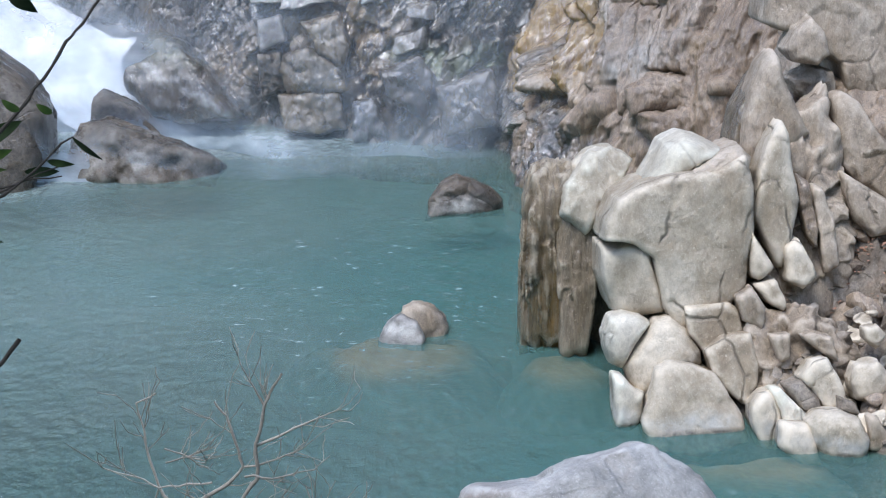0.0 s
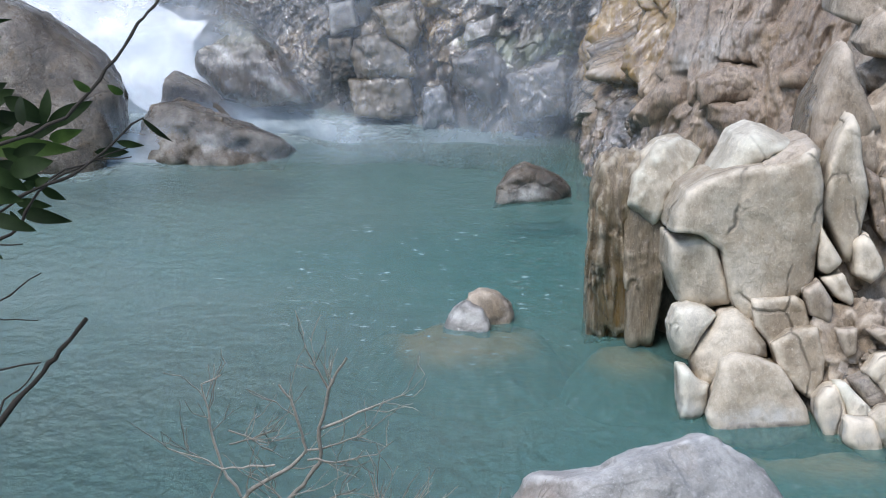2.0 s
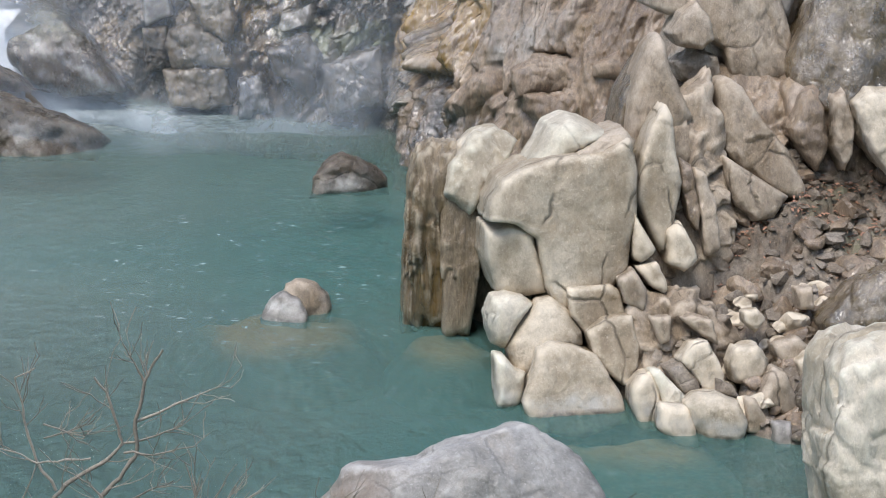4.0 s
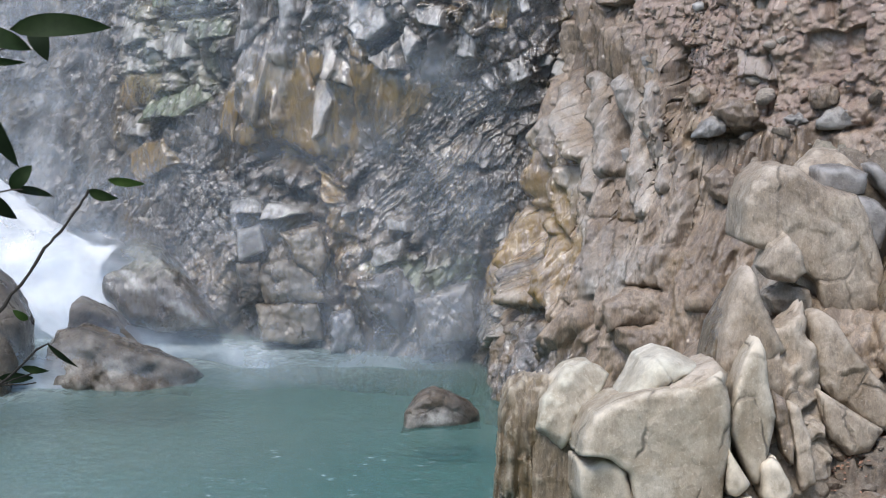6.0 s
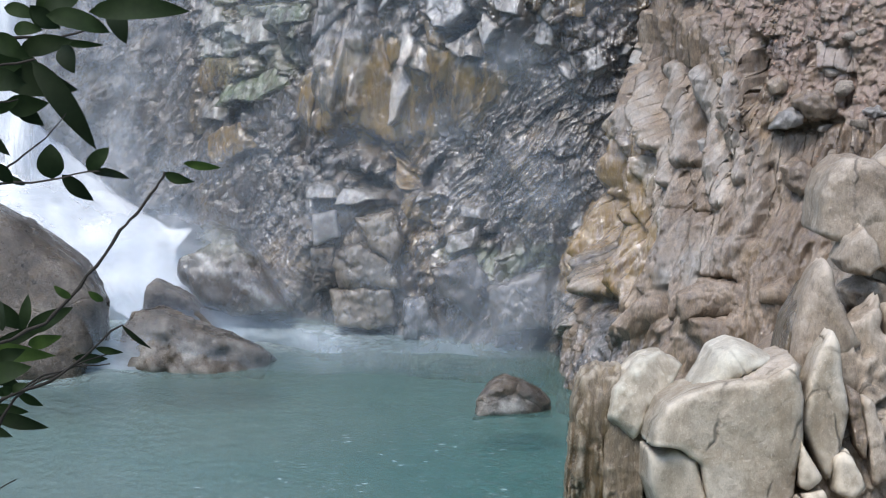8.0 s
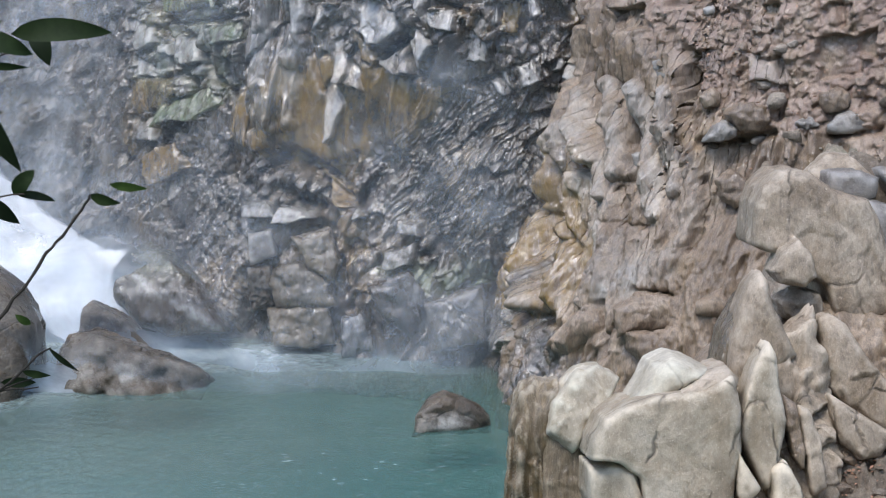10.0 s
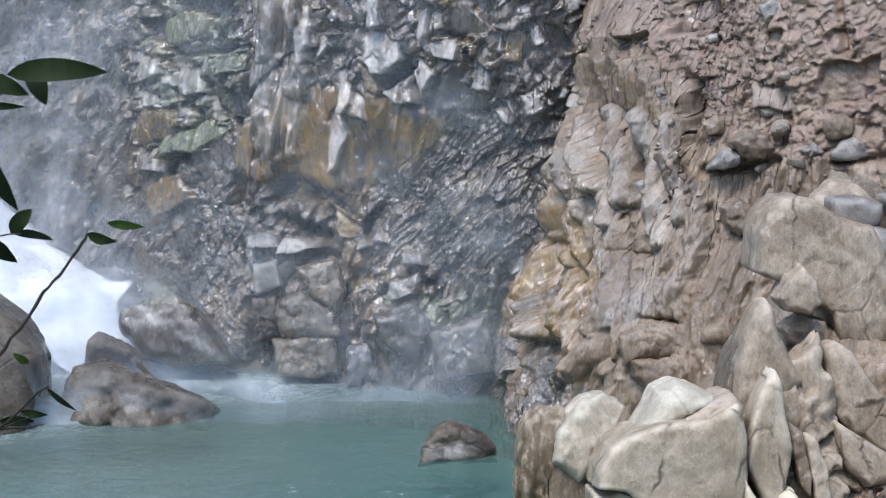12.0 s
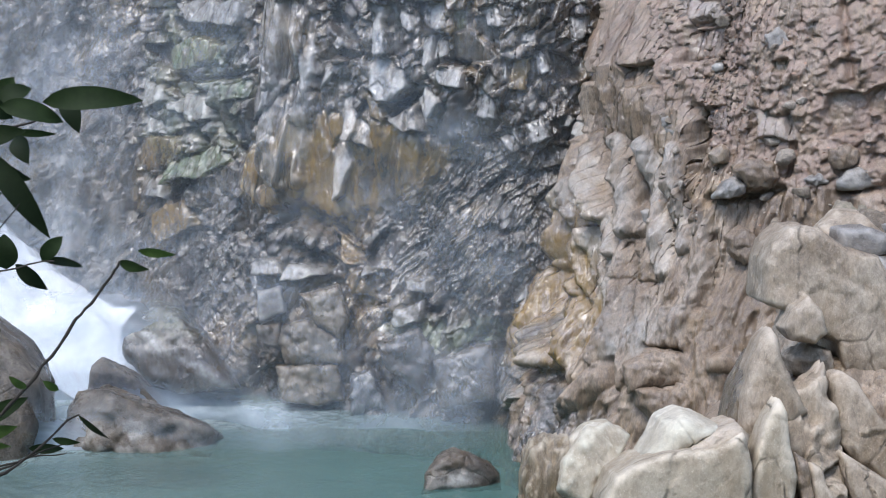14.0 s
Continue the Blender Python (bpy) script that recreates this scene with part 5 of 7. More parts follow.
stone((2.08, 27.87, 0.94), [(-0.27, 0.69), (-0.02, 1.01), (0.27, 0.78), (0.25, -0.30), (0.13, -1.00), (-0.21, -1.00)], 0.9, M_FLUTE, 'upright pale slab at the foot of the pillar', level=5, sharp=16)
stone((2.06, 27.70, 0.22), [(-0.20, 0.00), (-0.08, 0.17), (0.16, 0.15), (0.20, -0.06), (0.09, -0.17), (-0.11, -0.15)], 0.60, M_BLEACH, 'small white rock at the waterline', level=4, lean=10, sharp=9, chips=0, lumps=0.030, grain=0.06, category='rock', masks=waterline)
stone((-0.15, 28.30, 0.04), [(-0.31, -0.10), (-0.18, 0.14), (0.00, 0.26), (0.20, 0.17), (0.31, -0.03), (0.29, -0.26), (-0.30, -0.26)], 0.60, M_STONE, 'pale wet stone standing in the pool', level=4, lean=14, sharp=9, chips=0, lumps=0.040, grain=0.12, category='rock', masks=waterline)
stone((0.15, 28.55, 0.10), [(-0.32, 0.08), (-0.27, 0.22), (-0.12, 0.29), (0.07, 0.23), (0.25, 0.10), (0.32, -0.06), (0.28, -0.30), (-0.27, -0.29)], 0.60, M_BEIGE, 'pale stone with a dark foot and right side in the pool', level=4, lean=14, sharp=10, chips=0, lumps=0.040, grain=0.12, category='rock', masks=lambda p: {'dark': np.clip((p[:, 0] - 0.25) / 0.1, 0, 0.9) + np.clip((0.12 - p[:, 2]) / 0.05, 0, 0.9)})
stone((0.84, 34.70, 0.11), [(-0.61, -0.25), (-0.54, 0.06), (-0.37, 0.27), (-0.12, 0.38), (0.17, 0.31), (0.42, 0.17), (0.59, -0.03), (0.62, -0.28)], 1.0, M_BROWN, 'dark wet rock with a white waterline in the pool', level=5, sharp=9, chips=1, masks=lambda p: {'pale': 0.9 * bump(p, (0.75, 34.2, 0.12), (0.4, 1, 0.14))})
stone((1.62, 21.30, 0.22), [(-1.77, -0.30), (-1.61, -0.05), (-1.42, 0.15), (-1.22, 0.29), (-1.13, 0.42), (-1.02, 0.47), (-0.74, 0.47), (-0.45, 0.50), (-0.25, 0.59), (0.06, 0.68), (0.29, 0.73), (0.51, 0.79), (0.71, 0.80), (0.91, 0.71), (1.09, 0.61), (1.30, 0.46), (1.48, 0.18), (1.62, -0.07), (1.71, -0.26), (1.62, -0.31), (0.61, -0.53), (-0.55, -0.68), (-1.31, -0.62)], 1.35, M_GREY, 'large smooth grey boulder with a rust-coloured flank', sharp=9, lean=24, chips=0, lumps=0.015, grain=0.09, level=6, cuts=[(-0.80, -0.60, 0.30, 0.95), (0.30, -0.75, 0.62, 0.82)], masks=lambda p: {'ochre': 1.0 * bump(p, (0.35, 20.4, 0.2), (0.5, 1.0, 0.35)), 'soil': 0.8 * bump(p, (0.45, 20.4, 0.4), (0.5, 1.0, 0.5))})
stone((5.93, 21.34, 0.76), [(-0.63, 0.99), (-0.48, 1.20), (-0.11, 1.33), (0.39, 1.31), (0.79, -1.29), (-0.48, -1.08), (-0.72, -0.07), (-0.68, 0.25)], 1.8, M_BLEACH, 'tall pitted pale boulder by the near bank', level=6, sharp=12, lumps=0.08, grain=0.1, group='pale boulders of the outcrop')
stone((-9.11, 37.40, 0.95), [(-2.85, 1.00), (-1.50, 1.68), (0.34, 1.84), (0.97, 1.70), (1.85, 1.29), (2.72, 0.63), (3.10, 0.14), (3.12, -0.63), (2.96, -1.29), (-2.53, -1.73)], 2.6, M_BROWN, 'huge smooth brown boulder beside the waterfall', level=6, sharp=10, lean=22, chips=0, lumps=0.04, grain=0.05)
# The pale mottles low on this boulder are reflections painted into its colour.
stone((-4.63, 37.40, 0.27), [(-1.19, -0.44), (-1.07, 0.22), (-0.85, 0.48), (-0.45, 0.54), (0.32, 0.30), (1.20, 0.04), (1.57, -0.22), (1.33, -0.50)], 1.6, M_BROWN, 'flat wet brown boulder at the edge of the pool', level=5, sharp=12, lean=30, chips=4, grain=0.2, lumps=0.04, masks=lambda p: {'pale': 0.6 * bump(p, (-4.6, 36.8, 0.2), (1.1, 2, 0.3)) * np.clip(fbm(p * 4.5, 3, 311) * 3 - 0.4, 0, 1)})
stone((-5.03, 39.00, 0.53), [(-0.48, -0.33), (-0.45, 0.42), (-0.31, 0.52), (0.35, 0.19), (0.75, -0.33)], 0.8, M_BROWN, 'pointed rock in the foam of the waterfall', level=5, sharp=14)
stone((-4.22, 40.60, 0.82), [(-0.93, 0.40), (-0.70, 0.74), (-0.31, 0.90), (0.19, 0.69), (0.64, 0.24), (1.17, -0.62), (0.24, -0.76), (-0.46, -0.57), (-0.85, -0.13)], 2.0, M_BACK, 'rounded olive-brown boulder beside the waterfall', level=5, sharp=10, lean=10, lumps=0.05, masks=lambda p: {'moss': 0.35 * bump(p, (-4.3, 40, 1.5), (0.9, 3, 0.35)), 'pale': 0.8 * np.exp(-((p[:, 2] - 1.15 + 0.55 * (p[:, 0] + 4.5) + 0.1 * fbm(p * 3, 3, 313)) / 0.06) ** 2)})
stone((5.44, 29.20, 3.94), [(-0.92, 0.01), (-0.90, 0.53), (-0.80, 0.76), (-0.57, 0.96), (-0.20, 0.96), (0.18, 0.68), (0.60, 0.57), (0.76, 0.23), (0.93, -0.30), (0.95, -0.88), (0.62, -0.97), (0.12, -0.91), (0.04, -0.53), (-0.16, -0.41), (-0.28, -0.15), (-0.65, -0.11)], 1.80, M_BEIGE, 'big beige rounded rock on the headland shelf', level=6, lean=12, sharp=14, chips=0, lumps=0.020, grain=0.05, group='rocks on the headland shelf')
stone((4.98, 28.30, 3.87), [(-0.28, -0.12), (-0.14, 0.15), (0.06, 0.30), (0.24, 0.10), (0.29, -0.18), (0.15, -0.31), (-0.16, -0.27)], 0.90, M_BEIGE, 'small pale overhanging knob of rock', level=5, lean=8, sharp=10, chips=0, lumps=0.030, grain=0.06, group='rocks on the headland shelf')
stone((4.47, 27.60, 3.12), [(-0.42, -0.56), (-0.39, -0.09), (-0.29, 0.27), (-0.16, 0.58), (-0.00, 0.75), (0.08, 0.63), (0.14, 0.34), (0.28, 0.05), (0.44, -0.25), (0.24, -0.47), (0.07, -0.35), (-0.12, -0.53), (-0.25, -0.76)], 1.20, M_BEIGE, 'pale spire of rock with a bright worn edge', level=5, lean=12, sharp=12, chips=0, lumps=0.030, grain=0.06, group='rocks on the headland shelf')
stone((4.11, 27.90, 2.97), [(-0.21, -0.53), (-0.06, 0.13), (0.21, 0.60), (0.16, 0.20), (0.07, -0.24), (0.00, -0.60)], 1.20, M_OCHRE, 'olive wet flank of the spire', level=5, lean=12, sharp=12, chips=0, lumps=0.030, grain=0.06, group='rocks on the headland shelf')
stone((5.15, 28.70, 3.19), [(-0.31, 0.10), (-0.02, 0.26), (0.26, 0.19), (0.32, -0.24), (0.07, -0.26), (-0.22, -0.11)], 0.90, M_BEIGE, 'grey rock under the knob', level=5, lean=10, sharp=12, chips=0, lumps=0.050, grain=0.20, group='rocks on the headland shelf')
stone((5.97, 29.60, 4.62), [(-0.35, 0.20), (0.02, 0.23), (0.34, 0.12), (0.30, -0.15), (-0.04, -0.24), (-0.35, -0.07)], 0.90, M_STONE, 'bluish worn rock on the shelf', level=4, lean=10, sharp=10, chips=0, lumps=0.030, grain=0.08, group='rocks on the headland shelf')
stone((6.53, 29.60, 4.60), [(-0.24, 0.25), (-0.09, 0.27), (0.24, -0.13), (0.15, -0.27), (-0.08, -0.05)], 0.70, M_STONE, 'pale split rock on the shelf', level=4, lean=10, sharp=12, chips=0, lumps=0.030, grain=0.08, group='rocks on the headland shelf')
stone((6.31, 29.20, 4.14), [(-0.28, 0.36), (0.06, 0.30), (0.26, 0.09), (0.09, -0.36), (-0.07, -0.21)], 0.80, M_STONE, 'streaked bluish rock beside the big one', level=4, lean=10, sharp=12, chips=0, lumps=0.040, grain=0.12, group='rocks on the headland shelf')
stone((5.82, 28.66, 2.62), [(-0.54, 0.52), (-0.09, 0.62), (0.39, 0.45), (0.58, -0.52), (-0.38, -0.57)], 1.2, M_HEAD, 'broad grey-brown rock beside the spire', level=5, sharp=14, group='rocks on the headland shelf')
stone((6.37, 30.28, 3.92), [(-0.57, 0.60), (-0.24, 0.77), (0.43, 0.48), (0.52, -0.69), (-0.30, -0.69)], 1.6, M_BEIGE, 'weathered beige rock slope', level=5, sharp=10, lean=20, group='rocks on the headland shelf')
stone((6.00, 30.30, 4.62), [(-0.51, 0.09), (-0.21, 0.34), (0.13, 0.30), (0.48, -0.06), (0.26, -0.37), (-0.18, -0.25)], 1.0, M_BEIGE, 'round-topped beige rock on the shelf', level=4, sharp=9, group='rocks on the headland shelf')
stone((7.00, 29.60, 4.84), [(-0.24, 0.07), (0.12, 0.37), (0.26, -0.00), (-0.12, -0.40)], 0.7, M_BEIGE, 'pale stone on the shelf', level=4, sharp=12, group='rocks on the headland shelf')
stone((7.34, 29.80, 5.46), [(-0.37, 0.24), (0.07, 0.41), (0.34, -0.30), (-0.03, -0.40)], 0.9, M_HEAD, 'brown rock on the shelf', level=4, sharp=12, group='rocks on the headland shelf')
stone((7.44, 29.20, 4.71), [(-0.42, 0.16), (0.01, 0.68), (0.35, 0.57), (0.41, -0.44), (-0.40, -0.60)], 0.9, M_BEIGE, 'pale pointed rock on the shelf', level=5, sharp=12, group='rocks on the headland shelf')
stone((7.32, 28.40, 3.59), [(-1.04, -0.15), (-0.74, 0.56), (0.03, 1.17), (0.75, 1.07), (0.86, -0.94), (-0.54, -0.99), (-0.98, -0.54)], 1.8, M_OCHRE, 'large brown boulder with an ochre streak', level=5, sharp=10, lean=15, group='rocks on the headland shelf')
stone((6.47, 28.00, 2.83), [(-0.32, 0.31), (-0.04, 0.50), (0.29, 0.10), (0.32, -0.42), (-0.23, -0.33)], 1.0, M_HEAD, 'weathered rock below the streaked boulder', level=4, sharp=12, group='rocks on the headland shelf')

# ---- blocks that stand out of the cliffs ----
back_cliff, head_cliff = bpy.data.objects['cliff_back'], bpy.data.objects['cliff_headland']
stone((4.20, 36.03, 5.53), [(-0.22, 0.00), (-0.12, -0.22), (0.13, -0.29), (0.22, -0.13), (0.18, 0.14), (0.04, 0.29), (-0.13, 0.23)], 0.45, M_STONE, name='block', parent=head_cliff, level=4, chips=0, sharp=6, lean=14, lumps=0.08, grain=0.25)
stone((4.97, 34.74, 4.63), [(-0.29, -0.17), (-0.03, -0.17), (0.19, -0.09), (0.29, 0.07), (0.10, 0.17), (-0.12, 0.07)], 0.50, M_STONE, name='block', parent=head_cliff, level=4, chips=0, sharp=7, lean=14, lumps=0.08, grain=0.25)
stone((5.36, 34.65, 4.83), [(-0.38, 0.08), (-0.12, -0.18), (0.22, -0.25), (0.38, -0.01), (0.27, 0.21), (-0.12, 0.25)], 0.50, M_HEAD, name='block', parent=head_cliff, level=4, chips=0, sharp=6, lean=14, lumps=0.08, grain=0.25)
stone((6.92, 34.06, 4.89), [(-0.44, -0.07), (-0.41, -0.19), (-0.24, -0.21), (0.34, -0.08), (0.44, 0.08), (0.34, 0.21), (-0.24, 0.08)], 0.40, M_STONE, name='block', parent=head_cliff, level=4, chips=0, sharp=9, lean=14, lumps=0.08, grain=0.25)
stone((5.73, 35.23, 6.87), [(-0.20, 0.07), (-0.15, -0.12), (0.02, -0.21), (0.20, -0.06), (0.17, 0.12), (0.02, 0.21)], 0.40, M_STONE, name='block', parent=head_cliff, level=4, chips=0, sharp=10, lean=14, lumps=0.08, grain=0.25)
stone((6.61, 34.16, 5.19), [(-0.23, -0.09), (-0.11, -0.20), (0.19, -0.14), (0.23, 0.10), (0.06, 0.20), (-0.23, 0.08)], 0.40, M_HEAD, name='block', parent=head_cliff, level=4, chips=0, sharp=7, lean=14, lumps=0.08, grain=0.25)
stone((5.97, 34.79, 5.94), [(-0.10, -0.01), (-0.07, -0.09), (0.05, -0.09), (0.10, 0.01), (0.01, 0.09)], 0.25, M_HEAD, name='block', parent=head_cliff, level=4, chips=0, sharp=6, lean=14, lumps=0.08, grain=0.25)
stone((5.35, 35.12, 5.90), [(-0.09, -0.02), (-0.05, -0.07), (0.05, -0.07), (0.09, 0.02), (0.00, 0.07)], 0.20, M_HEAD, name='block', parent=head_cliff, level=3, chips=0, sharp=6, lean=14, lumps=0.08, grain=0.25)
stone((4.85, 35.09, 5.10), [(-0.17, 0.03), (-0.10, -0.16), (0.13, -0.14), (0.17, 0.05), (0.04, 0.16)], 0.35, M_HEAD, name='block', parent=head_cliff, level=4, chips=0, sharp=7, lean=14, lumps=0.08, grain=0.25)
stone((5.11, 34.30, 3.79), [(-0.26, 0.13), (-0.17, -0.13), (0.04, -0.30), (0.26, -0.13), (0.21, 0.13), (0.00, 0.30)], 0.50, M_HEAD, name='block', parent=head_cliff, level=4, chips=0, sharp=7, lean=14, lumps=0.08, grain=0.25)
stone((3.76, 36.32, 4.66), [(-0.10, 0.13), (-0.03, -0.22), (0.10, -0.05), (0.08, 0.22)], 0.30, M_HEAD, name='block', parent=head_cliff, level=3, chips=0, sharp=6, lean=14, lumps=0.08, grain=0.25)
stone((6.21, 34.20, 4.81), [(-0.19, 0.02), (-0.02, -0.11), (0.19, -0.02), (0.06, 0.11)], 0.30, M_STONE, name='block', parent=head_cliff, level=4, chips=0, sharp=7, lean=14, lumps=0.08, grain=0.25)
stone((3.81, 35.82, 4.00), [(-0.10, 0.12), (-0.03, -0.16), (0.10, -0.10), (0.08, 0.16)], 0.30, M_STONE, name='block', parent=head_cliff, level=3, chips=0, sharp=6, lean=14, lumps=0.08, grain=0.25)
stone((6.91, 34.73, 6.93), [(-0.15, 0.06), (-0.02, -0.10), (0.15, -0.03), (0.11, 0.10)], 0.25, M_HEAD, name='block', parent=head_cliff, level=3, chips=0, sharp=8, lean=14, lumps=0.08, grain=0.25)
stone((4.88, 35.71, 6.40), [(-0.10, 0.02), (-0.04, -0.08), (0.10, -0.04), (0.08, 0.08)], 0.20, M_STONE, name='block', parent=head_cliff, level=3, chips=0, sharp=7, lean=14, lumps=0.08, grain=0.25)
stone((-2.43, 40.45, 1.72), [(-0.26, 0.22), (-0.23, -0.32), (0.26, -0.14), (0.16, 0.32)], 0.60, M_STONE, name='block', parent=back_cliff, level=4, chips=0, sharp=14, lean=14, lumps=0.04, grain=0.12)
stone((-1.46, 40.04, 1.64), [(-0.45, 0.32), (-0.15, -0.23), (0.29, -0.48), (0.45, -0.06), (0.25, 0.48)], 0.70, M_OCHRE, name='block', parent=back_cliff, level=5, chips=0, sharp=12, lean=14, lumps=0.05, grain=0.20)
stone((-1.67, 39.94, 1.14), [(-0.63, -0.06), (-0.53, -0.43), (0.63, -0.36), (0.53, 0.05), (-0.13, 0.43), (-0.55, 0.25)], 0.80, M_OCHRE, name='block', parent=back_cliff, level=5, chips=0, sharp=12, lean=14, lumps=0.05, grain=0.20)
stone((-1.73, 39.79, 0.40), [(-0.60, 0.33), (-0.48, -0.31), (0.13, -0.37), (0.60, -0.28), (0.52, 0.37)], 0.90, M_OCHRE, name='block', parent=back_cliff, level=5, chips=0, sharp=14, lean=14, lumps=0.04, grain=0.20)
stone((-2.46, 40.28, 0.98), [(-0.24, 0.40), (-0.17, -0.42), (0.24, -0.28), (0.17, 0.42)], 0.70, M_BROWN, name='block', parent=back_cliff, level=5, chips=0, sharp=12, lean=14, lumps=0.05, grain=0.25)
stone((-0.02, 39.19, 0.91), [(-0.53, 0.37), (-0.29, -0.12), (0.29, -0.60), (0.53, 0.19), (0.22, 0.60)], 0.80, M_BACK, name='block', parent=back_cliff, level=5, chips=0, sharp=14, lean=14, lumps=0.05, grain=0.25)
stone((-0.68, 39.39, 0.34), [(-0.32, -0.42), (0.32, -0.28), (0.09, 0.42), (-0.32, 0.31)], 0.70, M_WET, name='block', parent=back_cliff, level=4, chips=0, sharp=12, lean=14, lumps=0.05, grain=0.25)
stone((1.01, 38.69, 0.82), [(-0.51, 0.19), (-0.42, -0.58), (0.51, -0.38), (0.47, 0.58)], 0.80, M_BACK, name='block', parent=back_cliff, level=5, chips=0, sharp=14, lean=14, lumps=0.05, grain=0.25)
stone((3.93, 34.16, 1.89), [(-0.65, 0.08), (-0.20, 0.33), (0.59, 0.26), (0.66, -0.22), (-0.41, -0.28), (-0.59, -0.39)], 0.7, M_HEAD, name='block', parent=head_cliff, level=5, chips=1, sharp=7, lean=8, grain=0.14)
stone((4.04, 33.87, 1.44), [(-0.60, 0.23), (0.33, 0.30), (0.63, 0.00), (0.58, -0.19), (-0.27, -0.33), (-0.56, -0.05)], 0.7, M_HEAD, name='block', parent=head_cliff, level=5, chips=1, sharp=7, lean=8, grain=0.14)
stone((4.78, 33.70, 2.14), [(-0.27, 0.03), (0.17, 0.27), (0.25, -0.02), (0.07, -0.21), (-0.27, -0.15)], 0.7, M_HEAD, name='block', parent=head_cliff, level=4, chips=1, sharp=7, lean=8, grain=0.14)


# ---- rubble slope behind the pale boulders ----
def outcrop():
    nx, ny = 330, 260
    X, Y = np.meshgrid(np.linspace(2.2, 16, nx), np.linspace(22.8, 34, ny), indexing="ij")
    x, y = X.ravel(), Y.ravel()
    edge = np.interp(y, [22.8, 23.6, 24.6, 25.6, 27.0, 28.2, 29.5, 34], [6.8, 5.0, 3.9, 3.0, 2.7, 2.75, 2.7, 2.6])
    inside = np.clip((x - edge) / 0.5, -1, 1)
    q = np.stack([x, y, 0 * x], 1)
    z = 0.2 + 0.42 * np.clip(y - 24.0, -0.6, np.interp(x, [2.6, 4.0, 5.0, 6.5], [0.6, 1.2, 3.6, 9.0]))
    z = z - 0.35 * np.clip((5.6 - x) / 0.8, 0, 1) + 0.55 * np.clip((x - 5.0) / 0.8, 0, 1) * np.clip((y - 25.8) / 1.8, 0, 1)
    f1, j1 = cells(q * 1.1, 71, 1.0)
    f2, j2 = cells(q * np.array((3.2, 2.6, 1)) + 4, 73, 1.2)
    f3, j3 = cells(q * np.array((7.5, 6.0, 1)) + 4, 75, 1.2)
    z = z + 0.28 * f1 + 0.13 * f2 + 0.055 * f3 - 0.05 * np.exp(-j2 * 8) + 0.03 * fbm(q * 9, 3, 77)
    z = np.where(inside < 1, z * np.maximum(inside, 0) - (1 - np.maximum(inside, 0)) * 1.5, z)
    p = np.stack([x, y, z], 1)
    leafy = np.clip(fbm(q * 1.6, 3, 79) * 1.4, 0, 1)
    ob = part("rubble_slope", mesh_from("rubble_slope", p, grid_faces(nx, ny), True, {"dark": np.clip(0.35 - z, 0, 0.9), "moss": 0.5 * leafy * (x > 6.2)}), M_DEBRIS)
    tagged(ob, "slope of broken brown rubble and wet stones", "slope", kind="structure")
    return p[inside >= 1]


def scattered(name, spots, sizes, material, label, category, flat=1.0, seed=1, level=3):
    """Many small stones joined into one mesh."""
    rng = np.random.default_rng(seed)
    d, tri = ball(level)
    vs, fs = [], []
    for i, (c, s) in enumerate(zip(spots, sizes)):
        nv = rng.normal(size=(9, 3))
        nv /= np.linalg.norm(nv, axis=1)[:, None]
        off = rng.uniform(0.5, 1.0, 9)
        r = (np.maximum(d @ nv.T / off, 1e-6) ** 26).sum(1) ** (-1 / 26)
        r = np.minimum(r, 1.25)
        e = d * r[:, None] * s * np.array((rng.uniform(0.8, 1.4), rng.uniform(0.7, 1.1), flat * rng.uniform(0.5, 0.9)))
        a = rng.uniform(0, 6.28)
        e = e @ np.array([[math.cos(a), math.sin(a), 0], [-math.sin(a), math.cos(a), 0], [0, 0, 1]])
        vs.append(e + c)
        fs.append(tri + i * len(d))
    ob = part(name, mesh_from(name, np.concatenate(vs), np.concatenate(fs), False), material)
    return tagged(ob, label, category, kind="stuff")


slope = outcrop()
rng = np.random.default_rng(4)
near = slope[(slope[:, 0] < 9) & (slope[:, 1] < 30) & (slope[:, 2] > -0.2)]
pick = near[rng.integers(0, len(near), 1700)]
scattered("loose_stones", pick + np.array((0, 0, 0.02)), 0.035 + 0.12 * rng.random(1700) ** 3.2, M_DEBRIS, "loose angular brown stones strewn over the slope", "stones", seed=5, level=2)
pick = near[rng.integers(0, len(near), 240)]
scattered("broken_blocks", pick - np.array((0, 0, 0.02)), 0.10 + 0.14 * rng.random(240), M_HEAD, "broken brown-grey blocks lying on the slope", "rocks", seed=15, level=3)
pale = near[(near[:, 1] < 26) & (near[:, 0] > 3.6)]
pick = pale[rng.integers(0, len(pale), 90)]
scattered("pale_stones", pick + np.array((0, 0, 0.05)), 0.07 + 0.12 * rng.random(90) ** 2, M_PALE, "pale stones wedged between the shore boulders", "stones", seed=6)


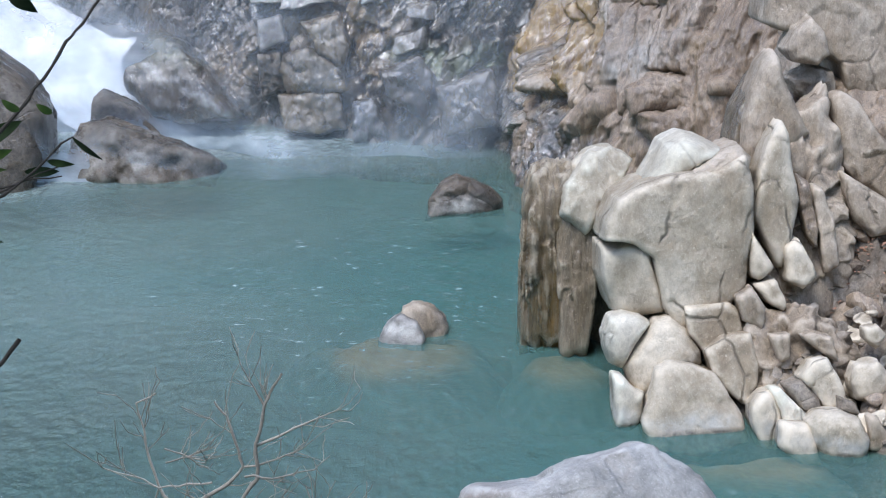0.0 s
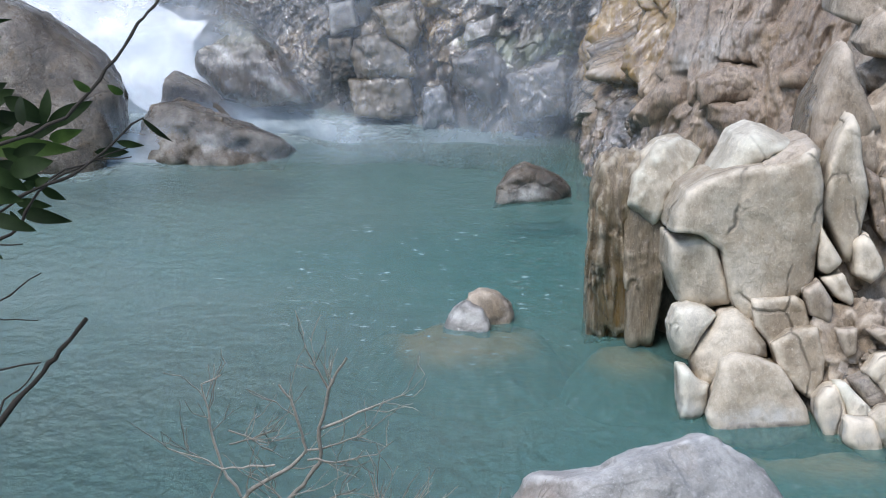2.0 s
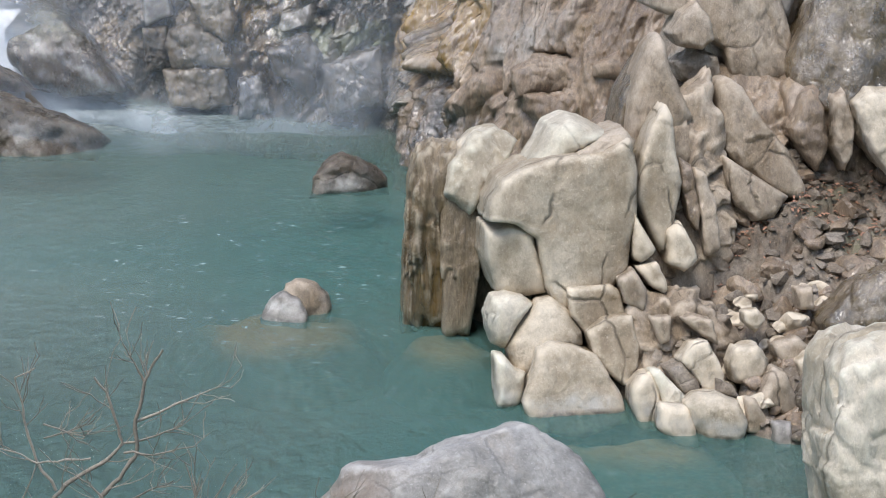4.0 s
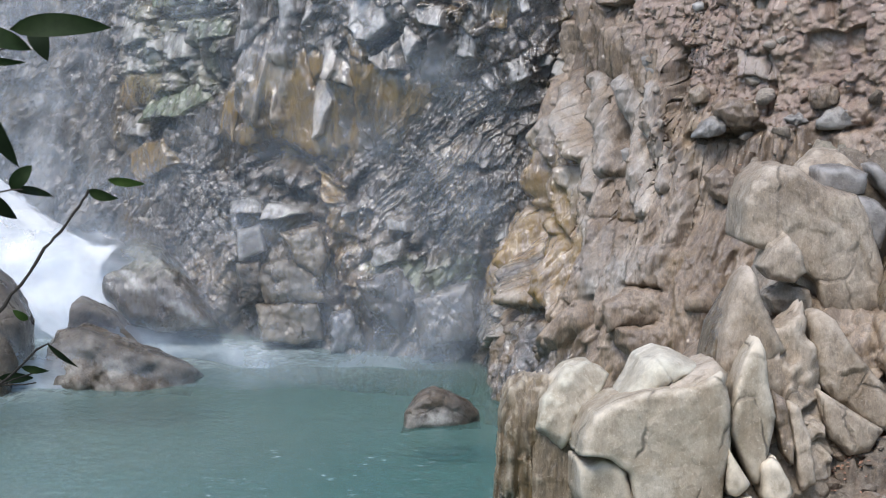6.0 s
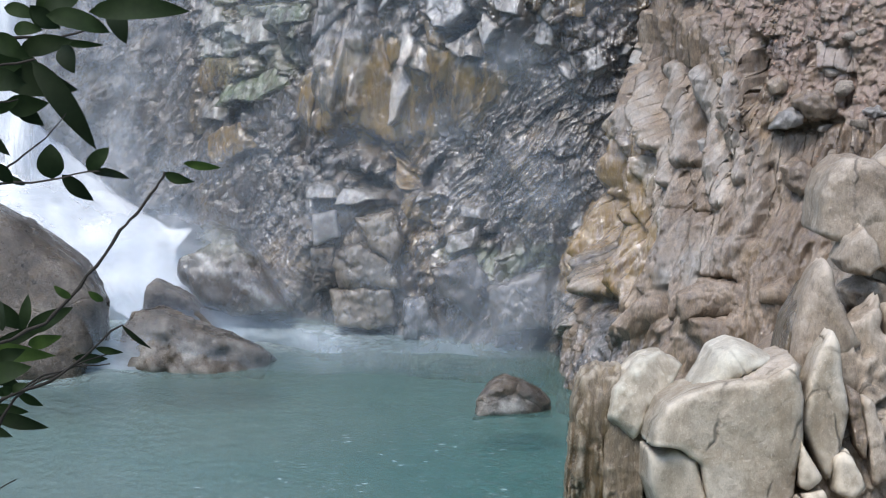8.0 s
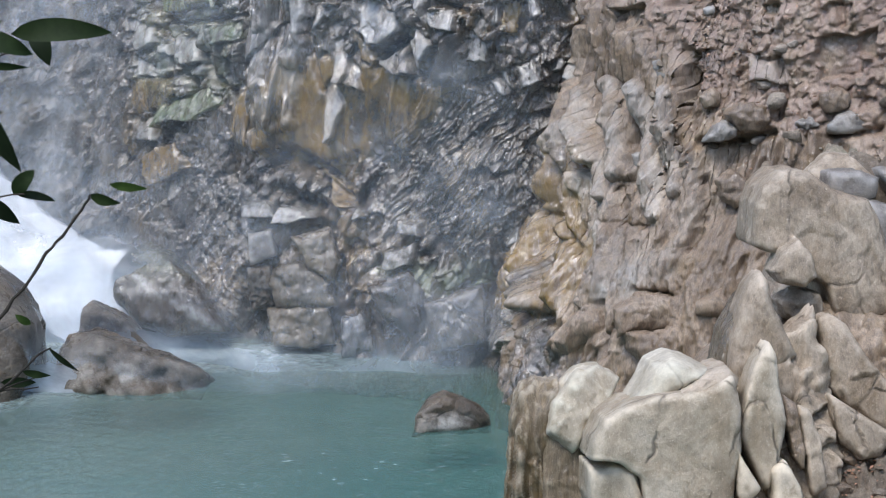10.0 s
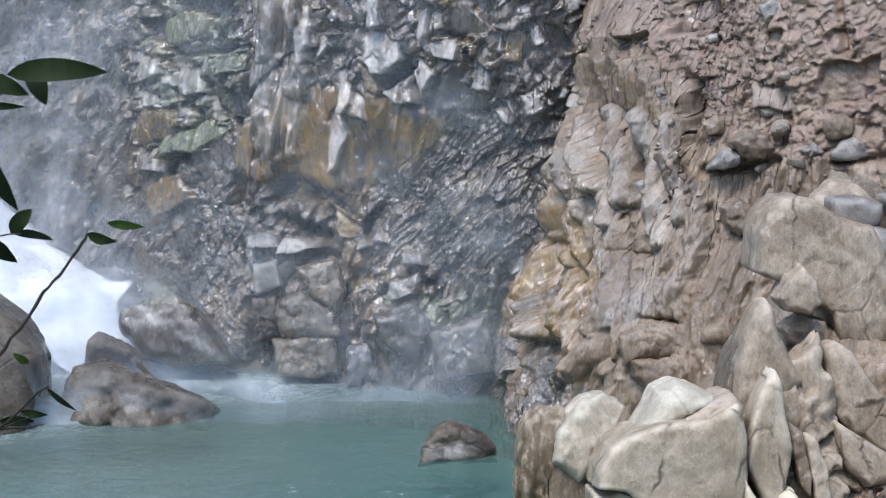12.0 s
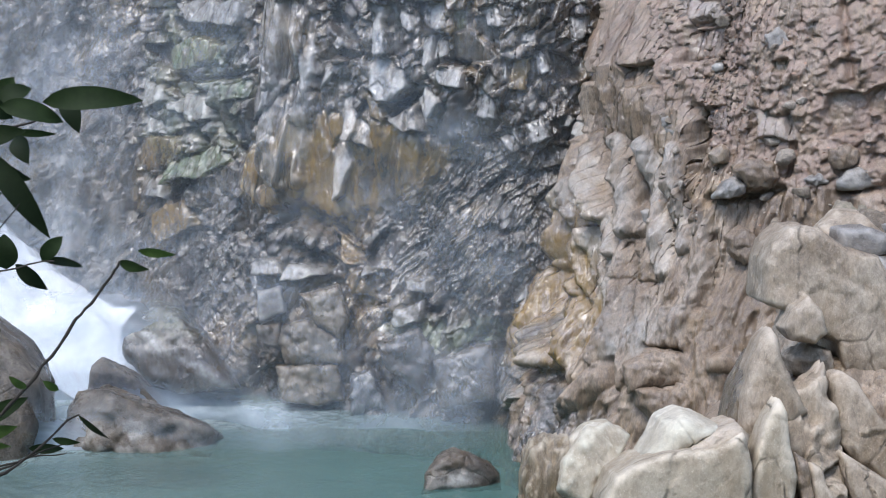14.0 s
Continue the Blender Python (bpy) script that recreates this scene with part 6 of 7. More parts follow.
def litter(spots, size, name, label, seed):
    """Dead leaves: small bent blades lying at random."""
    g = np.random.default_rng(seed)
    n = len(spots)
    a, tip = g.uniform(0, 6.28, n), g.normal(0, 0.5, n)
    ax = np.stack([np.cos(a), np.sin(a), 0.4 * tip], 1)
    side = np.stack([-np.sin(a), np.cos(a), 0.6 * g.normal(0, 0.5, n)], 1)
    s = size * g.uniform(0.6, 1.3, n)[:, None]
    up = np.array((0, 0, 1.0))
    v = np.stack([spots - ax * s, spots - side * s * 0.45 + up * s * 0.25, spots + ax * s, spots + side * s * 0.45 + up * s * 0.25], 1).reshape(-1, 3)
    i = np.arange(n)[:, None] * 4
    ob = part(name, mesh_from(name, v, np.concatenate([i + np.array((0, 1, 2)), i + np.array((0, 2, 3))]), False), M_LITTER)
    return tagged(ob, label, "leaf litter", kind="stuff")


band = slope[(slope[:, 0] > 5.0) & (slope[:, 0] < 8.5) & (slope[:, 1] > 26.3) & (slope[:, 1] < 28.2)]
band = band[fbm(band * 1.3, 2, 82) > 0.0]
more = near[near[:, 0] > 4.6]
spots = np.concatenate([band[rng.integers(0, len(band), 1600)], more[rng.integers(0, len(more), 350)]])
litter(spots + np.array((0, 0, 0.05)), 0.035, "leaf_litter", "dry pinkish-brown fallen leaves on the rubble slope", 7)

head_me = bpy.data.objects["cliff_headland"].data
face = np.zeros(len(head_me.vertices) * 3, dtype=np.float32)
head_me.vertices.foreach_get("co", face)
face = face.reshape(-1, 3)
upper = face[(face[:, 0] > 3.9) & (face[:, 0] < 9.5) & (face[:, 2] > 3.6) & (face[:, 2] < 8.2)]
pick = upper[rng.integers(0, len(upper), 150)]
scattered("embedded_stones", pick + np.array((0, 0.03, 0)), 0.04 + 0.10 * rng.random(150) ** 2.6, M_DEBRIS, "weathered stones bedded in the reddish cliff soil", "stones", 1.2, 9)
pick = upper[rng.integers(0, len(upper), 500)]
litter(pick + np.array((0, -0.06, 0.05)), 0.035, "ledge_leaves", "dry reddish leaves caught on the cliff ledges", 11)

# ---- shoals under the water ----
def shoal(x0, y0, rx, ry, top, seed):
    n = 60
    X, Y = np.meshgrid(np.linspace(-1.6, 1.6, n), np.linspace(-1.6, 1.6, n), indexing="ij")
    u, v = X.ravel(), Y.ravel()
    p = np.stack([x0 + u * rx, y0 + v * ry, 0 * u], 1)
    r = np.hypot(u, v) + 0.22 * fbm(p * 1.4, 4, seed)
    p[:, 2] = top - 0.16 * np.clip(r, 0, 1) ** 2 - 0.8 * np.clip(r - 0.85, 0, 1.2) ** 1.5 - 0.03 * np.abs(fbm(p * 3, 3, seed + 2))
    bare = np.clip((1.05 - r) / 0.45, 0, 1)
    ob = part("sunken_rock", mesh_from("sunken_rock", p, grid_faces(n, n), True, {"bare": bare}), M_SHOAL)
    return tagged(ob, "sunken brown shoal rock just under the water", "rock")


shoal(-0.22, 28.15, 0.95, 1.0, -0.05, 201)
shoal(3.9, 24.0, 0.95, 0.45, -0.12, 205)
shoal(3.6, 20.9, 1.7, 0.9, -0.20, 209)
shoal(1.9, 27.4, 0.55, 0.7, -0.05, 213)


# ---- waterfall and spray ----
def sheet(name, p0, nu, nv, thick, material, label, category, kind=""):
    ob = part(name, mesh_from(name, p0, grid_faces(nu, nv), True, {"thick": thick}), material)
    return tagged(ob, label, category, kind=kind)


def cascade():
    """The slide of white water from the alcove down into the pool, and the veil that feeds it."""
    nu, nv = 120, 90
    U, V = np.meshgrid(np.linspace(0, 1, nu), np.linspace(0, 1, nv), indexing="ij")
    u, v = U.ravel(), V.ravel()
    # u runs down the slide, v across it
    cx, cy = -11.5 + 7.3 * u, 44.2 - 3.1 * u
    cz = 0.02 + 4.3 * (1 - u) ** 1.35
    across = (v - 0.5) * (2.6 + 0.5 * u)
    p = np.stack([cx + across * 0.35, cy + across, cz + 0.5 * across * (1 - 0.5 * u)], 1)
    p[:, 2] += 0.16 * fbm(p * np.array((1.2, 2.4, 1.2)), 4, 101) + 0.25 * np.exp(-((v - 0.5) / 0.25) ** 2) * (1 - u)
    thick = np.clip(2.2 * np.minimum(v, 1 - v) / 0.25, 0, 1.4) * np.clip((1.02 - u) / 0.08, 0, 1) * 1.3
    root = tagged(new("waterfall"), "white foaming waterfall sliding into the teal pool", "waterfall")
    part("slide", mesh_from("slide", p, grid_faces(nu, nv), True, {"thick": thick}), M_FALL, root)
    for x0, w, y0, top, foot, dens in [(-9.9, 3.1, 43.6, 12.0, 1.8, 0.7), (-7.4, 2.2, 43.4, 12.0, 1.2, 0.06), (-5.9, 1.6, 42.6, 9.0, 0.6, 0.045)]:
        a, b = np.meshgrid(np.linspace(-0.5, 0.5, 60), np.linspace(0, 1, 110), indexing="ij")
        a, b = a.ravel(), b.ravel()
        q = np.stack([x0 + a * w * (1 + 0.3 * b), y0 - 0.9 * b ** 2 + 0 * a, top + (foot - top) * b], 1)
        q[:, 1] += 0.25 * fbm(q * np.array((1.6, 1, 0.35)), 4, 103)
        q[:, 0] += 0.10 * fbm(q * np.array((1.2, 1, 0.5)) + 7, 3, 104)
        th = dens * np.clip((0.5 - np.abs(a)) / 0.22, 0, 1) * np.clip((1 - b) / 0.08, 0.2, 1)
        part("veil", mesh_from("veil", q, grid_faces(60, 110), True, {"thick": th}), M_FALL, root)


cascade()


def spray(x0, x1, y0, z1, thick_at, seed, nu=70, nv=50):
    a, b = np.meshgrid(np.linspace(0, 1, nu), np.linspace(0, 1, nv), indexing="ij")
    a, b = a.ravel(), b.ravel()
    p = np.stack([x0 + (x1 - x0) * a, y0 + 0 * a, z1 * b - 0.02], 1)
    p[:, 1] += 0.5 * fbm(p * 0.5, 3, seed) - 0.08 * p[:, 2]
    edge = np.clip(np.minimum(a, 1 - a) / 0.18, 0, 1) * np.clip((1 - b) / 0.3, 0, 1)
    sheet("mist", p, nu, nv, thick_at(p) * edge, M_MIST, "thin pale spray drifting from the waterfall", "mist", "stuff")


spray(-11.0, -1.5, 40.2, 9.5, lambda p: 0.75 * bump(p, (-7.2, 40, 0.8), (2.4, 9, 1.8)) + 0.04 + 0.65 * bump(p, (-4.5, 40, 0.5), (1.6, 9, 1.0)), 111)
spray(-9.0, 3.2, 38.3, 9.0, lambda p: 0.15 + 0.14 * bump(p, (1.0, 38, 3.0), (1.6, 9, 3.0)) + 0.10 * bump(p, (-1.5, 38, 3.0), (2.5, 9, 0.8)) + 0.40 * bump(p, (-4.0, 38, 0.15), (2.6, 9, 0.5)) + 0.20 * bump(p, (0.2, 38, 0.05), (2.6, 9, 0.3)) + 0.06 * bump(p, (-6, 38, 3), (2, 9, 3.5)), 113)
spray(-10.5, 2.2, 36.6, 1.4, lambda p: 1.0 * bump(p, (-7.2, 36.6, 0.1), (2.2, 9, 0.7)) + 0.30 * bump(p, (-2.5, 37, 0.1), (3.4, 9, 0.35)), 115)


# ---- plants ----
def limb(parent, pts, r0, r1, material, twigs=0, depth_r=0.0):
    """A tapering, slightly crooked stem through pts; twigs: how many fine side shoots it has."""
    pts = [Vector(q) for q in pts]
    rng2 = random.Random(len(parent.children) * 7 + len(pts))
    line = []
    for i in range(len(pts) - 1):
        b, c = pts[i], pts[i + 1]
        for s in range(3):
            t = s / 3
            kink = Vector((rng2.uniform(-1, 1), rng2.uniform(-1, 1), rng2.uniform(-1, 1))) * (c - b).length * 0.035 * (s > 0)
            line.append(b.lerp(c, t) + kink)
    line.append(pts[-1])
    n, sides = len(line), 7
    vs, fs = [], []
    for i, q in enumerate(line):
        along = (line[min(i + 1, n - 1)] - line[max(i - 1, 0)]).normalized()
        e1 = along.cross(Vector((0.2, 1, 0.1))).normalized()
        e2 = along.cross(e1)
        r = (r0 + (r1 - r0) * i / (n - 1)) * rng2.uniform(0.85, 1.18)
        wob = Vector((rng2.uniform(-1, 1), rng2.uniform(-1, 1), rng2.uniform(-1, 1))) * r * 0.5
        for k2 in range(sides):
            w = 2 * math.pi * k2 / sides
            vs.append(q + wob + (e1 * math.cos(w) + e2 * math.sin(w)) * r)
    for i in range(n - 1):
        for k2 in range(sides):
            a, b = i * sides + k2, i * sides + (k2 + 1) % sides
            fs.append((a, b, b + sides, a + sides))
    part("branch", mesh_from("branch", [v[:] for v in vs], fs), material, parent)
    for _ in range(twigs):
        i = rng2.randrange(n // 3, n)
        q, size = line[i], rng2.uniform(22, 60) * max(r1, 0.0022)
        along = (line[min(i + 1, n - 1)] - line[max(i - 1, 0)]).normalized()
        way = (along + Vector((rng2.uniform(-1, 1), rng2.uniform(-0.4, 0.4), rng2.uniform(-0.6, 1)))).normalized()
        bend = Vector((rng2.uniform(-0.3, 0.3), 0, rng2.uniform(-0.1, 0.4)))
        limb(parent, [q, q + way * size * 0.5, q + (way + bend) * size], max(r1 * 0.6, 0.002), 0.0013, material, 1 if twigs > 3 else 0)


def leaf(parent, base, tip, width, material):
    """A pointed leaf with a folded midrib and a drooping tip."""
    b, t = Vector(base), Vector(tip)
    rng2 = random.Random(len(parent.children))
    along = t - b
    ln = along.length
    along.normalize()
    side = along.cross(Vector((rng2.uniform(-0.3, 0.3), -1, rng2.uniform(-0.2, 0.5)))).normalized()
    up = side.cross(along).normalized()
    vs, fs, n = [], [], 9
    for i in range(n + 1):
        s = i / n
        w = width * 0.5 * (math.sin(math.pi * s ** 0.8) ** 0.8 if 0 < i < n else 0.02)
        mid = b + along * ln * s + up * ln * 0.10 * math.sin(math.pi * s) + Vector((0, 0, -0.05 * ln * s * s))
        wave = 0.06 * width * math.sin(s * 9 + rng2.random())
        vs += [mid - side * w + up * (w * 0.30 + wave), mid, mid + side * w + up * (w * 0.30 - wave)]
    for i in range(n):
        k2 = i * 3
        fs += [(k2, k2 + 1, k2 + 4, k2 + 3), (k2 + 1, k2 + 2, k2 + 5, k2 + 4)]
    return part("leaf", mesh_from("leaf", [v[:] for v in vs], fs), material, parent)


def shrub_root():
    ob = tagged(new("shrub"), "evergreen shrub with dark glossy pointed leaves", "shrub")
    for dx, dy in ((0.0, 0.0), (0.1, 0.12)):
        limb(ob, [(-1.25 - dx, 3.5 + dy, 5.6), (-1.15 - dx, 3.5 + dy, 7.6), (-1.12 - dx, 3.55, 8.6), (-1.02 - dx, 3.5, 9.4)], 0.022, 0.010, M_TWIG)
    return ob


# ---- leafy shrub beside the viewer ----
shrub = shrub_root()
limb(shrub, [(-0.860, 3.421, 8.855), (-0.762, 3.421, 8.891), (-0.710, 3.421, 8.904), (-0.623, 3.421, 8.912), (-0.566, 3.421, 8.925), (-0.549, 3.421, 8.925)], 0.0027, 0.0011, M_TWIG)
limb(shrub, [(-0.882, 3.513, 8.847), (-0.747, 3.513, 8.893), (-0.715, 3.513, 8.907), (-0.683, 3.513, 8.934), (-0.647, 3.513, 8.961), (-0.615, 3.513, 9.000)], 0.0024, 0.0009, M_TWIG)
limb(shrub, [(-0.455, 3.461, 8.918), (-0.468, 3.461, 8.895), (-0.500, 3.461, 8.851), (-0.526, 3.461, 8.826), (-0.563, 3.461, 8.769), (-0.604, 3.461, 8.719), (-0.645, 3.461, 8.678), (-0.726, 3.461, 8.641), (-0.879, 3.461, 8.594)], 0.0019, 0.0034, M_TWIG)
limb(shrub, [(-0.901, 3.531, 8.472), (-0.743, 3.531, 8.528), (-0.697, 3.531, 8.549), (-0.633, 3.531, 8.578), (-0.586, 3.531, 8.616), (-0.554, 3.531, 8.649), (-0.534, 3.531, 8.659)], 0.0035, 0.0013, M_TWIG)
limb(shrub, [(-0.878, 3.538, 9.121), (-0.727, 3.538, 9.113), (-0.647, 3.538, 9.113), (-0.576, 3.538, 9.132)], 0.0035, 0.0018, M_TWIG)
limb(shrub, [(-0.839, 3.370, 9.071), (-0.702, 3.370, 9.089), (-0.634, 3.370, 9.102)], 0.0033, 0.0017, M_TWIG)
limb(shrub, [(-0.837, 3.354, 9.022), (-0.743, 3.354, 9.031), (-0.692, 3.354, 9.036), (-0.658, 3.354, 9.043)], 0.0025, 0.0010, M_TWIG)
limb(shrub, [(-0.978, 3.601, 8.356), (-0.812, 3.601, 8.423), (-0.754, 3.601, 8.461), (-0.722, 3.601, 8.519), (-0.673, 3.601, 8.552), (-0.626, 3.601, 8.571), (-0.567, 3.601, 8.577)], 0.0036, 0.0011, M_TWIG)
limb(shrub, [(-0.938, 3.428, 8.316), (-0.780, 3.428, 8.376), (-0.742, 3.428, 8.395), (-0.691, 3.428, 8.432)], 0.0025, 0.0010, M_TWIG)
limb(shrub, [(-0.806, 3.420, 8.367), (-0.752, 3.420, 8.357), (-0.698, 3.420, 8.356)], 0.0015, 0.0008, M_TWIG)
limb(shrub, [(-1.002, 3.649, 8.199), (-0.869, 3.649, 8.299), (-0.811, 3.649, 8.369)], 0.0020, 0.0009, M_TWIG)
limb(shrub, [(-0.850, 3.491, 8.077), (-0.758, 3.491, 8.190), (-0.709, 3.491, 8.244), (-0.679, 3.491, 8.282), (-0.633, 3.491, 8.335)], 0.0052, 0.0035, M_TWIG)
limb(shrub, [(-0.996, 3.601, 8.115), (-0.856, 3.601, 8.195), (-0.827, 3.601, 8.203), (-0.735, 3.601, 8.222)], 0.0031, 0.0013, M_TWIG)
limb(shrub, [(-0.964, 3.493, 8.196), (-0.828, 3.493, 8.273), (-0.784, 3.493, 8.304)], 0.0022, 0.0009, M_TWIG)
limb(shrub, [(-0.821, 3.542, 8.096), (-0.788, 3.542, 8.176), (-0.748, 3.542, 8.206), (-0.728, 3.542, 8.235)], 0.0022, 0.0009, M_TWIG)
limb(shrub, [(-0.918, 3.395, 8.477), (-0.766, 3.395, 8.488), (-0.710, 3.395, 8.490)], 0.0021, 0.0010, M_TWIG)
limb(shrub, [(-1.040, 3.540, 8.391), (-0.876, 3.540, 8.449), (-0.779, 3.540, 8.496), (-0.664, 3.540, 8.572), (-0.561, 3.540, 8.609)], 0.0031, 0.0011, M_TWIG)
leaf(shrub, (-0.734, 3.647, 9.151), (-0.680, 3.649, 9.139), 0.025, M_LEAF)
leaf(shrub, (-0.666, 3.597, 9.141), (-0.634, 3.607, 9.191), 0.041, M_LEAF)
leaf(shrub, (-0.545, 3.326, 9.177), (-0.400, 3.341, 9.185), 0.036, M_LEAF)
leaf(shrub, (-0.547, 3.536, 9.169), (-0.521, 3.525, 9.112), 0.032, M_LEAF)
leaf(shrub, (-0.605, 3.312, 9.173), (-0.516, 3.334, 9.151), 0.033, M_LEAF)
leaf(shrub, (-0.782, 3.489, 9.144), (-0.715, 3.502, 9.136), 0.036, M_LEAF)
leaf(shrub, (-0.825, 3.652, 9.074), (-0.685, 3.664, 9.070), 0.063, M_LEAF)
leaf(shrub, (-0.765, 3.668, 9.052), (-0.621, 3.662, 9.025), 0.055, M_LEAF)
leaf(shrub, (-0.686, 3.620, 9.070), (-0.586, 3.617, 8.937), 0.039, M_LEAF)
leaf(shrub, (-0.656, 3.674, 9.095), (-0.582, 3.697, 9.091), 0.013, M_LEAF)
leaf(shrub, (-0.588, 3.339, 9.125), (-0.566, 3.317, 9.090), 0.030, M_LEAF)
leaf(shrub, (-0.663, 3.387, 9.038), (-0.707, 3.415, 9.016), 0.017, M_LEAF)
leaf(shrub, (-0.684, 3.474, 9.029), (-0.643, 3.482, 8.988), 0.030, M_LEAF)
leaf(shrub, (-0.759, 3.420, 9.041), (-0.732, 3.421, 8.980), 0.036, M_LEAF)
leaf(shrub, (-0.742, 3.454, 8.988), (-0.690, 3.445, 8.947), 0.022, M_LEAF)
leaf(shrub, (-0.642, 3.534, 8.893), (-0.645, 3.539, 8.951), 0.044, M_LEAF)
leaf(shrub, (-0.607, 3.662, 8.884), (-0.574, 3.673, 8.925), 0.028, M_LEAF)
leaf(shrub, (-0.605, 3.672, 8.883), (-0.544, 3.693, 8.871), 0.015, M_LEAF)
leaf(shrub, (-0.656, 3.696, 8.873), (-0.606, 3.707, 8.831), 0.026, M_LEAF)
leaf(shrub, (-0.699, 3.365, 8.946), (-0.675, 3.387, 8.913), 0.022, M_LEAF)
leaf(shrub, (-0.812, 3.686, 8.846), (-0.769, 3.710, 8.828), 0.016, M_LEAF)
leaf(shrub, (-0.715, 3.528, 8.895), (-0.686, 3.540, 8.883), 0.012, M_LEAF)
leaf(shrub, (-0.754, 3.384, 8.901), (-0.792, 3.404, 8.920), 0.025, M_LEAF)
leaf(shrub, (-0.466, 3.529, 8.905), (-0.416, 3.517, 8.897), 0.018, M_LEAF)
leaf(shrub, (-0.684, 3.325, 8.696), (-0.690, 3.347, 8.740), 0.019, M_LEAF)
leaf(shrub, (-0.837, 3.696, 8.590), (-0.771, 3.671, 8.614), 0.024, M_LEAF)
leaf(shrub, (-0.705, 3.620, 8.624), (-0.628, 3.615, 8.672), 0.029, M_LEAF)
leaf(shrub, (-0.706, 3.360, 8.627), (-0.760, 3.348, 8.622), 0.025, M_LEAF)
leaf(shrub, (-0.629, 3.608, 8.584), (-0.575, 3.630, 8.581), 0.017, M_LEAF)
leaf(shrub, (-0.544, 3.318, 8.674), (-0.503, 3.325, 8.668), 0.012, M_LEAF)
leaf(shrub, (-0.504, 3.318, 8.710), (-0.461, 3.331, 8.673), 0.009, M_LEAF)
leaf(shrub, (-0.722, 3.432, 8.570), (-0.694, 3.455, 8.575), 0.016, M_LEAF)
leaf(shrub, (-0.782, 3.692, 8.476), (-0.719, 3.693, 8.471), 0.019, M_LEAF)
leaf(shrub, (-0.827, 3.699, 8.523), (-0.794, 3.688, 8.485), 0.028, M_LEAF)
leaf(shrub, (-0.758, 3.331, 8.553), (-0.675, 3.337, 8.532), 0.024, M_LEAF)
leaf(shrub, (-0.785, 3.313, 9.016), (-0.686, 3.294, 8.980), 0.049, M_LEAF)
leaf(shrub, (-0.832, 3.463, 8.926), (-0.750, 3.470, 8.884), 0.040, M_LEAF)
leaf(shrub, (-0.792, 3.362, 8.595), (-0.692, 3.335, 8.581), 0.038, M_LEAF)
leaf(shrub, (-0.769, 3.647, 8.472), (-0.676, 3.636, 8.462), 0.025, M_LEAF)
leaf(shrub, (-0.738, 3.683, 8.507), (-0.698, 3.707, 8.478), 0.017, M_LEAF)
leaf(shrub, (-0.700, 3.451, 8.568), (-0.672, 3.449, 8.584), 0.014, M_LEAF)
leaf(shrub, (-0.751, 3.508, 8.512), (-0.731, 3.517, 8.476), 0.013, M_LEAF)
leaf(shrub, (-0.817, 3.538, 8.471), (-0.775, 3.542, 8.423), 0.017, M_LEAF)
leaf(shrub, (-0.859, 3.548, 8.473), (-0.803, 3.574, 8.448), 0.015, M_LEAF)
leaf(shrub, (-0.791, 3.503, 8.818), (-0.727, 3.499, 8.828), 0.010, M_LEAF)
leaf(shrub, (-0.815, 3.588, 8.798), (-0.761, 3.572, 8.784), 0.012, M_LEAF)
leaf(shrub, (-0.873, 3.420, 8.561), (-0.802, 3.449, 8.525), 0.037, M_LEAF)
leaf(shrub, (-0.784, 3.508, 8.574), (-0.833, 3.511, 8.526), 0.026, M_LEAF)
leaf(shrub, (-0.704, 3.305, 8.627), (-0.637, 3.299, 8.652), 0.033, M_LEAF)
leaf(shrub, (-0.876, 3.532, 8.414), (-0.862, 3.503, 8.313), 0.040, M_LEAF)
leaf(shrub, (-0.940, 3.546, 8.126), (-0.901, 3.554, 8.104), 0.018, M_LEAF)
leaf(shrub, (-0.845, 3.324, 8.206), (-0.798, 3.332, 8.181), 0.016, M_LEAF)
leaf(shrub, (-0.945, 3.487, 8.153), (-0.913, 3.497, 8.157), 0.015, M_LEAF)
leaf(shrub, (-0.901, 3.441, 8.288), (-0.933, 3.453, 8.272), 0.014, M_LEAF)
leaf(shrub, (-0.850, 3.595, 8.668), (-0.823, 3.567, 8.632), 0.025, M_LEAF)
leaf(shrub, (-0.654, 3.324, 8.699), (-0.646, 3.335, 8.754), 0.018, M_LEAF)
leaf(shrub, (-0.785, 3.685, 8.574), (-0.673, 3.670, 8.635), 0.024, M_LEAF)
leaf(shrub, (-0.850, 3.483, 8.635), (-0.917, 3.488, 8.606), 0.035, M_LEAF)
leaf(shrub, (-0.755, 3.428, 8.666), (-0.795, 3.420, 8.703), 0.022, M_LEAF)
leaf(shrub, (-0.786, 3.425, 8.594), (-0.714, 3.417, 8.577), 0.029, M_LEAF)
leaf(shrub, (-0.891, 3.538, 8.621), (-0.807, 3.526, 8.600), 0.035, M_LEAF)
leaf(shrub, (-0.847, 3.451, 8.578), (-0.743, 3.467, 8.545), 0.038, M_LEAF)
leaf(shrub, (-0.764, 3.311, 9.035), (-0.717, 3.315, 9.048), 0.022, M_LEAF)
leaf(shrub, (-0.825, 3.594, 8.988), (-0.770, 3.583, 8.980), 0.025, M_LEAF)
leaf(shrub, (-0.732, 3.389, 9.113), (-0.682, 3.407, 9.124), 0.024, M_LEAF)
leaf(shrub, (-0.775, 3.395, 9.201), (-0.728, 3.377, 9.165), 0.024, M_LEAF)
leaf(shrub, (-0.764, 3.474, 9.176), (-0.702, 3.486, 9.190), 0.025, M_LEAF)
leaf(shrub, (-0.687, 3.341, 9.140), (-0.634, 3.330, 9.112), 0.031, M_LEAF)
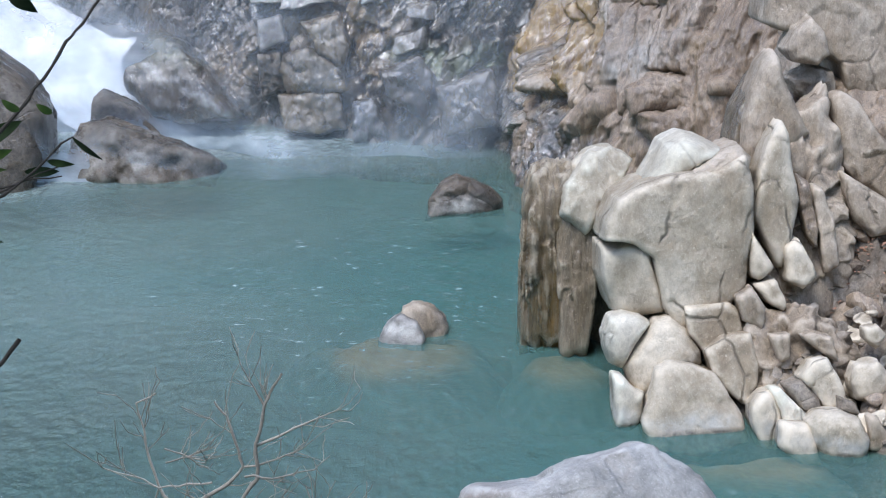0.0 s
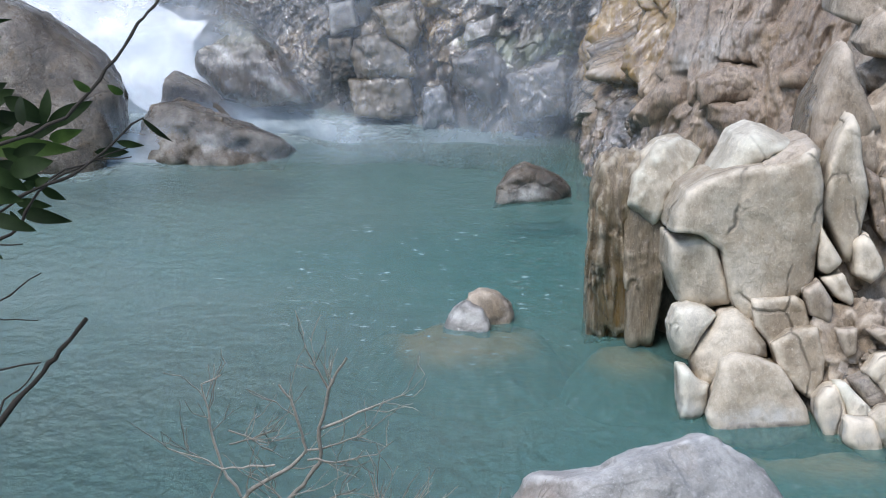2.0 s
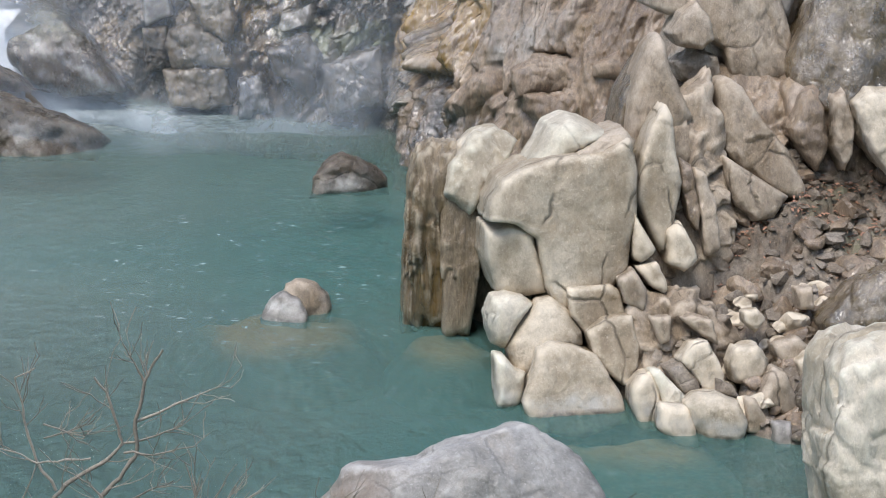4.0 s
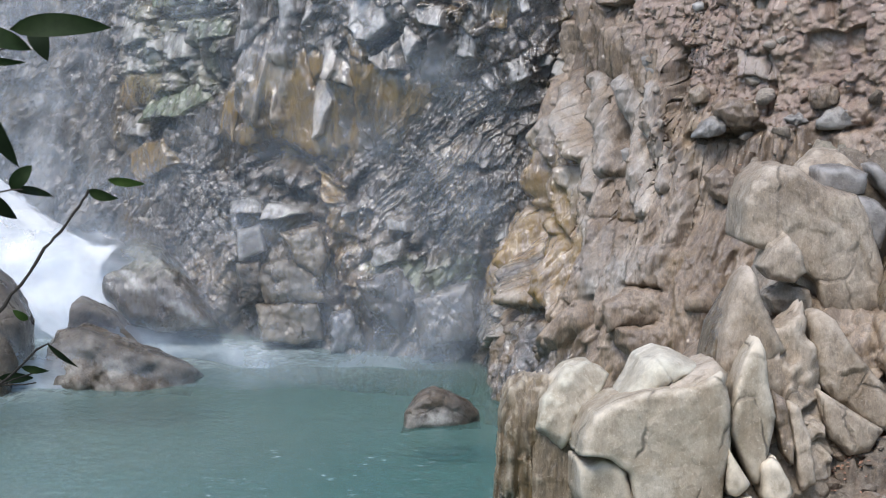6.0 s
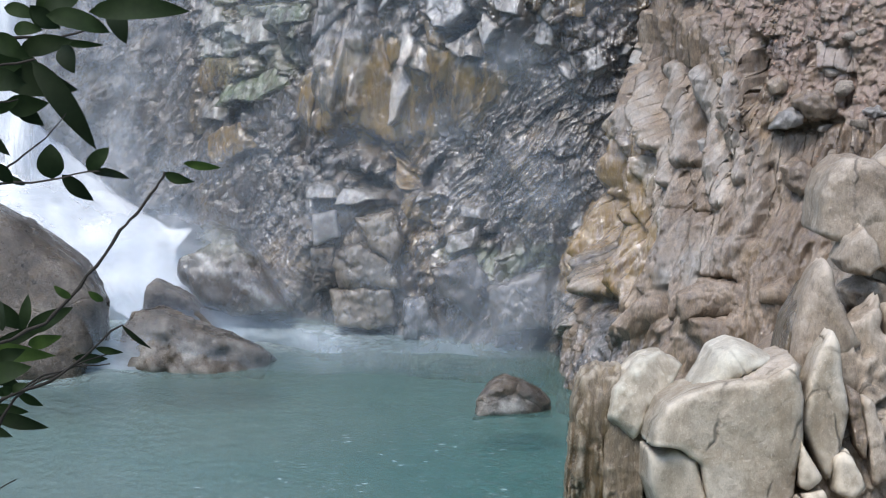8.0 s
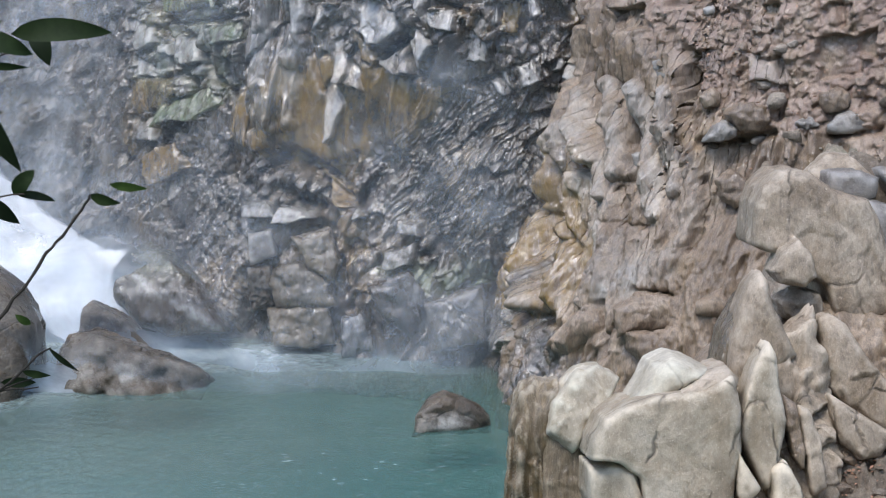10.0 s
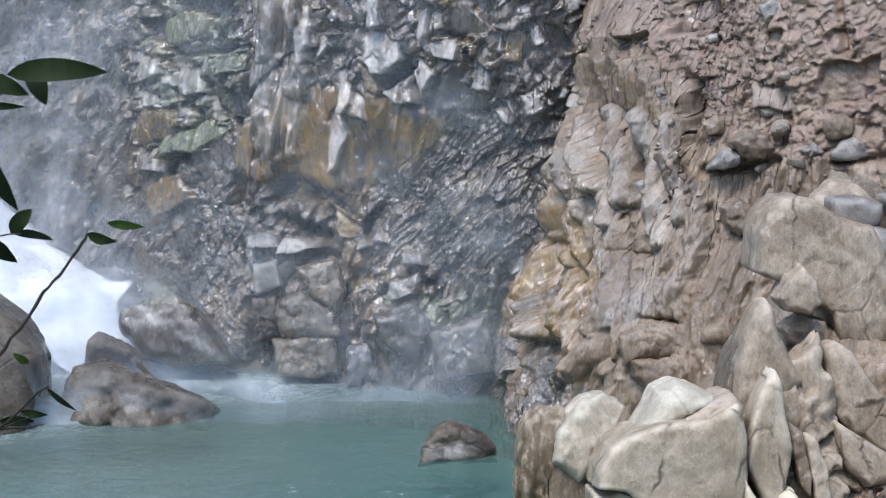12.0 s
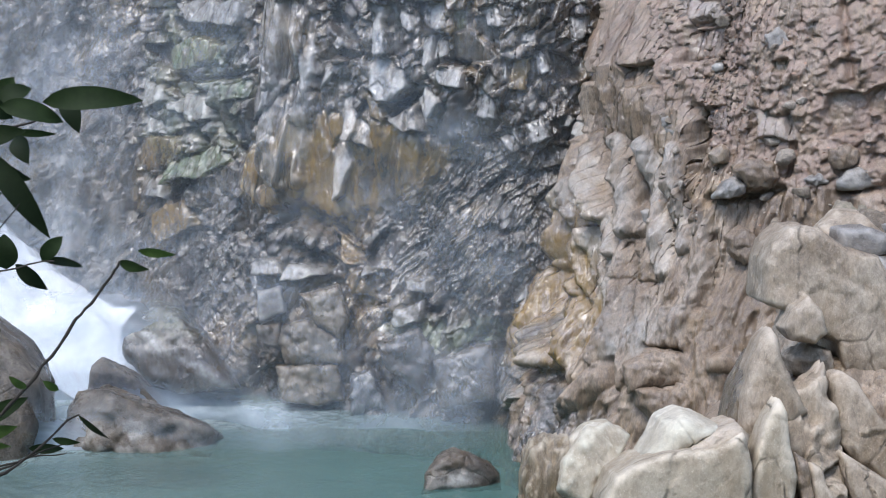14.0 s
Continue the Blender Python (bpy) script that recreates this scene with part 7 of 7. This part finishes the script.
leaf(shrub, (-0.734, 3.434, 9.078), (-0.665, 3.454, 9.091), 0.036, M_LEAF)
leaf(shrub, (-0.836, 3.475, 9.016), (-0.798, 3.497, 8.964), 0.029, M_LEAF)
leaf(shrub, (-0.703, 3.368, 9.072), (-0.645, 3.358, 9.069), 0.035, M_LEAF)
leaf(shrub, (-0.676, 3.560, 9.164), (-0.633, 3.583, 9.128), 0.034, M_LEAF)
leaf(shrub, (-0.702, 3.480, 9.015), (-0.632, 3.464, 9.027), 0.035, M_LEAF)
leaf(shrub, (-0.785, 3.348, 9.111), (-0.748, 3.350, 9.067), 0.028, M_LEAF)
leaf(shrub, (-0.719, 3.376, 9.076), (-0.685, 3.395, 9.091), 0.023, M_LEAF)
leaf(shrub, (-0.808, 3.635, 9.130), (-0.754, 3.616, 9.093), 0.029, M_LEAF)
leaf(shrub, (-0.645, 3.411, 9.170), (-0.610, 3.430, 9.144), 0.027, M_LEAF)
leaf(shrub, (-0.655, 3.557, 9.152), (-0.601, 3.575, 9.176), 0.034, M_LEAF)
leaf(shrub, (-0.678, 3.438, 9.137), (-0.630, 3.416, 9.143), 0.023, M_LEAF)
leaf(shrub, (-0.747, 3.417, 9.119), (-0.695, 3.434, 9.118), 0.027, M_LEAF)
leaf(shrub, (-0.807, 3.408, 9.187), (-0.762, 3.399, 9.184), 0.022, M_LEAF)
leaf(shrub, (-0.675, 3.467, 9.103), (-0.592, 3.462, 9.124), 0.033, M_LEAF)
leaf(shrub, (-0.837, 3.464, 9.171), (-0.790, 3.489, 9.139), 0.027, M_LEAF)
leaf(shrub, (-0.750, 3.362, 9.028), (-0.696, 3.333, 9.037), 0.020, M_LEAF)
leaf(shrub, (-0.787, 3.677, 8.660), (-0.719, 3.700, 8.613), 0.032, M_LEAF)
leaf(shrub, (-0.833, 3.695, 8.636), (-0.770, 3.691, 8.673), 0.033, M_LEAF)
leaf(shrub, (-0.827, 3.680, 8.596), (-0.794, 3.706, 8.615), 0.026, M_LEAF)
leaf(shrub, (-0.765, 3.389, 8.674), (-0.734, 3.404, 8.659), 0.018, M_LEAF)
leaf(shrub, (-0.802, 3.635, 8.611), (-0.762, 3.644, 8.626), 0.023, M_LEAF)
leaf(shrub, (-0.844, 3.508, 8.645), (-0.799, 3.495, 8.637), 0.019, M_LEAF)
leaf(shrub, (-0.770, 3.436, 8.716), (-0.725, 3.420, 8.744), 0.022, M_LEAF)
leaf(shrub, (-0.703, 3.327, 8.651), (-0.652, 3.333, 8.669), 0.023, M_LEAF)
leaf(shrub, (-0.818, 3.415, 8.657), (-0.763, 3.433, 8.689), 0.027, M_LEAF)
leaf(shrub, (-0.747, 3.318, 8.635), (-0.687, 3.342, 8.595), 0.026, M_LEAF)
leaf(shrub, (-0.856, 3.577, 8.648), (-0.796, 3.603, 8.651), 0.026, M_LEAF)
leaf(shrub, (-0.777, 3.659, 8.554), (-0.728, 3.683, 8.517), 0.025, M_LEAF)
leaf(shrub, (-0.769, 3.531, 8.660), (-0.717, 3.502, 8.676), 0.030, M_LEAF)
leaf(shrub, (-0.761, 3.598, 8.570), (-0.720, 3.578, 8.569), 0.022, M_LEAF)
leaf(shrub, (-0.739, 3.420, 8.637), (-0.674, 3.430, 8.609), 0.030, M_LEAF)
leaf(shrub, (-0.789, 3.510, 8.655), (-0.742, 3.505, 8.655), 0.023, M_LEAF)
leaf(shrub, (-0.453, 3.676, 8.898), (-0.392, 3.682, 8.893), 0.015, M_FRESH)
leaf(shrub, (-0.600, 3.437, 8.724), (-0.624, 3.422, 8.748), 0.014, M_FRESH)
leaf(shrub, (-0.583, 3.645, 8.672), (-0.608, 3.643, 8.690), 0.014, M_FRESH)
leaf(shrub, (-0.823, 3.613, 8.591), (-0.656, 3.604, 8.597), 0.036, M_FRESH)
leaf(shrub, (-0.772, 3.379, 8.343), (-0.771, 3.381, 8.365), 0.022, M_FRESH)
leaf(shrub, (-0.705, 3.627, 8.600), (-0.645, 3.607, 8.625), 0.023, M_FRESH)


# ---- bare sapling and leafy twigs below the viewer ----
sapling = tagged(new('bare_tree'), 'leafless sapling with pale forked twigs', 'tree')
sapling.location = (0.20, 0, -0.165)
limb(sapling, [(-1.093, 9.146, 3.713), (-1.043, 9.146, 5.131), (-1.047, 9.146, 5.281), (-1.043, 9.146, 5.469), (-1.069, 9.146, 5.563), (-1.044, 9.146, 5.708), (-1.042, 9.146, 5.774), (-0.961, 9.146, 5.860), (-0.886, 9.146, 5.956), (-0.881, 9.146, 6.124), (-0.840, 9.146, 6.290), (-0.814, 9.146, 6.353), (-0.759, 9.146, 6.441)], 0.0174, 0.0050, M_BARE, 6)
limb(sapling, [(-1.264, 9.211, 4.266), (-1.453, 9.211, 5.116), (-1.401, 9.211, 5.415), (-1.369, 9.211, 5.576), (-1.239, 9.211, 5.748), (-1.176, 9.211, 5.814), (-1.027, 9.211, 5.905), (-0.946, 9.211, 5.996), (-0.971, 9.211, 6.100), (-1.010, 9.211, 6.229), (-1.061, 9.211, 6.293)], 0.0136, 0.0045, M_BARE, 6)
limb(sapling, [(-0.882, 9.153, 6.108), (-0.748, 9.153, 6.172), (-0.651, 9.153, 6.218), (-0.525, 9.153, 6.269)], 0.0062, 0.0030, M_BARE, 6)
limb(sapling, [(-0.941, 9.162, 6.010), (-0.800, 9.162, 6.046), (-0.686, 9.162, 6.092)], 0.0055, 0.0025, M_BARE, 6)
limb(sapling, [(-0.905, 8.754, 6.133), (-0.790, 8.754, 6.120), (-0.618, 8.754, 6.157)], 0.0055, 0.0025, M_BARE, 6)
limb(sapling, [(-1.069, 9.064, 5.983), (-1.177, 9.064, 5.976), (-1.297, 9.064, 5.964), (-1.389, 9.064, 6.015), (-1.530, 9.064, 6.059)], 0.0055, 0.0030, M_BARE, 6)
limb(sapling, [(-1.234, 9.181, 5.787), (-1.313, 9.181, 5.931), (-1.354, 9.181, 6.086), (-1.361, 9.181, 6.189), (-1.391, 9.181, 6.304), (-1.306, 9.181, 6.347)], 0.0074, 0.0030, M_BARE, 6)
limb(sapling, [(-1.005, 8.775, 5.658), (-0.850, 8.775, 5.734), (-0.754, 8.775, 5.785), (-0.679, 8.775, 5.815), (-0.610, 8.775, 5.936), (-0.631, 8.775, 6.032)], 0.0087, 0.0030, M_BARE, 6)
limb(sapling, [(-1.015, 8.886, 5.532), (-0.816, 8.886, 5.570), (-0.672, 8.886, 5.608), (-0.604, 8.886, 5.698), (-0.608, 8.886, 5.814), (-0.662, 8.886, 6.031)], 0.0099, 0.0030, M_BARE, 6)
limb(sapling, [(-0.608, 8.884, 5.491), (-0.590, 8.884, 5.530), (-0.588, 8.884, 5.634), (-0.603, 8.884, 5.699)], 0.0074, 0.0074, M_BARE, 6)
limb(sapling, [(-0.606, 9.014, 5.696), (-0.533, 9.014, 5.761), (-0.454, 9.014, 5.869)], 0.0062, 0.0025, M_BARE, 6)
limb(sapling, [(-1.041, 8.961, 5.506), (-1.159, 8.961, 5.538), (-1.272, 8.961, 5.583)], 0.0062, 0.0037, M_BARE, 6)
limb(sapling, [(-1.223, 8.986, 5.222), (-1.074, 8.986, 5.328), (-0.904, 8.986, 5.340), (-0.724, 8.986, 5.272)], 0.0112, 0.0074, M_BARE, 6)
limb(sapling, [(-1.217, 9.138, 5.204), (-1.089, 9.138, 5.338), (-0.843, 9.138, 5.350), (-0.596, 9.138, 5.376), (-0.521, 9.138, 5.408)], 0.0087, 0.0037, M_BARE, 6)
limb(sapling, [(-0.998, 8.751, 5.319), (-0.811, 8.751, 5.404), (-0.643, 8.751, 5.486), (-0.382, 8.751, 5.524), (-0.263, 8.751, 5.613), (-0.145, 8.751, 5.677), (0.008, 8.751, 5.745)], 0.0112, 0.0030, M_BARE, 6)
limb(sapling, [(-0.240, 8.777, 5.602), (-0.192, 8.777, 5.704), (-0.165, 8.777, 5.837)], 0.0062, 0.0025, M_BARE, 6)
limb(sapling, [(-0.124, 8.813, 5.284), (-0.148, 8.813, 5.402), (-0.123, 8.813, 5.507), (-0.075, 8.813, 5.611), (-0.074, 8.813, 5.740), (0.002, 8.813, 5.898)], 0.0074, 0.0025, M_BARE, 6)
limb(sapling, [(-0.197, 8.812, 5.245), (-0.100, 8.812, 5.350), (0.092, 8.812, 5.454), (0.235, 8.812, 5.557), (0.286, 8.812, 5.661), (0.380, 8.812, 5.820)], 0.0074, 0.0025, M_BARE, 6)
limb(sapling, [(-0.618, 8.784, 5.639), (-0.453, 8.784, 5.631), (-0.288, 8.784, 5.625), (-0.188, 8.784, 5.611)], 0.0055, 0.0025, M_BARE, 6)
limb(sapling, [(-0.963, 9.237, 5.691), (-0.838, 9.237, 5.762), (-0.734, 9.237, 5.802)], 0.0050, 0.0025, M_BARE, 6)
limb(sapling, [(-0.842, 9.177, 6.279), (-0.883, 9.177, 6.368), (-0.932, 9.177, 6.456)], 0.0055, 0.0025, M_BARE, 6)
limb(sapling, [(-1.002, 8.793, 5.918), (-1.053, 8.793, 5.981), (-1.143, 8.793, 6.036)], 0.0050, 0.0025, M_BARE, 6)
limb(sapling, [(-1.256, 9.001, 6.166), (-1.163, 9.001, 6.128), (-1.129, 9.001, 6.102)], 0.0040, 0.0025, M_BARE, 6)
limb(sapling, [(-1.246, 8.908, 6.138), (-1.151, 8.908, 6.163), (-1.068, 8.908, 6.200)], 0.0040, 0.0025, M_BARE, 6)
limb(sapling, [(0.093, 8.907, 5.410), (0.189, 8.907, 5.449), (0.334, 8.907, 5.528), (0.502, 8.907, 5.592)], 0.0050, 0.0025, M_BARE, 6)
limb(sapling, [(-0.101, 8.926, 5.297), (0.142, 8.926, 5.362), (0.481, 8.926, 5.394)], 0.0055, 0.0025, M_BARE, 6)
limb(sapling, [(-1.298, 9.073, 5.960), (-1.405, 9.073, 5.714), (-1.461, 9.073, 5.556)], 0.0037, 0.0025, M_BARE, 6)
bramble = tagged(new('leafy_bush'), 'thin arching twigs with small green leaves', 'bush')
limb(bramble, [(0.128, 8.000, 5.538), (0.302, 8.000, 5.706), (0.475, 8.000, 5.801), (0.670, 8.000, 5.883), (0.886, 8.000, 5.941), (1.103, 8.000, 5.963), (1.209, 8.000, 6.022), (1.297, 8.000, 6.085)], 0.0079, 0.0024, M_TWIG, 3)
limb(bramble, [(0.215, 8.000, 5.610), (0.345, 8.000, 5.718), (0.672, 8.000, 5.795), (0.872, 8.000, 5.803)], 0.0060, 0.0024, M_TWIG, 3)
limb(bramble, [(0.475, 8.000, 5.801), (0.561, 8.000, 5.860), (0.690, 8.000, 5.918)], 0.0040, 0.0020, M_TWIG, 3)
limb(bramble, [(0.968, 8.000, 5.750), (1.045, 8.000, 5.761), (1.175, 8.000, 5.792)], 0.0040, 0.0020, M_TWIG, 3)
limb(bramble, [(1.670, 8.000, 5.600), (1.707, 8.000, 5.721), (1.659, 8.000, 5.781), (1.602, 8.000, 5.813)], 0.0060, 0.0024, M_TWIG, 3)
limb(bramble, [(1.708, 8.000, 5.697), (1.772, 8.000, 5.745)], 0.0040, 0.0020, M_TWIG, 3)
leaf(bramble, (1.759, 8.000, 5.769), (1.867, 8.000, 5.763), 0.040, M_FRESH)
leaf(bramble, (-0.177, 8.000, 5.805), (-0.108, 8.000, 5.761), 0.028, M_FRESH)
leaf(bramble, (-0.203, 8.000, 5.810), (-0.134, 8.000, 5.800), 0.024, M_FRESH)
leaf(bramble, (2.032, 8.000, 5.743), (1.973, 8.000, 5.707), 0.040, M_FRESH)
leaf(bramble, (0.490, 8.000, 5.838), (0.505, 7.977, 5.816), 0.020, M_LEAF)
leaf(bramble, (0.512, 8.000, 5.836), (0.547, 7.992, 5.824), 0.021, M_LEAF)
leaf(bramble, (0.524, 8.000, 5.836), (0.540, 7.996, 5.876), 0.019, M_LEAF)
leaf(bramble, (0.474, 8.000, 5.805), (0.425, 7.998, 5.786), 0.018, M_LEAF)
leaf(bramble, (0.481, 8.000, 5.806), (0.524, 7.996, 5.792), 0.023, M_LEAF)
leaf(bramble, (0.551, 8.000, 5.836), (0.596, 7.986, 5.869), 0.020, M_LEAF)
leaf(bramble, (0.583, 8.000, 5.842), (0.551, 8.018, 5.874), 0.021, M_LEAF)
leaf(bramble, (0.689, 8.000, 5.865), (0.729, 7.970, 5.854), 0.017, M_LEAF)
leaf(bramble, (0.695, 8.000, 5.914), (0.729, 8.023, 5.888), 0.017, M_LEAF)
leaf(bramble, (0.566, 8.000, 5.839), (0.611, 8.010, 5.802), 0.023, M_LEAF)
leaf(bramble, (0.727, 8.000, 5.863), (0.739, 8.016, 5.882), 0.020, M_LEAF)
leaf(bramble, (0.685, 8.000, 5.908), (0.681, 7.974, 5.968), 0.018, M_LEAF)
leaf(bramble, (0.793, 8.000, 5.759), (0.794, 7.985, 5.735), 0.021, M_LEAF)
leaf(bramble, (0.826, 8.000, 5.780), (0.794, 7.991, 5.757), 0.019, M_LEAF)
leaf(bramble, (0.708, 8.000, 5.775), (0.757, 8.015, 5.774), 0.017, M_LEAF)
leaf(bramble, (0.815, 8.000, 5.762), (0.791, 7.999, 5.797), 0.021, M_LEAF)
leaf(bramble, (0.850, 8.000, 5.791), (0.902, 8.025, 5.754), 0.020, M_LEAF)
leaf(bramble, (0.772, 8.000, 5.764), (0.788, 7.982, 5.742), 0.021, M_LEAF)
leaf(bramble, (0.544, 8.000, 5.781), (0.519, 7.988, 5.832), 0.021, M_LEAF)
leaf(bramble, (0.567, 8.000, 5.729), (0.528, 7.983, 5.753), 0.016, M_LEAF)
leaf(bramble, (0.580, 8.000, 5.768), (0.602, 7.989, 5.742), 0.022, M_LEAF)
leaf(bramble, (0.508, 8.000, 5.717), (0.455, 7.998, 5.713), 0.022, M_LEAF)
leaf(bramble, (0.655, 8.000, 5.753), (0.600, 8.021, 5.738), 0.019, M_LEAF)
leaf(bramble, (0.637, 8.000, 5.719), (0.595, 7.984, 5.720), 0.022, M_LEAF)
leaf(bramble, (0.743, 8.000, 5.920), (0.766, 7.981, 5.954), 0.018, M_LEAF)
leaf(bramble, (0.657, 8.000, 5.932), (0.694, 7.985, 5.975), 0.023, M_LEAF)
leaf(bramble, (0.679, 8.000, 5.946), (0.671, 7.976, 5.984), 0.022, M_LEAF)
leaf(bramble, (0.675, 8.000, 5.949), (0.624, 7.970, 5.982), 0.019, M_LEAF)
leaf(bramble, (0.701, 8.000, 5.942), (0.717, 8.027, 5.891), 0.019, M_LEAF)
leaf(bramble, (0.719, 8.000, 5.960), (0.709, 7.977, 5.929), 0.023, M_LEAF)
